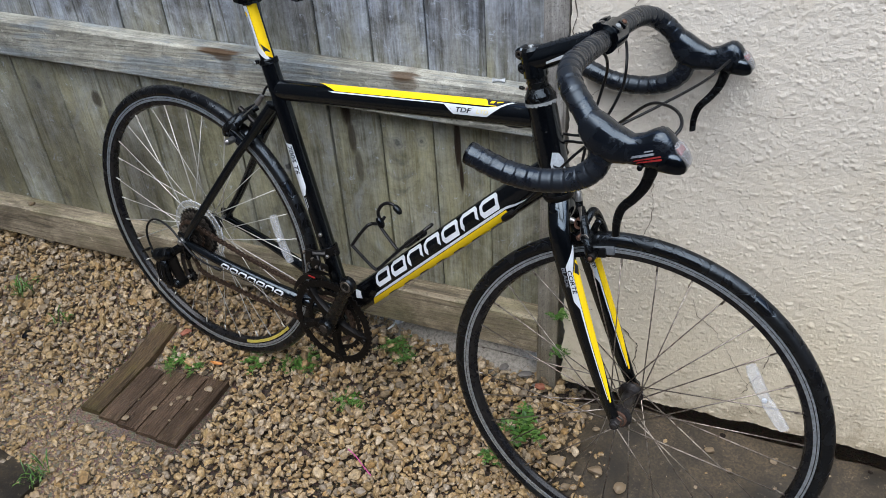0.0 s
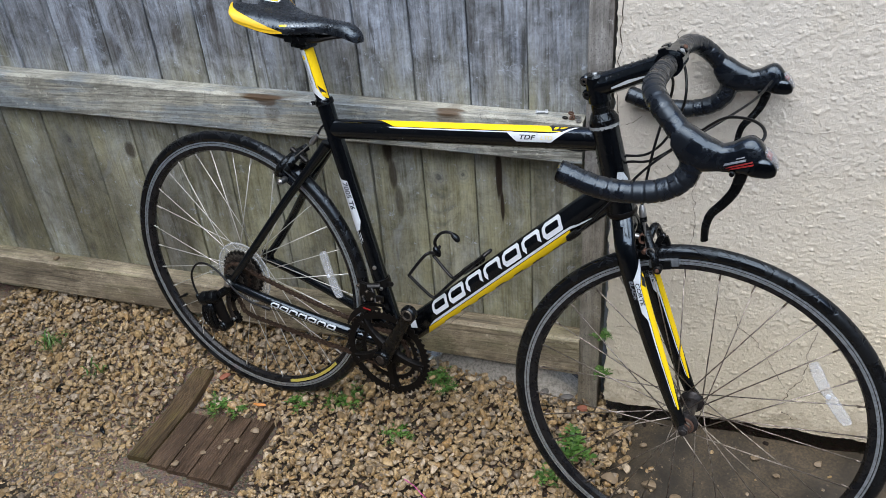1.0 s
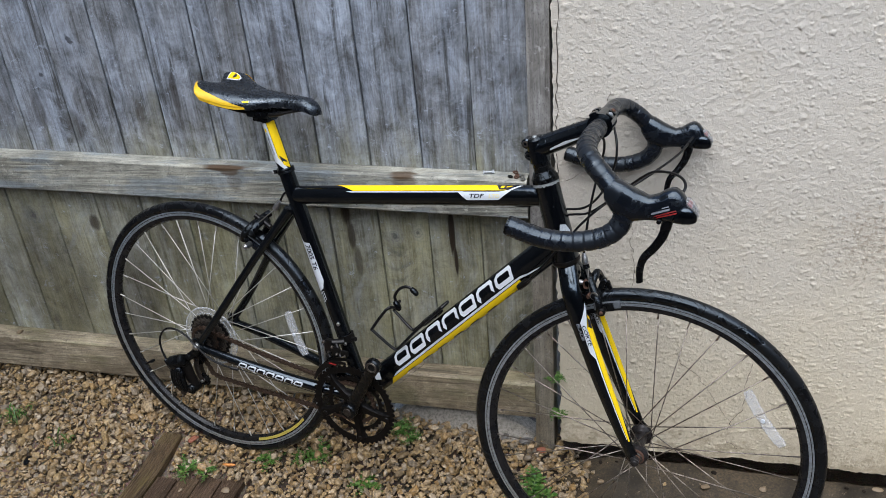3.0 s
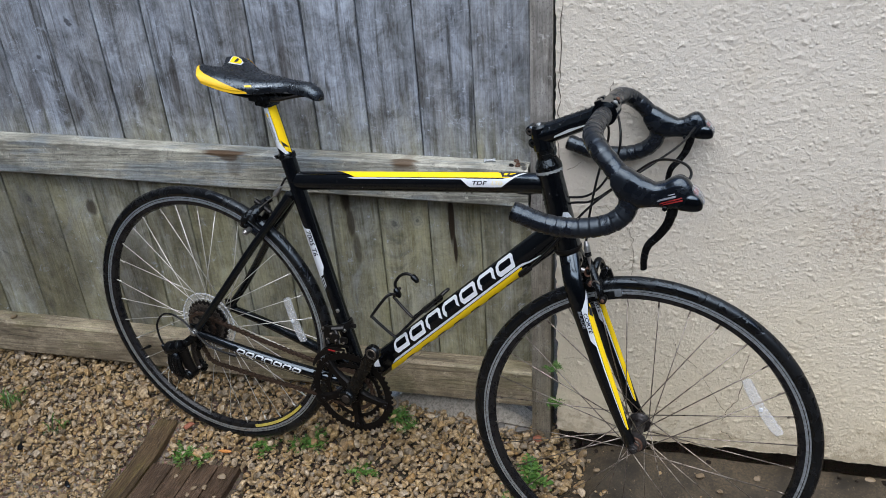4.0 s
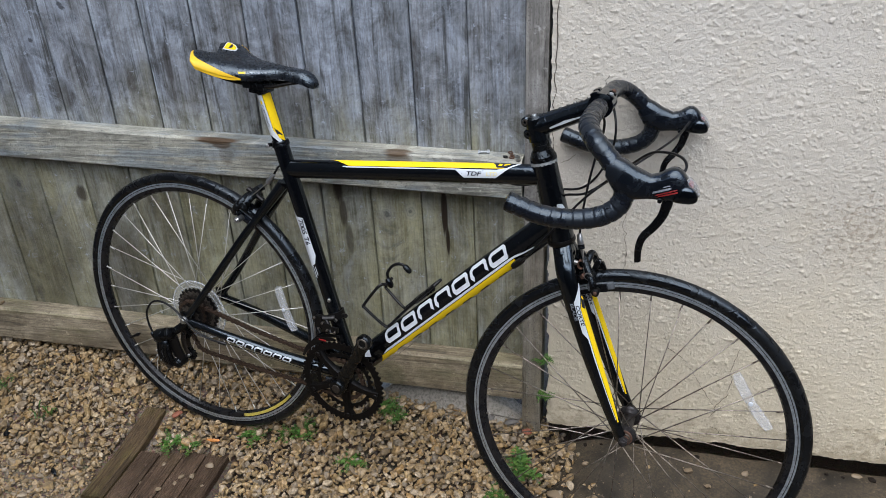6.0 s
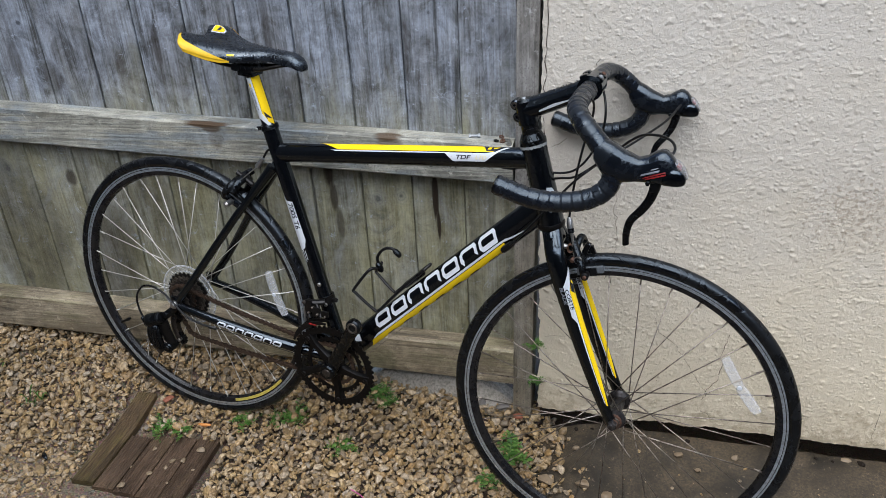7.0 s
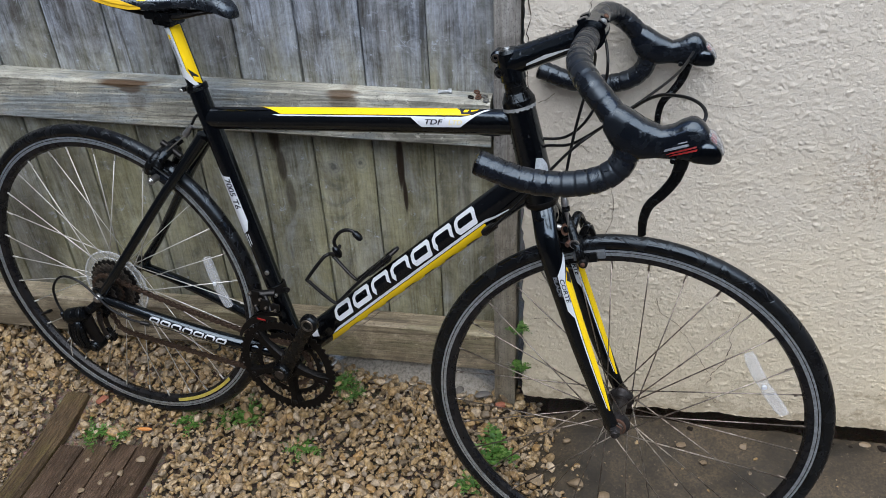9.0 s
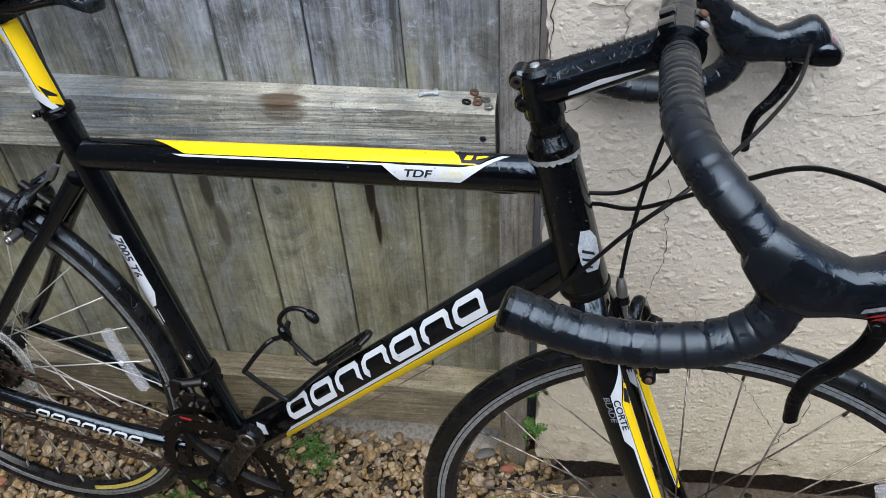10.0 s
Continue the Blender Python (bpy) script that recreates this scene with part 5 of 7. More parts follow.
for k in range(5):
    a = radians(26 + 72 * k)
    part("chainring_bolt", disc(bmesh.new(), BB + Vector((0.083 * math.sin(a), 0, 0.083 * math.cos(a))), 0.0052, -0.0575, -0.048, 14), GREASE, bike)


def crank(side, eye):
    bm = bmesh.new()
    hub = BB + Vector((0, side * 0.064, 0))
    end = Vector(eye)
    line = [hub.lerp(end, f) for f in (-0.06, 0.0, 0.12, 0.5, 0.88, 1.0, 1.06)]
    sweep(bm, line, [0.012, 0.0188, 0.0165, 0.0138, 0.0150, 0.0178, 0.0130], 20, True, 0.52)
    disc(bm, end, 0.0168, *sorted((side * -0.0070, side * 0.0092)), 28, 0.003)
    disc(bm, hub, 0.0185, *sorted((side * -0.014, side * 0.018)), 28, 0.003)
    bmesh.ops.recalc_face_normals(bm, faces=bm.faces)
    c = part("crank_arm", bm, PLASTIC, bike, "scuffed black crank arm without a pedal")
    bm = bmesh.new()
    disc(bm, hub, 0.0098, *sorted((side * 0.012, side * 0.0195)), 24)
    part("crank_bolt", bm, COG_DARK, c)
    bm = bmesh.new()
    first = end + Vector((0, side * 0.0088, 0))
    lathe(bm, [(0.0070, 0.0), (0.0112, 0.0), (0.0122, side * 0.0010), (0.0114, side * 0.0024), (0.0084, side * 0.0024), (0.0068, -side * 0.006)], 28)
    turned(bm, Matrix.Translation(first))
    bmesh.ops.recalc_face_normals(bm, faces=bm.faces)
    part("pedal_eye", bm, COG, c, "bare threaded pedal hole with scraped metal rim")


crank(-1, (0.480, -0.086, 0.085))
crank(1, (0.336, 0.086, -0.201))


def build_chain():
    a = [(0.004, 0.036), (0.03, 0.029), (0.163, 0.006), (0.30, -0.0095), (0.395, -0.012)]
    ring = [(BB.x + 0.047 * math.sin(q), BB.z + 0.047 * math.cos(q)) for q in (math.pi * k / 8 for k in range(0, 9))]
    b = [(0.39, -0.1045), (0.305, -0.0985), (0.155, -0.098), (0.03, -0.0945), (0.012, -0.088), (0.0, -0.066), (-0.012, -0.050), (-0.020, -0.040), (-0.033, -0.012), (-0.031, 0.014), (-0.016, 0.031), (0.002, 0.036)]
    path = [Vector((x, -0.0425, z)) for x, z in a + ring + b]
    dense, left = [path[0]], 0.0
    pitch = 0.0127
    done, want = 0.0, pitch
    for p, q in zip(path, path[1:]):
        length = (q - p).length
        while want <= done + length:
            dense.append(p.lerp(q, (want - done) / length))
            want += pitch
        done += length
    bm = bmesh.new()
    for k, (p, q) in enumerate(zip(dense, dense[1:])):
        t = (q - p).normalized()
        m = Matrix.Translation((p + q) / 2) @ t.to_track_quat("X", "Z").to_matrix().to_4x4()
        wide = 0.0034 if k % 2 else 0.0026
        side = [(-0.0098, 0.0018), (-0.0082, 0.0040), (-0.0046, 0.0040), (0.0, 0.0024), (0.0046, 0.0040), (0.0082, 0.0040), (0.0098, 0.0018)]
        loop = side + [(x, -z) for x, z in side[::-1]]
        for y in (-wide, wide):
            rings = [[bm.verts.new(m @ Vector((x, y + d, z))) for x, z in loop] for d in (-0.0006, 0.0006)]
            bm.faces.new(rings[0])
            bm.faces.new(rings[1][::-1])
            for j in range(len(loop)):
                bm.faces.new((rings[0][j], rings[1][j], rings[1][(j + 1) % len(loop)], rings[0][(j + 1) % len(loop)]))
        first = len(bm.verts)
        rod(bm, p - Vector((0, 0.0042, 0)), p + Vector((0, 0.0042, 0)), 0.0033, 8)
    bmesh.ops.recalc_face_normals(bm, faces=bm.faces)
    part("chain", bm, CHAIN_RUST, bike, "rusty brown roller chain", 30)


build_chain()

# rear derailleur
bm = bmesh.new()
sweep(bm, spline([(0.002, -0.069, -0.004), (-0.010, -0.072, -0.020), (-0.026, -0.080, -0.034)], 5), [0.0095] * 11, 14, True, 0.7)
sweep(bm, [(-0.0735, -0.0925, -0.0530), (-0.0725, -0.0922, -0.0526), (-0.0670, -0.0910, -0.0508), (-0.0660, -0.0908, -0.0505), (-0.040, -0.085, -0.042), (-0.030, -0.083, -0.039), (-0.027, -0.082, -0.038)], [0.0085, 0.0125, 0.0140, 0.0158, 0.0158, 0.0145, 0.009], 24)
rd = part("rear_derailleur", bm, PLASTIC, bike, "dirty black rear derailleur")
bm = bmesh.new()
sweep(bm, spline([(-0.054, -0.091, -0.056), (-0.052, -0.0935, -0.078), (-0.046, -0.0935, -0.103), (-0.037, -0.091, -0.124)], 6), [0.0062, 0.0078, 0.0088, 0.0094, 0.0098, 0.0100, 0.0101, 0.0101, 0.0100, 0.0100, 0.0099, 0.0098, 0.0097, 0.0096, 0.0094, 0.0090, 0.0083, 0.0073, 0.0058], 18, True, 1.9, (1, 0, 0))
part("outer_link", bm, PLASTIC, rd, "ribbed black linkage plate", 50)
for x, wide in ((-0.0615, 0.0026), (-0.0540, 0.0020), (-0.0470, 0.0020), (-0.0405, 0.0022)):
    bm = sweep(bmesh.new(), spline([(x, -0.1010, -0.066), (x + 0.002, -0.1040, -0.086), (x + 0.009, -0.1030, -0.110)], 6), wide, 10, True, 1.0, (1, 0, 0))
    part("link_rib", bm, GREASE, rd)
bm = bmesh.new()
sweep(bm, spline([(-0.036, -0.080, -0.050), (-0.030, -0.078, -0.078), (-0.020, -0.074, -0.110)], 6), 0.0105, 14, True, 1.5, (1, 0, 0))
part("inner_link", bm, GREASE, rd)
coil = [(-0.046 + 0.0052 * math.cos(q) + 0.0010 * q, -0.083 + 0.0040 * math.sin(q), -0.066 - 0.0021 * q) for q in (0.45 * k for k in range(46))]
part("return_coil", sweep(bmesh.new(), coil, 0.0008, 6), COG, rd, "dull steel coil")
part("link_pivot", disc(bmesh.new(), (-0.0405, 0, -0.126), 0.0070, -0.0980, -0.0740, 18, 0.002), COG_DARK, rd)
part("link_pivot", disc(bmesh.new(), (-0.0565, 0, -0.056), 0.0062, -0.1020, -0.0840, 18, 0.002), COG_DARK, rd)
bm = bmesh.new()
disc(bm, (-0.022, 0, -0.117), 0.0135, -0.0905, -0.0600, 26, 0.003)
disc(bm, (-0.022, 0, -0.117), 0.0085, -0.0930, -0.0890, 20, 0.001)
part("knuckle", bm, PLASTIC, rd)
for y in (-0.0485, -0.0625):
    bm = bmesh.new()
    sweep(bm, spline([(-0.014, y, -0.036), (-0.018, y, -0.060), (-0.016, y, -0.082), (-0.006, y, -0.104)], 6), 0.0078, 12, True, 0.16, (0, 1, 0))
    part("cage_plate", bm, COG_DARK, rd)
for at in ((-0.014, -0.046), (-0.005, -0.103)):
    bm = bmesh.new()
    teeth(bm, 0.0165, 11, -0.0580, -0.0520, 0.004, 0.0034)
    turned(bm, Matrix.Translation((at[0], 0, at[1])))
    bmesh.ops.recalc_face_normals(bm, faces=bm.faces)
    pulley = part("pulley", bm, PLASTIC, rd)
    part("pulley_bolt", disc(bmesh.new(), (at[0], 0, at[1]), 0.0040, -0.0670, -0.050, 14), ALLOY if at[1] < -0.06 else GREASE, rd)
for x, y, z in ((-0.066, -0.1015, -0.100), (-0.054, -0.1040, -0.108), (-0.069, -0.0985, -0.088)):
    part("screw", disc(bmesh.new(), (x, 0, z), 0.0032, y - 0.002, y + 0.008, 12), ALLOY, rd, "silver screw")
bm = bmesh.new()
sweep(bm, [(-0.068, -0.090, -0.068), (-0.075, -0.0905, -0.062), (-0.077, -0.091, -0.059), (-0.083, -0.091, -0.050), (-0.085, -0.091, -0.046)], [0.0050, 0.0068, 0.0048, 0.0050, 0.0036], 14)
part("adjuster", bm, PLASTIC, rd, "black barrel adjuster")
part("adjuster_ring", sweep(bmesh.new(), [(-0.0765, -0.091, -0.0600), (-0.0780, -0.091, -0.0575)], 0.0056, 12), ALLOY, rd)
part("wire_end", sweep(bmesh.new(), spline([(-0.064, -0.098, -0.100), (-0.071, -0.100, -0.122), (-0.072, -0.100, -0.146)], 5), 0.0010, 6), STEEL, rd, "frayed silver wire end")
p = on_tube((-0.052, -0.0935, -0.066), (-0.040, -0.0935, -0.110), 0.0180, 0.0092, 0.0012)
part("print", wrapped(outline([(0.010, -0.006), (0.034, -0.006), (0.034, -0.002), (0.010, -0.002)]), p), GREY_PRINT, rd)
part("shift_cable", sweep(bmesh.new(), spline([(-0.080, -0.090, -0.052), (-0.094, -0.088, -0.026), (-0.098, -0.085, 0.004), (-0.083, -0.081, 0.030), (-0.058, -0.078, 0.037), (-0.028, -0.076, 0.027), (0.004, -0.077, 0.004), (0.034, -0.077, -0.018), (0.070, -0.075, -0.030), (0.102, -0.071, -0.034)]), 0.0025, 10), CABLE, bike)
bm = bmesh.new()
rod(bm, (0.094, -0.072, -0.0335), (0.112, -0.069, -0.0355), 0.0042, 10)
rod(bm, (0.112, -0.068, -0.0345), (0.39, -0.030, -0.0745), 0.0008, 6)
part("cable_stop", bm, CABLE, bike)

# front derailleur
bm = bmesh.new()
oval(bm, (0.3680, 0, 0.070), (0.3630, 0, 0.086), 0.0184)
sweep(bm, [(0.384, -0.006, 0.081), (0.394, -0.010, 0.085)], 0.005, 10)
fd = part("front_derailleur", bm, GREASE, bike, "dirty black front derailleur")
bm = bmesh.new()
sweep(bm, spline([(0.372, -0.020, 0.080), (0.350, -0.030, 0.078), (0.334, -0.034, 0.080)], 5), 0.0062, 12, True, 1.2)
box(bm, (0.334, -0.0405, 0.058), (0.350, -0.0365, 0.086), 0.0015)
box(bm, (0.352, -0.0435, 0.050), (0.372, -0.0395, 0.074), 0.0015)
box(bm, (0.376, -0.0440, 0.056), (0.392, -0.0380, 0.070), 0.002)
sweep(bm, spline([(0.336, -0.034, 0.078), (0.336, -0.036, 0.060), (0.346, -0.040, 0.044)], 5), 0.0050, 12, True, 0.9)
sweep(bm, spline([(0.356, -0.030, 0.076), (0.366, -0.036, 0.064), (0.374, -0.042, 0.052)], 5), 0.0052, 12, True, 0.9)
part("linkage", bm, GREASE, fd)
bm = bmesh.new()
for y in (-0.0395, -0.0545):
    n = 12
    rows = []
    for k in range(n + 1):
        a = radians(-66 + 58 * k / n)
        h = 0.005 + 0.007 * math.sin(math.pi * k / n)
        rows.append([bm.verts.new(BB + Vector((r * math.sin(a), y + d, r * math.cos(a)))) for r, d in ((0.1035, 0.0), (0.1035 + h, 0.0), (0.1035 + h, 0.0014), (0.1035, 0.0014))])
    for r0, r1 in zip(rows, rows[1:]):
        for j in range(4):
            bm.faces.new((r0[j], r0[(j + 1) % 4], r1[(j + 1) % 4], r1[j]))
    bm.faces.new(rows[0][::-1])
    bm.faces.new(rows[-1])
bmesh.ops.recalc_face_normals(bm, faces=bm.faces)
part("cage_plate", bm, GREASE, fd)
for x, y, z, r in ((0.332, -0.042, 0.080, 0.0042), (0.353, -0.042, 0.072, 0.0036), (0.368, -0.048, 0.061, 0.0034), (0.386, -0.046, 0.059, 0.0030), (0.344, -0.044, 0.058, 0.0024)):
    part("screw", disc(bmesh.new(), (x, 0, z), r * 0.85, y - 0.0030, y + 0.004, 12), COG, fd, "dull steel screw")
part("return_wire", rod(bmesh.new(), (0.328, -0.031, 0.062), (0.328, -0.032, 0.026), 0.0022, 8), ALLOY, fd)
bm = bmesh.new()
box(bm, (0.352, -0.0565, 0.0375), (0.370, -0.0545, 0.0402), 0.0006)
part("print", bm, DARK_RED, fd, "red print")

# bottle cage
bm = bmesh.new()
sweep(bm, spline([(0.600, -0.012, 0.212), (0.572, -0.014, 0.180), (0.534, -0.016, 0.134), (0.520, -0.020, 0.116), (0.507, -0.024, 0.100), (0.496, -0.027, 0.098), (0.452, -0.030, 0.130), (0.449, -0.030, 0.137), (0.477, -0.026, 0.182), (0.486, -0.018, 0.190)], 6), 0.0033, 10)
sweep(bm, spline([(0.600, 0.012, 0.212), (0.572, 0.014, 0.180), (0.540, 0.016, 0.143), (0.528, 0.020, 0.130), (0.516, 0.024, 0.122), (0.476, 0.030, 0.150), (0.471, 0.030, 0.158), (0.490, 0.018, 0.188)], 6), 0.0033, 10)
sweep(bm, spline([(0.486, -0.018, 0.190), (0.492, 0.0, 0.184), (0.490, 0.018, 0.188)], 6), 0.0033, 10)
sweep(bm, spline([(0.494, 0.004, 0.184), (0.488, 0.0, 0.206), (0.498, -0.002, 0.226), (0.512, -0.004, 0.237), (0.526, -0.004, 0.238), (0.538, -0.004, 0.231)], 6), 0.0033, 10)
sweep(bm, spline([(0.600, -0.012, 0.212), (0.608, 0.0, 0.221), (0.600, 0.012, 0.212)], 6), 0.0036, 10)
cage = part("bottle_cage", bm, CABLE, bike, "black wire bottle cage")
bm = bmesh.new()
sweep(bm, spline([(0.488, 0, 0.196), (0.494, 0, 0.186), (0.500, 0, 0.177)], 4), [0.004, 0.0058, 0.0068, 0.007, 0.0072, 0.007, 0.0066, 0.005, 0.003], 12)
part("grip_pad", bm, PLASTIC, cage)
bm = bmesh.new()
sweep(bm, spline([(0.528, -0.004, 0.237), (0.536, -0.004, 0.231), (0.543, -0.004, 0.224)], 4), [0.004, 0.0055, 0.006, 0.0062, 0.0064, 0.0062, 0.006, 0.005, 0.003], 12)
part("grip_pad", bm, PLASTIC, cage)
bm = bmesh.new()
sweep(bm, [(0.556, 0.0, 0.160), (0.592, 0.0, 0.198)], 0.0065, 10, True, 1.6)
part("mount", bm, PLASTIC, cage)

# ---- fork, stem, bar ----
FORK_R = [0.0190, 0.0186, 0.0186, 0.0184, 0.0166, 0.0134, 0.0100]
for s in (-1, 1):
    line = spline([(0.8485, s * 0.004, 0.364), (0.858, s * 0.020, 0.343), (0.868, s * 0.034, 0.318), (0.885, s * 0.041, 0.278), (0.936, s * 0.048, 0.165), (0.985, s * 0.0505, 0.062), (1.0195, s * 0.0520, -0.004)])
    radii = [FORK_R[min(5, k // 8)] + (FORK_R[min(5, k // 8) + 1] - FORK_R[min(5, k // 8)]) * (k - 8 * min(5, k // 8)) / 8 for k in range(len(line))]
    blade = part("fork_blade", turned(sweep(bmesh.new(), line, radii, 28, True, 0.66, (0, 1, 0)), STEER), BLACK, bike, "black fork blade with a yellow stripe", 60)
    slim = along_line(line, radii, 0.66)

    def p(a, h, at=slim):
        return at(a, h * 0.82)
    part("stripe", turned(wrapped(outline([(0.106, 0.0245), (0.112, 0.0330), (0.200, 0.0300), (0.300, 0.0220), (0.372, 0.0110), (0.372, 0.0080), (0.300, 0.0095), (0.200, 0.0120), (0.128, 0.0130)]), p, 0.003, 0.012), STEER), YELLOW, blade, "yellow stripe")
    part("panel", turned(wrapped(outline([(0.082, 0.0270), (0.104, 0.0110), (0.114, 0.0035), (0.176, 0.0020), (0.190, 0.0085), (0.300, 0.0070), (0.366, 0.0060), (0.366, 0.0072), (0.300, 0.0086), (0.200, 0.0112), (0.127, 0.0124), (0.105, 0.0210), (0.084, 0.0330)]), p, 0.003, 0.012), STEER), WHITE, blade, "white panel")
    slim2 = along_line(line, radii, 0.66, 0.0010)

    def p2(a, h, at=slim2):
        return at(a, h * 0.82)
    part("lettering", turned(wrapped(lettering("CORTE", 0.0064, 0.120, 0.0046, 0.1, 1.40), p2), STEER), INK, blade, "black letters")
    part("lettering", turned(wrapped(lettering("BLADE", 0.0058, 0.114, -0.0040, 0.1, 1.42), p2), STEER), GREY_PRINT, blade, "grey letters")
    part("badge", turned(wrapped(outline([(0.110, 0.0215), (0.120, 0.0300), (0.134, 0.0240), (0.126, 0.0160)]), p2), STEER), INK, blade)
    part("dropout", turned(sweep(bmesh.new(), [(1.012, s * 0.0520, 0.012), (1.0215, s * 0.0525, -0.004), (1.0250, s * 0.0525, -0.012)], [0.010, 0.011, 0.006], 14, True, 0.45, (0, 1, 0)), STEER), BLACK, bike)
bm = bmesh.new()
bmesh.ops.create_uvsphere(bm, u_segments=40, v_segments=24, radius=1.0, matrix=Matrix.Translation((0.8560, 0, 0.3430)) @ Matrix.Rotation(radians(-18.3), 4, "Y") @ Matrix.Diagonal((0.0200, 0.0325, 0.0255, 1)))
part("fork_crown", turned(bm, STEER), BLACK, bike, "black fork crown", 80)
bm = bmesh.new()
oval(bm, (0.8460, 0, 0.3690), (0.8475, 0, 0.3645), 0.0262, 0.0268)
oval(bm, (0.8475, 0, 0.3645), (0.8490, 0, 0.3600), 0.0268, 0.0250)
part("lower_headset", turned(bm, STEER), GREASE, bike)


def on_axis(z):
    return Vector((0.8225 - 0.3314 * (z - 0.44), 0, z))


bm = bmesh.new()
for z0, z1, r0, r1 in ((0.512, 0.521, 0.0245, 0.0245), (0.521, 0.532, 0.0240, 0.0185), (0.532, 0.5335, 0.0165, 0.0165), (0.5335, 0.541, 0.0162, 0.0162), (0.5413, 0.549, 0.0162, 0.0162)):
    oval(bm, on_axis(z0), on_axis(z1), r0, r1, 1.0, 28)
part("headset", turned(bm, STEER), PLASTIC, bike, "black headset with spacers")
bm = bmesh.new()
oval(bm, on_axis(0.5105), on_axis(0.5128), 0.0238, 0.0238, 1.0, 28)
part("headset_ring", turned(bm, STEER), ALLOY, bike, "worn silver ring")
bm = bmesh.new()
oval(bm, on_axis(0.549), on_axis(0.587), 0.0192, 0.0188, 1.0, 28)
sweep(bm, [(0.778, 0, 0.573), (0.800, 0, 0.583), (0.866, 0, 0.616), (0.882, 0, 0.626)], [0.0195, 0.0186, 0.0172, 0.0180], 28)
rod(bm, (0.889, -0.0235, 0.630), (0.889, 0.0235, 0.630), 0.0215, 24)
for z in (0.5595, 0.5805):
    disc(bm, (0.7645 - 0.33 * (z - 0.57), 0, z), 0.0092, -0.0135, 0.0135, 22, 0.003)
box(bm, (0.764, -0.0125, 0.554), (0.780, 0.0125, 0.586), 0.003)
stem = part("stem", turned(bm, STEER), BLACK, bike, "wet black stem with a silver-bolted faceplate")
bm = bmesh.new()
oval(bm, on_axis(0.587), on_axis(0.5915), 0.0178, 0.0150, 1.0, 24)
cap = part("top_cap", turned(bm, STEER), PLASTIC, stem)
part("cap_screw", turned(sweep(bmesh.new(), [on_axis(0.5912), on_axis(0.5935)], [0.0048, 0.0040], 12), STEER), CHIPPED, stem, "silver cap screw")
for z in (0.5595, 0.5805):
    x = 0.7635 - 0.33 * (z - 0.57)
    bm = bmesh.new()
    lathe(bm, [(0.0026, 0.0), (0.0054, 0.0), (0.0058, -0.0010), (0.0050, -0.0034), (0.0030, -0.0034), (0.0026, -0.0010)], 20, True, (x, -0.0133, z))
    bmesh.ops.recalc_face_normals(bm, faces=bm.faces)
    part("stem_bolt", turned(bm, STEER), COG_DARK if z > 0.57 else GREASE, stem, "tarnished socket bolt")
bm = bmesh.new()
for y in (-0.0135, 0.0135):
    for x, z, a in ((0.876, 0.6485, -28), (0.902, 0.6475, 28)):
        box(bm, (-0.0072, -0.0085, -0.010), (0.0072, 0.0085, 0.0045), 0.0040, Matrix.Translation((x, y, z - 0.002)) @ Matrix.Rotation(radians(a), 4, "Y"))
oval(bm, (0.889, -0.0255, 0.630), (0.889, -0.0215, 0.630), 0.0205, 0.0218)
part("faceplate", turned(bm, STEER), BLACK, stem, "glossy black four-bolt bar clamp")
for y in (-0.0135, 0.0135):
    part("stem_bolt", turned(sweep(bmesh.new(), [(0.9030, y, 0.6480), (0.9044, y, 0.6508), (0.9052, y, 0.6522)], [0.0042, 0.0040, 0.0026], 14), STEER), CHIPPED if y < 0 else RUST, stem, "bare bolt head")
p = along_line([(0.778, 0, 0.573), (0.800, 0, 0.583), (0.866, 0, 0.616), (0.882, 0, 0.626)], [0.0195, 0.0186, 0.0172, 0.0180], 1.0, 0.0007)
part("print", turned(wrapped(outline([(0.026, -0.0092), (0.094, -0.0068), (0.094, -0.0056), (0.068, -0.0034), (0.056, -0.0026), (0.028, -0.0056)]), p), STEER), WHITE, stem, "white print")

def loft(y, s, stations, power=0.72):
    """A body of rounded sections along x: (x, top, bottom, half width)."""
    bm = bmesh.new()
    n = 24
    rings = []
    for x, top, low, half in stations:
        mid, h = (top + low) / 2, (top - low) / 2
        ring = []
        for k in range(n):
            a = 2 * math.pi * k / n
            c, d = math.cos(a), math.sin(a)
            ring.append(bm.verts.new((x, y + half * math.copysign(abs(c) ** power, c), mid + h * math.copysign(abs(d) ** power, d))))
        rings.append(ring)
    for a, b in zip(rings, rings[1:]):
        for k in range(n):
            bm.faces.new((a[k], a[(k + 1) % n], b[(k + 1) % n], b[k]))
    bm.faces.new(rings[0][::-1])
    bm.faces.new(rings[-1])
    bmesh.ops.recalc_face_normals(bm, faces=bm.faces)
    return bm


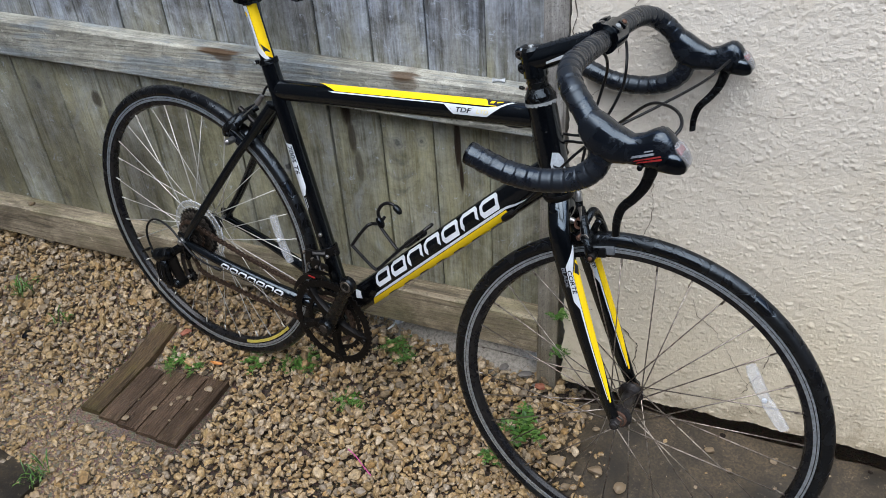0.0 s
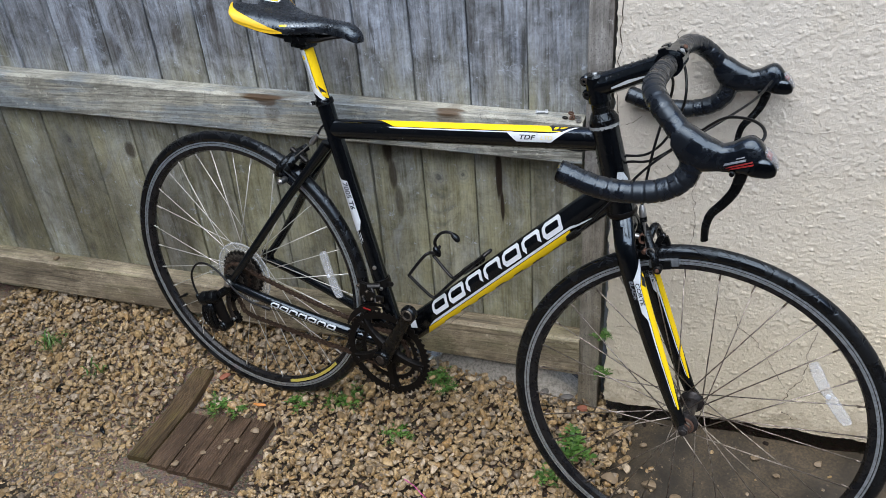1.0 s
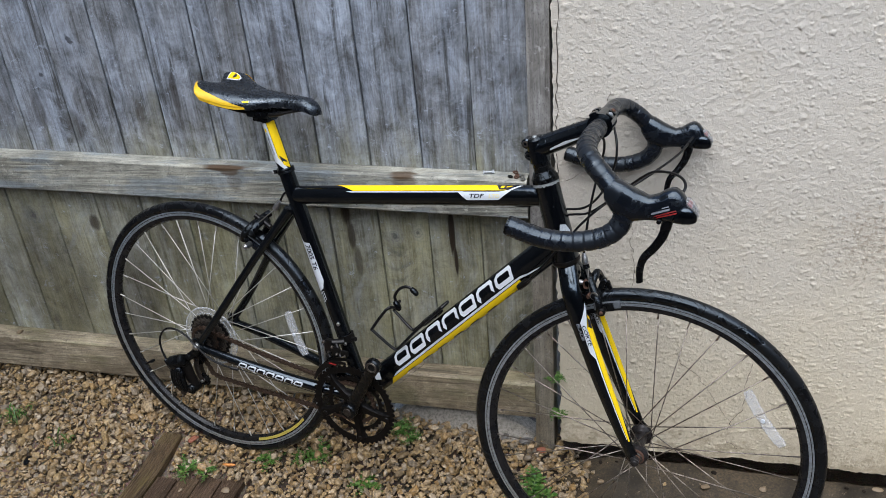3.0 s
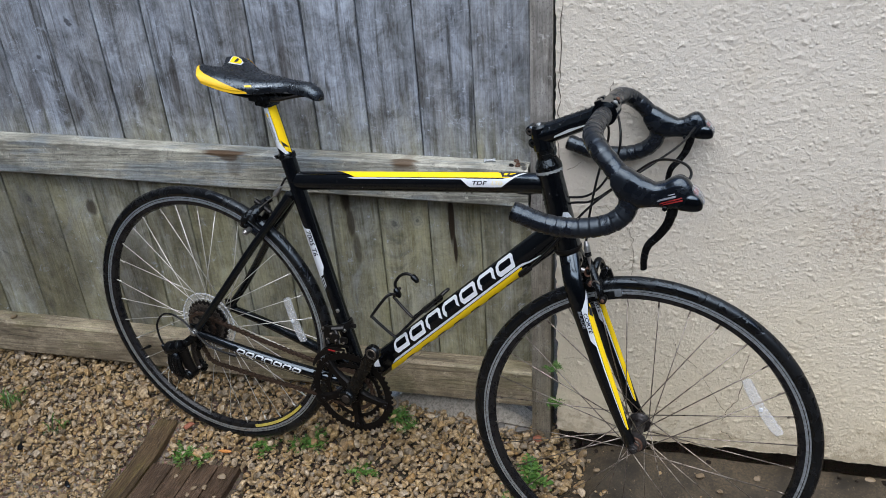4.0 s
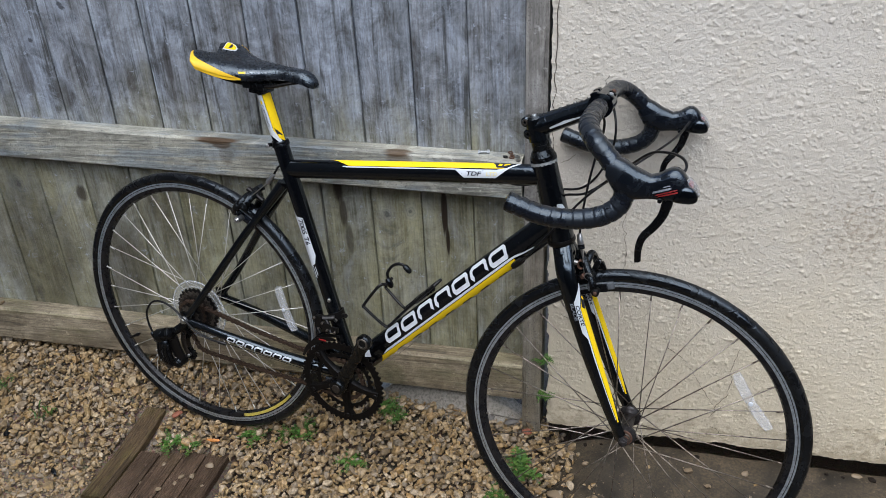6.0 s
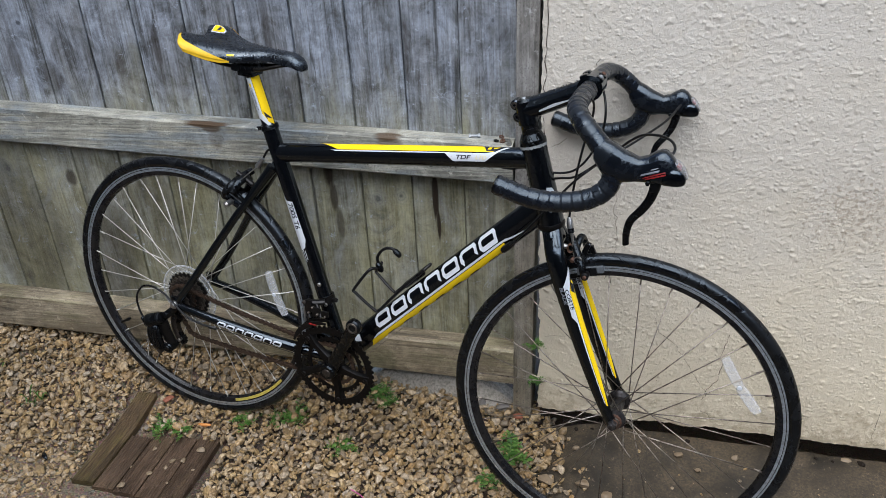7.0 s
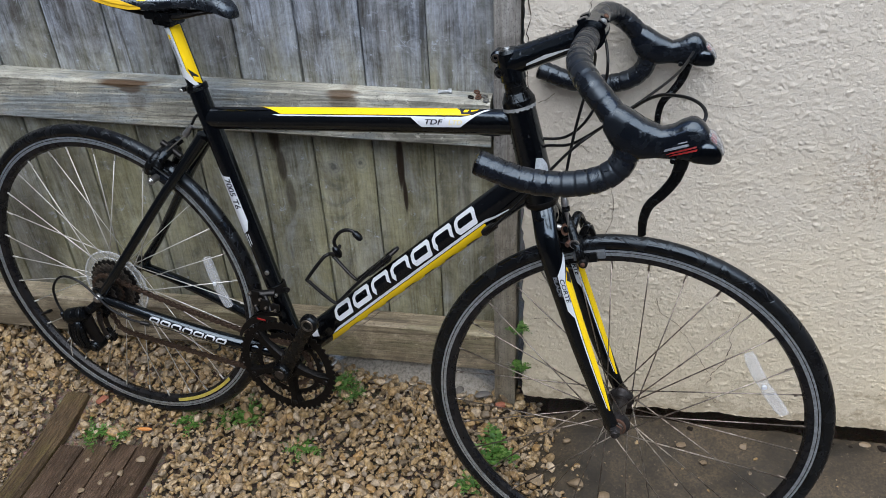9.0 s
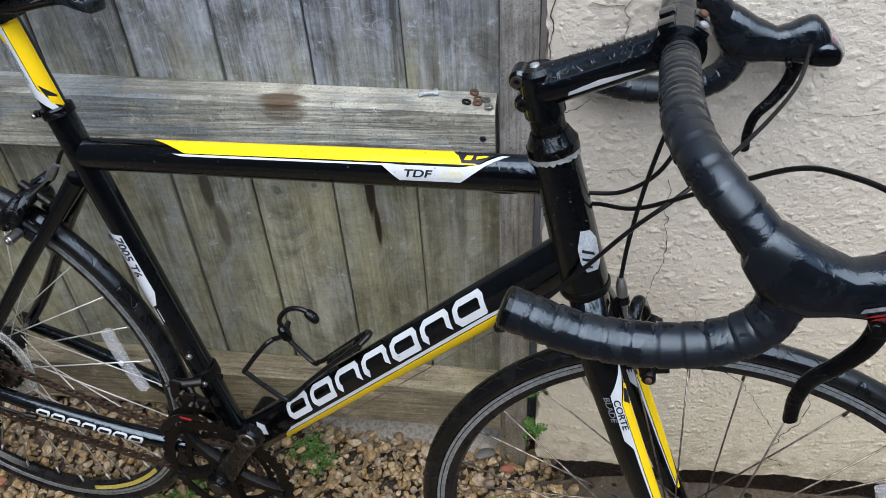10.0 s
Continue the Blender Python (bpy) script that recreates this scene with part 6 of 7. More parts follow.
part("handlebar", turned(rod(bmesh.new(), (0.889, -0.07, 0.630), (0.889, 0.07, 0.630), 0.0142, 20), BAR), PLASTIC, bike)
for s in (-1, 1):
    line = spline([(0.889, s * 0.028, 0.630), (0.889, s * 0.105, 0.630), (0.894, s * 0.165, 0.628), (0.911, s * 0.203, 0.618), (0.938, s * 0.219, 0.597), (0.958, s * 0.222, 0.572), (0.966, s * 0.223, 0.548),
                   (0.956, s * 0.224, 0.525), (0.931, s * 0.225, 0.508), (0.891, s * 0.226, 0.498), (0.846, s * 0.227, 0.498), (0.796, s * 0.228, 0.510)], 14)
    far, done, radii = 0.0, [0.0], []
    for a, b in zip(line, line[1:]):
        far += (b - a).length
        done.append(far)
    fine = []
    count = int(far / 0.0021)
    k = 0
    for i in range(count + 1):
        want = far * i / count
        while k < len(done) - 2 and done[k + 1] < want:
            k += 1
        fine.append(line[k].lerp(line[k + 1], (want - done[k]) / max(1e-9, done[k + 1] - done[k])))
        lap = (want / (0.0100 if want < 0.12 else 0.0175)) % 1.0
        radii.append((0.0150 if want < 0.10 else 0.0154) + 0.0008 * lap - (0.0007 if lap < 0.12 else 0.0))
    tape = part("bar_tape", turned(sweep(bmesh.new(), fine, radii, 20), BAR), TAPE, bike, "black wound handlebar tape", 60)
    bm = bmesh.new()
    sweep(bm, [(0.797, s * 0.228, 0.5098), (0.7925, s * 0.228, 0.5109), (0.7905, s * 0.228, 0.5114)], [0.0156, 0.0152, 0.0110], 20)
    part("bar_plug", turned(bm, BAR), PLASTIC, tape)
    y = s * 0.2222
    bm = loft(y, s, [(0.936, 0.600, 0.572, 0.0140), (0.948, 0.606, 0.556, 0.0172), (0.962, 0.601, 0.546, 0.0188), (0.980, 0.592, 0.5445, 0.0182), (1.000, 0.5850, 0.5490, 0.0160), (1.012, 0.5895, 0.5500, 0.0160),
                     (1.021, 0.5965, 0.5500, 0.0168), (1.029, 0.6010, 0.5500, 0.0172), (1.036, 0.6012, 0.5505, 0.0170), (1.043, 0.5975, 0.5510, 0.0164), (1.049, 0.5915, 0.5520, 0.0152), (1.054, 0.5850, 0.5530, 0.0136), (1.058, 0.5790, 0.5550, 0.0112)])
    lever = part("brake_lever", turned(bm, BAR), HOOD, bike, "black rubber brake hood with shift lever", 60)
    bm = bmesh.new()
    sweep(bm, spline([(1.030, y, 0.558), (1.028, y, 0.540), (1.024, y, 0.523), (1.014, y - s * 0.002, 0.504), (1.002, y - s * 0.004, 0.486), (0.9985, y - s * 0.006, 0.466), (1.000, y - s * 0.007, 0.448), (1.001, y - s * 0.007, 0.444)], 5),
          [0.0080] * 6 + [0.0074 - 0.00010 * k for k in range(24)] + [0.0051, 0.0051, 0.0051, 0.0050, 0.0043, 0.0026], 14, True, 0.85)
    part("lever_blade", turned(bm, BAR), PLASTIC, lever, "black curved brake lever blade", 60)
    bm = loft(y, s, [(1.036, 0.566, 0.5530, 0.0150), (1.040, 0.575, 0.5515, 0.0184), (1.050, 0.580, 0.5515, 0.0187), (1.058, 0.579, 0.5520, 0.0180), (1.064, 0.575, 0.5535, 0.0164), (1.068, 0.570, 0.5560, 0.0138), (1.0695, 0.566, 0.5585, 0.0100)], 0.50)
    part("lever_head", turned(bm, BAR), BLACK, lever, "glossy black lever head", 50)
    bm = bmesh.new()
    disc(bm, (1.018, y, 0.553), 0.0034, -0.0195, 0.0195, 12)
    part("pivot", turned(bm, BAR), PLASTIC, lever)
    bm = loft(y, s, [(1.050, 0.5890, 0.5780, 0.0100), (1.055, 0.5880, 0.5760, 0.0132), (1.060, 0.5845, 0.5720, 0.0142), (1.065, 0.5790, 0.5680, 0.0130), (1.069, 0.5735, 0.5650, 0.0112), (1.0712, 0.5690, 0.5630, 0.0080)], 0.6)
    part("gear_window", turned(bm, BAR), WINDOW, lever, "clear gear window with a red pointer strip", 50)
    bm = loft(y, s, [(1.050, 0.5850, 0.5800, 0.0092), (1.056, 0.5838, 0.5780, 0.0112), (1.0605, 0.5800, 0.5740, 0.0112)], 0.6)
    part("pointer_strip", turned(bm, BAR), DARK_RED, lever, "red strip under the window")
    p = on_tube((0.995, y, 0.566), (1.066, y, 0.564), 0.0260, 0.0186, 0.0012, s)
    part("print", turned(wrapped(outline([(0.018, -0.0062), (0.046, 0.0036), (0.046, 0.0056), (0.021, -0.0036)], [(0.014, -0.0052), (0.045, 0.0066), (0.044, 0.0080), (0.018, -0.0022)]), p), BAR), DARK_RED, lever, "two slanted red stripes")
    part("print", turned(wrapped(outline([(0.011, -0.0026), (0.036, 0.0066), (0.036, 0.0092), (0.012, 0.0004)], [(0.024, 0.0066), (0.034, 0.0102), (0.0335, 0.0114), (0.0245, 0.0080)]), p), BAR), GREY_PRINT, lever, "grey print")


# ---- brakes ----
def caliper(name, m, label):
    """A dual pivot brake round a tyre whose rim lies at the origin of m: x ahead, z out along the wheel's radius."""
    bm = bmesh.new()
    sweep(bm, spline([(0.012, 0.030, 0.028), (0.014, 0.020, 0.046), (0.014, 0.0, 0.055), (0.012, -0.022, 0.046), (0.010, -0.032, 0.022), (0.008, -0.030, 0.004)], 6), 0.0068, 12, True, 1.35)
    arm = part(name, turned(bm, m), PLASTIC, bike, label)
    bm = bmesh.new()
    sweep(bm, spline([(0.024, 0.030, 0.004), (0.024, 0.034, 0.024), (0.022, 0.020, 0.044), (0.022, -0.010, 0.050), (0.018, -0.032, 0.060)], 6), 0.0062, 12, True, 1.35)
    part("brake_arm", turned(bm, m), PLASTIC, arm)
    for s in (-1, 1):
        bm = bmesh.new()
        box(bm, (-0.018, min(s * 0.0135, s * 0.021), -0.007), (0.030, max(s * 0.0135, s * 0.021), 0.006), 0.002)
        part("brake_pad", turned(bm, m), HOOD, arm, "grey rubber brake block")
        bm = bmesh.new()
        disc(bm, (0.008, 0, 0.0), 0.0068, *sorted((s * 0.021, s * 0.0425)), 14)
        disc(bm, (0.008, 0, 0.0), 0.0042, *sorted((s * 0.042, s * 0.0455)), 12)
        part("pad_bolt", turned(bm, m), ALLOY, arm, "silver pad bolt")
    bm = bmesh.new()
    rod(bm, (-0.010, 0, 0.055), (0.034, 0, 0.055), 0.0058, 12)
    rod(bm, (0.020, -0.022, 0.040), (0.034, -0.022, 0.040), 0.006, 12)
    part("pivot_bolt", turned(bm, m), GREASE, arm)
    return arm


def build_front_brake():
    """A dual pivot caliper with a coil spring and long blocks."""
    def add(name, bm, mat, parent, label=""):
        return part(name, turned(bm, STEER), mat, parent, label, 50)
    bm = sweep(bmesh.new(), spline([(0.884, 0.010, 0.345), (0.896, -0.010, 0.340), (0.909, -0.026, 0.322), (0.919, -0.034, 0.306), (0.924, -0.034, 0.290)], 6), 0.0058, 14, True, 1.2)
    arm = add("front_brake", bm, PLASTIC, bike, "dirty black front brake caliper")
    add("brake_arm", sweep(bmesh.new(), spline([(0.900, -0.016, 0.328), (0.904, 0.010, 0.346), (0.910, 0.028, 0.330), (0.919, 0.034, 0.306), (0.924, 0.034, 0.290)], 6), 0.0058, 14, True, 1.2), PLASTIC, arm)
    bm = bmesh.new()
    box(bm, (-0.0055, -0.006, -0.016), (0.0050, 0.006, 0.012), 0.003, Matrix.Translation((0.9195, -0.010, 0.334)) @ Matrix.Rotation(radians(16), 4, "Y"))
    add("cable_arm", bm, PLASTIC, arm)
    bm = bmesh.new()
    box(bm, (-0.004, -0.004, -0.012), (0.004, 0.004, 0.010), 0.0025, Matrix.Translation((0.9310, -0.004, 0.330)) @ Matrix.Rotation(radians(-28), 4, "Y"))
    add("cable_arm", bm, PLASTIC, arm)
    bm = bmesh.new()
    box(bm, (-0.0018, -0.0008, -0.009), (0.0018, 0.0008, 0.009), 0.0003, Matrix.Translation((0.9225, -0.0148, 0.337)) @ Matrix.Rotation(radians(16), 4, "Y"))
    add("print", bm, GREY_PRINT, arm)
    coil = [(0.8915 + 0.0062 * math.cos(q), -0.018 + 0.0013 * q / 6.283 * 2, 0.330 + 0.0085 * math.sin(q)) for q in (0.35 * k for k in range(66))]
    add("spring", sweep(bmesh.new(), coil, 0.0012, 6), RUST, arm, "rusty coil spring")
    add("pivot_nut", sweep(bmesh.new(), [(0.872, -0.012, 0.331), (0.882, -0.013, 0.3315), (0.885, -0.013, 0.3315)], [0.0050, 0.0050, 0.0035], 12), ALLOY, arm, "silver nut")
    add("cable_clamp", sweep(bmesh.new(), [(0.898, -0.030, 0.312), (0.902, -0.022, 0.314), (0.908, -0.014, 0.317)], [0.004, 0.0055, 0.0055], 12), RUST, arm)
    add("pivot_bolt", sweep(bmesh.new(), [(0.909, -0.034, 0.316), (0.911, -0.026, 0.317), (0.914, -0.014, 0.319)], [0.0058, 0.0072, 0.0072], 16), PLASTIC, arm)
    add("washer", sweep(bmesh.new(), [(0.9095, -0.0325, 0.3165), (0.9100, -0.0300, 0.3168)], 0.0080, 18), ALLOY, arm)
    for s in (-1, 1):
        m = Matrix.Translation((0.932, s * 0.0178, 0.2955)) @ Matrix.Rotation(radians(-17), 4, "Y")
        bm = bmesh.new()
        box(bm, (-0.024, -0.0045, -0.0065), (0.026, 0.0045, 0.0065), 0.0025, m)
        add("brake_pad", bm, PAD_GREY, arm, "grey rubber brake block")
        bm = bmesh.new()
        box(bm, (-0.014, -0.004 + s * 0.006, -0.0085), (0.014, 0.004 + s * 0.006, 0.0060), 0.002, m)
        add("pad_holder", bm, PLASTIC, arm)
        add("pad_bolt", disc(bmesh.new(), (0.927, 0, 0.291), 0.0072, *sorted((s * 0.026, s * 0.043)), 16), GREASE, arm)
        add("pad_bolt", disc(bmesh.new(), (0.927, 0, 0.291), 0.0036, *sorted((s * 0.042, s * 0.0455)), 12), RUST, arm)
    return arm


front_brake = build_front_brake()
rear_brake = caliper("rear_brake", Matrix.Translation((0.152, 0.0, 0.268)) @ Matrix.Rotation(radians(29), 4, "Y") @ Matrix.Rotation(radians(180), 4, "Z"), "dirty black rear brake caliper")
bm = bmesh.new()
sweep(bm, [(0.8805, -0.012, 0.390), (0.882, -0.0125, 0.384), (0.8835, -0.013, 0.379), (0.886, -0.014, 0.370)], [0.0034, 0.0050, 0.0060, 0.0060], 14)
adjuster = part("barrel_adjuster", turned(bm, STEER), ALLOY, front_brake, "silver barrel adjuster")
part("collar", turned(sweep(bmesh.new(), [(0.886, -0.014, 0.370), (0.8885, -0.0148, 0.362)], 0.0062, 14), STEER), PLASTIC, adjuster)
part("wire", turned(sweep(bmesh.new(), [(0.8885, -0.0148, 0.362), (0.894, -0.017, 0.344), (0.900, -0.022, 0.318)], [0.0036, 0.0018, 0.0014], 10), STEER), ALLOY, adjuster)
bm = bmesh.new()
sweep(bm, [(0.224, -0.010, 0.381), (0.216, -0.012, 0.369), (0.211, -0.013, 0.362)], [0.004, 0.0058, 0.0058], 12)
rod(bm, (0.211, -0.013, 0.362), (0.166, -0.016, 0.322), 0.0012, 8)
part("barrel_adjuster", bm, ALLOY, rear_brake, "silver barrel adjuster")
# ---- cables ----


def cable(points, r=0.0022, steer=True, name="brake_cable"):
    bm = sweep(bmesh.new(), spline(points, 8), r, 10)
    return part(name, turned(bm, STEER) if steer else bm, CABLE, bike)


cable([(1.042, -0.212, 0.585), (1.050, -0.195, 0.600), (1.040, -0.170, 0.606), (1.016, -0.138, 0.601), (0.985, -0.10, 0.582), (0.938, -0.052, 0.527), (0.884, -0.004, 0.467), (0.846, 0.026, 0.446), (0.815, 0.034, 0.436)], name="shift_cable")
cable([(1.030, 0.198, 0.568), (1.012, 0.12, 0.554), (0.970, 0.04, 0.531), (0.918, -0.02, 0.499), (0.879, -0.032, 0.459), (0.836, -0.034, 0.397), (0.800, -0.033, 0.345), (0.780, -0.030, 0.318)], name="shift_cable")
cable([(0.890, -0.050, 0.622), (0.900, -0.040, 0.614), (0.900, -0.020, 0.590), (0.895, -0.010, 0.562), (0.886, -0.010, 0.499), (0.881, -0.011, 0.432), (0.881, -0.012, 0.385)])
cable([(0.890, 0.052, 0.622), (0.903, 0.042, 0.614), (0.914, 0.026, 0.585), (0.914, 0.022, 0.550), (0.898, 0.016, 0.500), (0.868, 0.030, 0.462), (0.828, 0.033, 0.452), (0.800, 0.024, 0.457), (0.778, 0.010, 0.4600)])
cable([(0.780, 0.010, 0.4600), (0.762, 0.0, 0.4580), (0.742, -0.003, 0.4580), (0.726, -0.003, 0.4640)], 0.0024, False)
cable([(0.270, 0.0, 0.385), (0.252, -0.004, 0.404), (0.238, -0.010, 0.402), (0.226, -0.010, 0.384)], 0.0024, False)
bm = bmesh.new()
sweep(bm, [(0.786, -0.028, 0.322), (0.776, -0.028, 0.312), (0.766, -0.027, 0.302)], [0.0048, 0.0062, 0.0052], 10)
box(bm, (-0.010, -0.008, -0.006), (0.010, 0.006, 0.006), 0.002, Matrix.Translation((0.774, -0.022, 0.310)) @ Matrix.Rotation(radians(-46), 4, "Y"))
part("cable_adjuster", bm, GREASE, bike)
bm = bmesh.new()
rod(bm, (0.768, -0.024, 0.300), (0.430, -0.016, -0.078), 0.0006, 6)
part("gear_wire", bm, TARNISH, bike)


def droplets(name, parent, spots):
    """Rain beads: small flattened balls, too many to count."""
    rng = np.random.default_rng(9)
    bm = bmesh.new()
    bmesh.ops.create_icosphere(bm, subdivisions=1, radius=1.0)
    v0 = np.array([q.co[:] for q in bm.verts])
    f0 = np.array([[q.index for q in f.verts] for f in bm.faces])
    bm.free()
    vs, fs = [], []
    for k, (p, r) in enumerate(spots):
        vs.append(v0 * r * rng.uniform(0.7, 1.3, 3) + np.array(p[:]))
        fs.append(f0 + k * len(v0))
    me = bpy.data.meshes.new(name)
    me.from_pydata(np.concatenate(vs).tolist(), [], np.concatenate(fs).tolist())
    me.materials.append(BEAD)
    me.polygons.foreach_set("use_smooth", [True] * len(me.polygons))
    ob = tagged(new(name, me), "clear rain beads", kind="stuff")
    ob.parent = parent
    return ob


BEAD = clear_plastic("rain_bead", (0.04, 0.042, 0.046), 0.35, 0.03, 0.0)
rng = random.Random(12)
for tube, (a, b), hh, bb_, count, lo, hi, steer in ((top_tube, TT, 0.0195, 0.016, 300, -0.010, 0.040, False), (down_tube, DT, 0.0270, 0.0180, 170, -0.002, 0.040, False), (seat_tube, (ST_TOP, BB), 0.0165, 0.0165, 90, -0.022, 0.022, False),
                                                    (head_tube, HT, 0.0240, 0.0240, 110, -0.03, 0.03, False), (stem, (Vector((0.79, 0, 0.579)), Vector((0.872, 0, 0.620))), 0.0172, 0.0172, 90, -0.006, 0.036, True)):
    place = on_tube(a, b, hh, bb_, 0.0)
    long = (b - a).length
    spots = []
    for _ in range(count):
        q = place(rng.uniform(0.0, long), rng.uniform(lo, hi))
        spots.append((STEER @ q if steer else q, 0.0004 + 0.0010 * rng.random() ** 2.5))
    droplets("rain_bead", tube, spots)
spots = []
for _ in range(260):
    spots.append((saddle_at(rng.uniform(0.05, 0.95), rng.uniform(-0.85, 0.7)), 0.0005 + 0.0012 * rng.random() ** 2))
droplets("rain_bead", saddle, spots)
place = on_tube(*TT, 0.0195, 0.016, 0.0006)
droplets("rain_bead", top_tube, [(place(rng.uniform(0.02, 0.5), -0.0275 + rng.gauss(0, 0.0015)), rng.uniform(0.0010, 0.0022)) for _ in range(34)])
place = on_tube((0.790, 0, 0.579), (0.872, 0, 0.620), 0.0172, 0.0172)
droplets("rain_bead", stem, [(STEER @ place(rng.uniform(-0.02, 0.09), rng.uniform(0.008, 0.034)), 0.0005 + 0.0011 * rng.random() ** 2) for _ in range(90)])



# ---- small things on the ground ----
def build_decking():
    panel = tagged(new("decking_panel"), "dark wet wooden decking panel half sunk in the gravel", "decking")
    turn = pose(0, 0, 0, 0, 2.0, -2.5)
    for k in range(5):
        bm = bmesh.new()
        x0 = -1.056 + k * 0.0568
        y0, y1 = (-0.466 - 0.004 * k, -0.165) if k == 0 else (-0.470 - 0.004 * k, (-0.300, -0.290, -0.280, -0.272)[k - 1])
        w = 0.0549 if k else 0.0560
        z = ground_height(-0.9, -0.35) + (0.014 if k == 0 else 0.010)
        n = 12
        rows = []
        for j in range(n + 1):
            y = y0 + (y1 - y0) * j / n
            wob = 0.0012 * noise.noise((k * 7.0, y * 14, 0))
            sag = 0.0015 * noise.noise((k * 5.0, y * 8, 3))
            zz = z + sag - 0.035 * (x0 + 0.9) + (0.018 * max(0.0, (y + 0.30) / 0.14) if k == 0 else 0.004 * (y + 0.35))
            line = [(x0 + wob, zz - 0.02), (x0 + wob, zz - 0.003), (x0 + 0.003 + wob, zz)]
            for g in range(1, 8):
                c = x0 + w * g / 8
                line += [(c - 0.0020, zz + 0.0003), (c - 0.0008, zz - 0.0006), (c + 0.0008, zz - 0.0006), (c + 0.0020, zz + 0.0003)]
            line += [(x0 + w - 0.003 - wob, zz), (x0 + w - wob, zz - 0.003), (x0 + w - wob, zz - 0.02)]
            rows.append([bm.verts.new((px, y, pz)) for px, pz in line])
        for a, b in zip(rows, rows[1:]):
            for i in range(len(a) - 1):
                bm.faces.new((a[i], a[i + 1], b[i + 1], b[i]))
        bm.faces.new(rows[0][::-1])
        bm.faces.new(rows[-1])
        bmesh.ops.recalc_face_normals(bm, faces=bm.faces)
        part("plank", bm, OLD_PLANK if k == 0 else DECK, panel, "longer mossy brown plank" if k == 0 else "")
    return panel


build_decking()


def leaf(bm, base, direction, length, width, lift, lobes, rng):
    """A curved leaf with a folded midrib and, where lobes > 0, a toothed outline."""
    d = Vector((math.cos(direction), math.sin(direction), 0))
    side = Vector((-d.y, d.x, 0))
    n = 8
    left, mid, right = [], [], []
    for k in range(n + 1):
        f = k / n
        w = width * (math.sin(math.pi * min(1.0, f * 0.92 + 0.06)) ** 0.8) * (1 - 0.35 * lobes * (k % 2))
        p = Vector(base) + d * (length * f) + Vector((0, 0, lift * math.sin(f * 2.2) * length))
        mid.append(bm.verts.new(p))
        left.append(bm.verts.new(p + side * w + Vector((0, 0, 0.25 * w))))
        right.append(bm.verts.new(p - side * w + Vector((0, 0, 0.25 * w))))
    for k in range(n):
        bm.faces.new((left[k], mid[k], mid[k + 1], left[k + 1]))
        bm.faces.new((mid[k], right[k], right[k + 1], mid[k + 1]))


def frond(bm, base, direction, length, size, lift, rng):
    """A stalk with small folded leaflets in pairs, smaller towards its tip."""
    d = Vector((math.cos(direction), math.sin(direction), 0))
    side = Vector((-d.y, d.x, 0))
    n = rng.randint(4, 6)
    bow = rng.uniform(-0.25, 0.25)

    def at(f):
        return Vector(base) + d * (length * f) + side * (bow * length * f * f) + Vector((0, 0, lift * math.sin(f * 2.4) * length))
    for k in range(n):
        f0, f1 = k / n, (k + 1) / n
        a, b = at(f0), at(f1)
        w = side * 0.0006
        bm.faces.new([bm.verts.new(q) for q in (a - w, a + w, b + w, b - w)])
        if k == 0:
            continue
        for s in ((-1, 1) if k < n - 1 else (-1, 0, 1)):
            out = (side * s + d * (0.55 if s else 1.0)).normalized()
            cross = Vector((-out.y, out.x, 0))
            lf = size * rng.uniform(0.7, 1.25) * (1.1 - 0.5 * f0)
            root = a if s else b
            tip = root + out * lf + Vector((0, 0, rng.uniform(-0.25, 0.45) * lf))
            half = root.lerp(tip, 0.55)
            wide = cross * (lf * rng.uniform(0.26, 0.40))
            up = Vector((0, 0, 0.12 * lf))
            v = [bm.verts.new(q) for q in (root, half + wide + up, tip, half - wide + up, root.lerp(tip, 0.5))]
            bm.faces.new((v[0], v[4], v[1]))
            bm.faces.new((v[4], v[2], v[1]))
            bm.faces.new((v[0], v[3], v[4]))
            bm.faces.new((v[4], v[3], v[2]))


def weed(x, y, z, leaves, length, width, lobes, lift, label, seed):
    rng = random.Random(seed)
    bm = bmesh.new()
    for k in range(int(leaves * (1.4 if lobes else 1))):
        a = 2 * math.pi * k / leaves + rng.uniform(-0.4, 0.4)
        r = rng.uniform(0, 0.015) if lobes else rng.uniform(0, 0.03)
        q = rng.uniform(0, 6.28)
        at = (x + r * math.cos(q), y + r * math.sin(q), z)
        if lobes:
            frond(bm, at, a, length * rng.uniform(0.35, 0.85), width * rng.uniform(0.9, 1.4), lift * rng.uniform(0.2, 1.2), rng)
        else:
            leaf(bm, at, a, length * rng.uniform(0.4, 0.85), width * rng.uniform(0.55, 0.95), lift * rng.uniform(0.4, 1.3), 0, rng)
    tagged(link("weed", bm, LEAF, smooth=60), label, "weed", "weeds in the gravel")


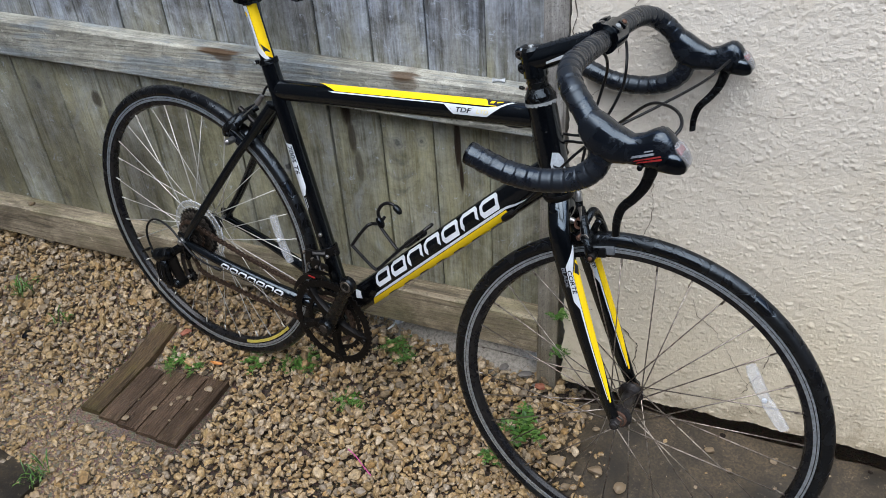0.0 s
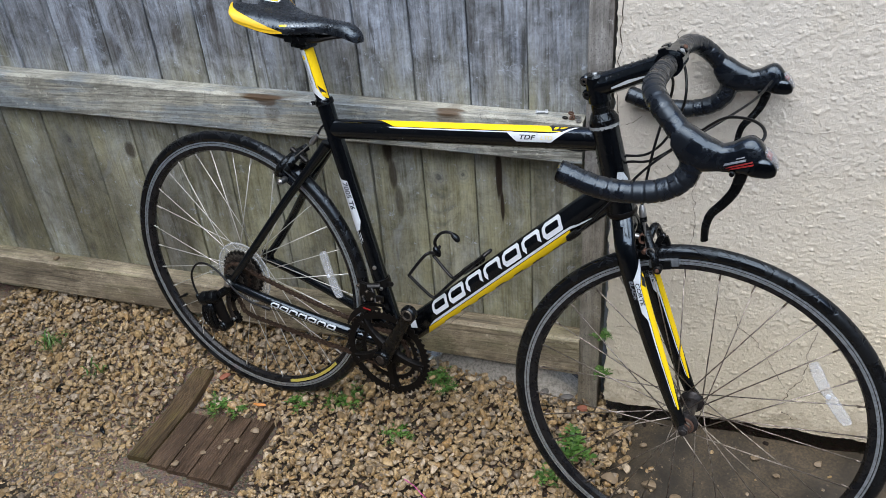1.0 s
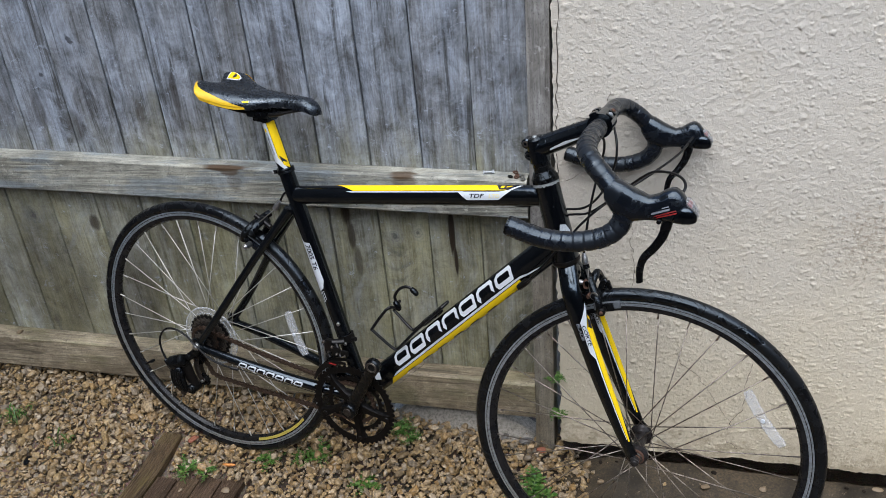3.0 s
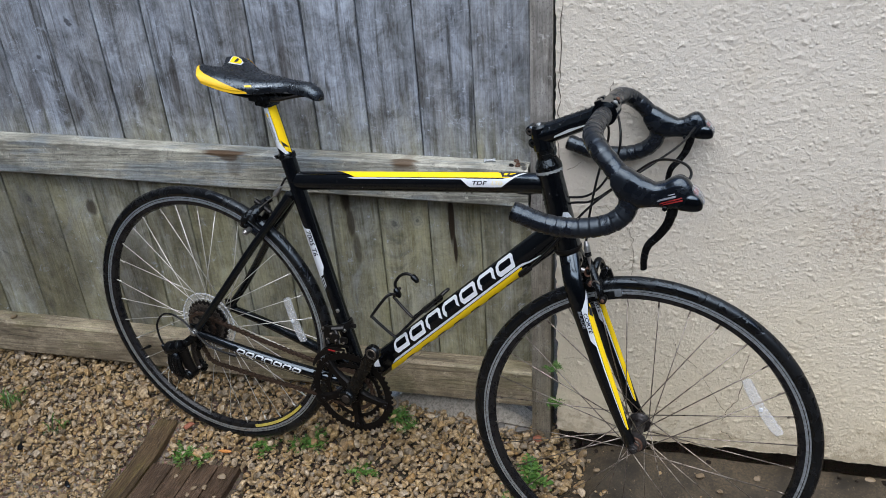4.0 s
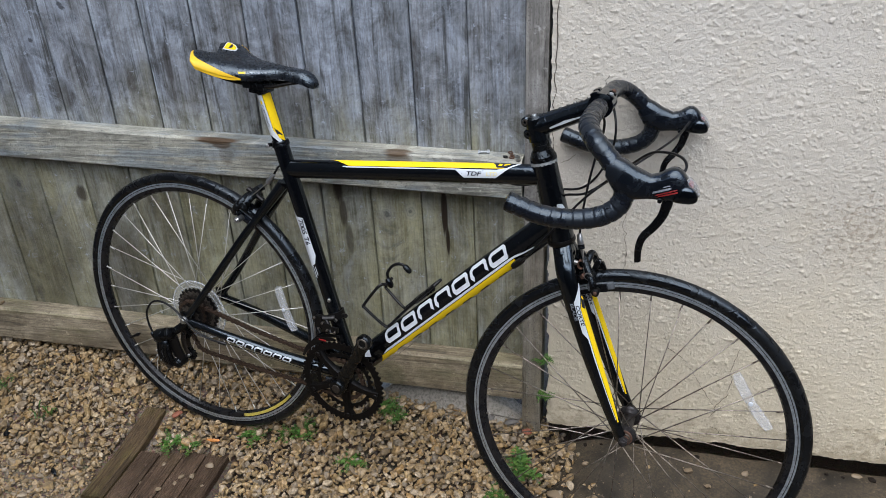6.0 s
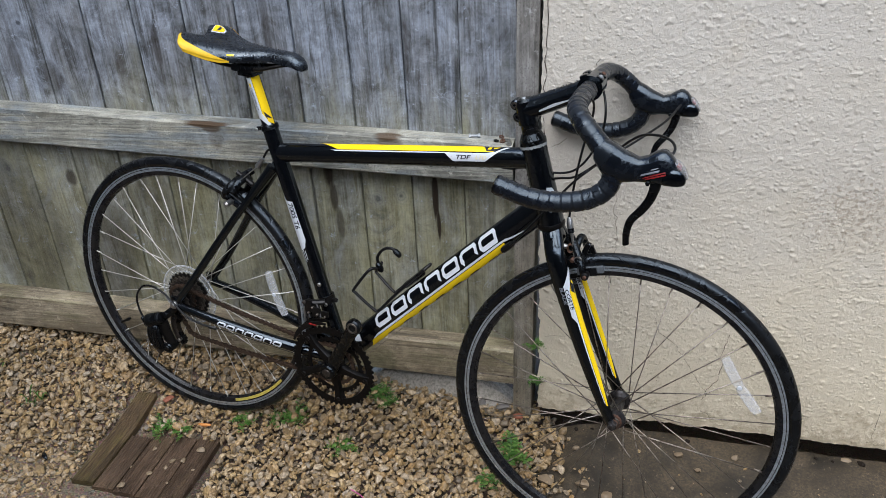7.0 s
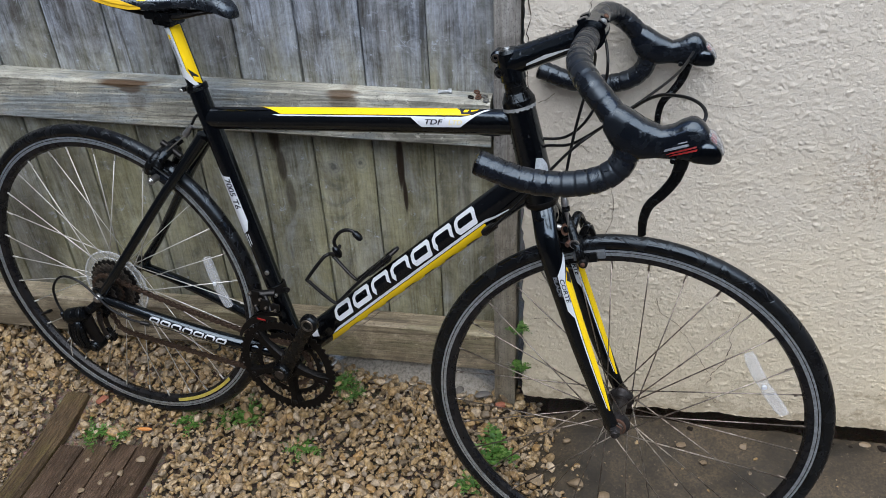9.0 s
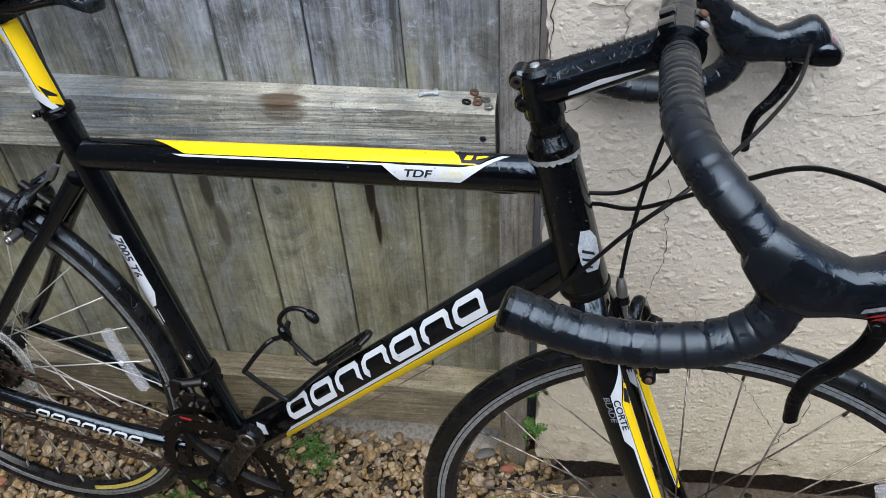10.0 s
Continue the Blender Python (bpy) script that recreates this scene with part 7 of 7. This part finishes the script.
GROUND_WEEDS = [(-0.935, -0.270, 11, 0.062, 0.0095, 1, 0.35), (-0.880, -0.266, 7, 0.042, 0.008, 1, 0.4), (-0.606, -0.182, 15, 0.062, 0.0095, 1, 0.45), (-0.655, -0.196, 8, 0.045, 0.007, 1, 0.5),
                (-0.732, -0.212, 10, 0.052, 0.008, 1, 0.5), (-0.463, -0.243, 9, 0.060, 0.008, 1, 0.35), (-0.424, -0.070, 22, 0.055, 0.0075, 1, 0.75), (-0.392, -0.085, 14, 0.042, 0.006, 1, 0.7),
                (-0.063, -0.184, 10, 0.078, 0.0155, 1, 0.42), (-0.105, -0.275, 7, 0.050, 0.010, 1, 0.5), (-1.482, -0.188, 34, 0.050, 0.0022, 0, 1.0), (-1.305, -0.242, 20, 0.036, 0.0018, 0, 1.0), (-0.995, -0.664, 30, 0.05, 0.0018, 0, 0.9)]
for i, (x, y, n, l, w, lobed, up) in enumerate(GROUND_WEEDS):
    weed(x, y, ground_height(x, y) + 0.010, n, l, w, lobed, up, "low green leafy weed growing through the gravel" if lobed else "small tuft of fine green grass in the gravel", 40 + i)
for i, (z, n, l) in enumerate(((0.225, 8, 0.030), (0.115, 9, 0.032))):
    weed(-0.016, -0.046, z, n, l, 0.0075, 1, 0.6, "small green weed rooted between post and wall", 80 + i)


def build_footing():
    bm = bmesh.new()
    nx, nz = 40, 14
    rows = []
    for j in range(nz + 1):
        f = j / nz
        row = []
        for i in range(nx + 1):
            x = -0.50 + 0.42 * i / nx
            taper = 0.055 * (1 - max(0.0, abs(x + 0.30) - 0.13) / 0.09)
            y = -0.030 + 0.085 * f
            z = -0.03 + (taper + 0.03) * min(1.0, f * 2.2) + 0.006 * noise.noise((x * 30, f * 6, 0)) + 0.003 * noise.noise((x * 90, f * 20, 0))
            row.append(bm.verts.new((x, y, z)))
        rows.append(row)
    for a, b in zip(rows, rows[1:]):
        for i in range(nx):
            bm.faces.new((a[i], a[i + 1], b[i + 1], b[i]))
    tagged(link("concrete_footing", bm, FOOTING, smooth=60), "rough grey concrete footing below the fence rail", "footing", kind="structure")


FOOTING = plain("rough_concrete", (0.36, 0.33, 0.285), 0.8, 0.0, 150, 1.0, (0.075, 0.064, 0.050), 0.75)
build_footing()


def lump(name, at, size, mat, label, category, seed, turn=0.0):
    rng = np.random.default_rng(seed)
    v, f = stone_shapes(rng, 1, 2)[0]
    v = v / np.abs(v).max(0) * np.array(size) / 2
    me = bpy.data.meshes.new(name)
    me.from_pydata(v.tolist(), [], f.tolist())
    me.materials.append(mat)
    me.polygons.foreach_set("use_smooth", [True] * len(me.polygons))
    me.set_sharp_from_angle(angle=radians(38))
    ob = tagged(new(name, me), label, category)
    ob.matrix_world = pose(*at, 0, 0, turn)
    return ob


BRICK_RED = plain("brick_red", (0.24, 0.085, 0.05), 0.7, 0.0, 160, 0.4, (0.2, 0.09, 0.05), 0.4)
BRICK_ORANGE = plain("brick_orange", (0.55, 0.22, 0.06), 0.6, 0.0, 160, 0.3, (0.3, 0.13, 0.05), 0.3)
SLATE = plain("dark_slate", (0.12, 0.11, 0.10), 0.5, 0.0, 120, 0.4, (0.2, 0.17, 0.13), 0.4)
PINK = plain("pink_cord", (0.5, 0.06, 0.28), 0.5, 0.0, 120, 0.1, (0.2, 0.05, 0.1), 0.3)
TAN = plain("tan_stone", (0.187, 0.140, 0.090), 0.45, 0.0, 120, 0.4, (0.2, 0.14, 0.08), 0.45)
lump("brick_shard", (-0.826, -0.244, ground_height(-0.826, -0.244) + 0.018), (0.038, 0.010, 0.009), BRICK_ORANGE, "thin orange brick shard lying on the gravel", "shard", 1, 8)
lump("brick_shard", (-0.949, -0.186, ground_height(-0.949, -0.186) + 0.020), (0.034, 0.018, 0.012), BRICK_RED, "dull red brick shard lying on the gravel", "shard", 2, 50)
lump("brick_shard", (-0.060, -0.045, ground_height(-0.06, -0.045) + 0.020), (0.030, 0.020, 0.014), BRICK_RED, "red brick fragment beside the fence post", "shard", 3, 20)
lump("plastic_scrap", (-1.168, -0.410, ground_height(-1.168, -0.410) + 0.012), (0.038, 0.014, 0.012), RUBBER, "black plastic scrap lying on the grit", "scrap", 4, -40)
lump("plastic_scrap", (-1.367, -0.311, ground_height(-1.367, -0.311) + 0.016), (0.020, 0.044, 0.014), RUBBER, "black plastic scrap lying on the grit", "scrap", 5, 10)
for k, (x, y, a, b, c, turn) in enumerate(((-0.105, -0.020, 0.040, 0.028, 0.014, 15), (-0.160, -0.012, 0.034, 0.024, 0.014, 60), (-0.135, 0.000, 0.026, 0.020, 0.012, 0))):
    lump("slate_stone", (x, y, ground_height(x, y) + 0.022), (a, b, c), SLATE, "dark grey flat stone beside the footing", "stone", 20 + k, turn)
for k, (x, y, s, turn) in enumerate(((0.114, -0.236, 0.036, 20), (0.170, -0.262, 0.032, 70), (0.028, -0.240, 0.040, 10), (0.330, -0.115, 0.022, 40), (0.372, -0.150, 0.016, 0), (0.150, -0.045, 0.032, 30), (0.180, -0.050, 0.024, 80), (0.205, -0.040, 0.022, 15),
                                     (0.060, -0.290, 0.026, 60), (0.300, -0.30, 0.018, 20), (0.46, -0.10, 0.022, 35), (0.60, -0.055, 0.024, 12), (0.71, -0.060, 0.030, 64), (0.055, -0.100, 0.024, 5), (0.090, -0.130, 0.018, 33))):
    lump("pebble", (x, y, ground_height(x, y) + 0.006 + s * 0.24), (s, s * 0.8, s * 0.5), TAN, "tan pebble lying on the wet concrete", "pebble", 60 + k, turn)["group"] = "pebbles on the path"
for k, (x, y, r) in enumerate(((-0.885, -0.412, 0.016), (-0.851, -0.363, 0.018), (-0.825, -0.360, 0.022), (-0.857, -0.385, 0.014), (-0.801, -0.316, 0.022), (-0.927, -0.460, 0.024), (-0.915, -0.332, 0.015), (-0.94, -0.40, 0.009), (-0.83, -0.43, 0.008), (-0.79, -0.38, 0.010))):
    lump("pebble", (x, y, ground_height(-0.9, -0.35) + 0.0095 - 0.035 * (x + 0.9) + r * 0.2), (r, r * 0.8, r * 0.5), TAN, "small tan pebble lying on the decking", "pebble", 120 + k, 40 * k)["group"] = "pebbles on the decking"
CLOD = plain("black_soil_clod", (0.012, 0.009, 0.007), 0.8, 0.0, 150, 0.9, (0.035, 0.025, 0.017), 0.6, 0.15)
clod_rng = random.Random(31)
for k in range(9):
    x = clod_rng.choice((0.10, 0.34, 0.52, 0.66, 0.80)) + clod_rng.gauss(0, 0.05)
    y, size = -0.065 - abs(clod_rng.gauss(0, 0.004)), 0.007 + 0.012 * clod_rng.random() ** 2
    lump("soil_clod", (x, y, ground_height(x, -0.066) + 0.005 + size * 0.15), (size * 1.3, size, size * 0.7), CLOD, "crumb of dark wet soil by the wall's foot", "soil", 200 + k, clod_rng.uniform(0, 180))["group"] = "soil crumbs by the wall"
SHARD = plain("white_plastic", (0.62, 0.63, 0.62), 0.4, 0.0, 100, 0.1, (0.3, 0.3, 0.28), 0.3)
lump("plastic_shard", (-0.458, -0.010, ground_height(-0.458, -0.01) + 0.026), (0.030, 0.008, 0.004), SHARD, "white plastic sliver on the gravel by the footing", "shard", 141, 70)
lump("plastic_shard", (-0.425, 0.004, ground_height(-0.425, 0.0) + 0.050), (0.024, 0.007, 0.004), SHARD, "white plastic sliver leaning on the footing", "shard", 142, 80)
def rail_low(x):
    return 0.199 + LOW_DROP * (x + 0.35)


lump("pebble", (-1.555, -0.012, rail_low(-1.555) + 0.005), (0.024, 0.018, 0.012), TAN, "tan pebble resting on the lower fence rail", "pebble", 90, 20)
bm = bmesh.new()
sweep(bm, spline([(-0.400, -0.372, ground_height(-0.4, -0.372) + 0.022), (-0.372, -0.388, ground_height(-0.37, -0.388) + 0.026), (-0.350, -0.402, ground_height(-0.35, -0.4) + 0.022), (-0.322, -0.420, ground_height(-0.322, -0.42) + 0.022)]), 0.0010, 6)
tagged(link("cord", bm, PINK), "thin pink plastic cord lying on the gravel", "cord")


# ---- bolt, washers and holes on the upper rail ----
def rail_top(x):
    return 0.7385 + RAIL_DROP * (x + 0.35)


bm = bmesh.new()
m = pose(-0.160, 0.004, rail_top(-0.16) + 0.0042, 0, 0, 12) @ Matrix.Scale(0.8, 4)
first = [Vector((x, 0, 0)) for x in (-0.016, 0.012)]
sweep(bm, [m @ Vector((-0.017, 0, 0)), m @ Vector((0.013, 0, 0))], 0.0029, 12)
sweep(bm, [m @ Vector((0.006, 0, 0)), m @ Vector((0.013, 0, 0))], 0.0050, 6)
bolt = tagged(link("bolt", bm, CHIPPED), "loose zinc bolt and nut lying on the upper rail", "bolt")
bm = bmesh.new()
sweep(bm, [m @ Vector((-0.0185, 0, 0)), m @ Vector((-0.0125, 0, 0))], 0.0052, 6)
part("bolt_head", bm, CHIPPED, bolt)
for k, (x, y, mt, lab) in enumerate(((-0.098, 0.000, RUST, "rusty washer lying on the upper rail"), (-0.083, -0.020, ALLOY, "silver washer lying on the upper rail"), (-0.112, -0.010, GREASE, "rusty washer lying on the upper rail"), (-0.098, -0.012, RUST, "rusty washer lying on the upper rail"), (-0.088, -0.004, ALLOY, "silver washer lying on the upper rail"), (-0.104, 0.012, RUST, "rusty washer lying on the upper rail"))):
    bm = bmesh.new()
    lathe(bm, [(0.0030, -0.0008), (0.0060, -0.0008), (0.0060, 0.0008), (0.0030, 0.0008)], 20)
    turned(bm, pose(x, y, rail_top(x) + 0.0012 + 0.0004 * k, 90 + 7 * (k % 2), 6 * (k % 3), 0))
    bmesh.ops.recalc_face_normals(bm, faces=bm.faces)
    tagged(link("washer", bm, mt), lab, "washer", "washers on the rail")
# flat black disc painting the dark inside of a nail hole
bm = bmesh.new()
disc(bm, (-0.091, 0, 0.687), 0.0042, -0.0285, -0.0262, 14)
part("nail_hole", bm, INK, fence)


# ---- cracks in the render ----
def crack(points, seed, width=0.0011):
    rng = random.Random(seed)
    fine = []
    for a, b in zip(points, points[1:]):
        for k in range(10):
            f = k / 10
            fine.append((a[0] + (b[0] - a[0]) * f + 0.006 * noise.noise((seed * 7.3, (len(fine)) * 0.33, 0)) + rng.uniform(-0.0008, 0.0008), -0.0428 + rng.uniform(-0.0012, 0.0008), a[1] + (b[1] - a[1]) * f))
    bm = bmesh.new()
    sweep(bm, fine, [0.42 * width * rng.uniform(0.25, 1.0) for _ in fine], 5)
    return link("crack", bm, CRACK, smooth=0)


CRACKS = (([(0.000, 1.2), (-0.003, 0.95), (-0.006, 0.86), (-0.009, 0.80), (0.000, 0.70)], 0.0026), ([(0.100, 0.925), (0.091, 0.895), (0.074, 0.872), (0.076, 0.845), (0.071, 0.825)], 0.0016), ([(0.033, 0.876), (0.052, 0.872), (0.074, 0.872)], 0.0012),
          ([(0.040, 0.755), (0.028, 0.744), (0.011, 0.736)], 0.0014), ([(0.071, 0.652), (0.092, 0.657), (0.105, 0.642)], 0.0011), ([(0.148, 0.640), (0.146, 0.600), (0.152, 0.560), (0.155, 0.500), (0.140, 0.45), (0.132, 0.42)], 0.0015),
          ([(0.075, 0.310), (0.090, 0.271), (0.115, 0.223), (0.151, 0.182), (0.145, 0.135), (0.157, 0.096)], 0.0030), ([(0.252, 0.330), (0.262, 0.290), (0.296, 0.266), (0.321, 0.228), (0.348, 0.182), (0.379, 0.134)], 0.0018),
          ([(0.416, 0.300), (0.405, 0.244), (0.405, 0.180), (0.384, 0.135), (0.372, 0.105)], 0.0022), ([(0.377, 0.076), (0.390, 0.068), (0.401, 0.056)], 0.0020), ([(0.760, 0.130), (0.756, 0.034)], 0.0014), ([(0.004, 0.252), (0.03, 0.258), (0.054, 0.255)], 0.0012),
          ([(0.02, 0.36), (0.05, 0.33), (0.06, 0.29)], 0.0012), ([(0.20, 0.43), (0.215, 0.40), (0.205, 0.37)], 0.0010), ([(0.30, 0.74), (0.34, 0.735), (0.38, 0.742)], 0.0010))
for k, (pts, w) in enumerate(CRACKS):
    tagged(crack(pts, k, w), "hairline crack in the rendered wall", "crack", kind="structure")
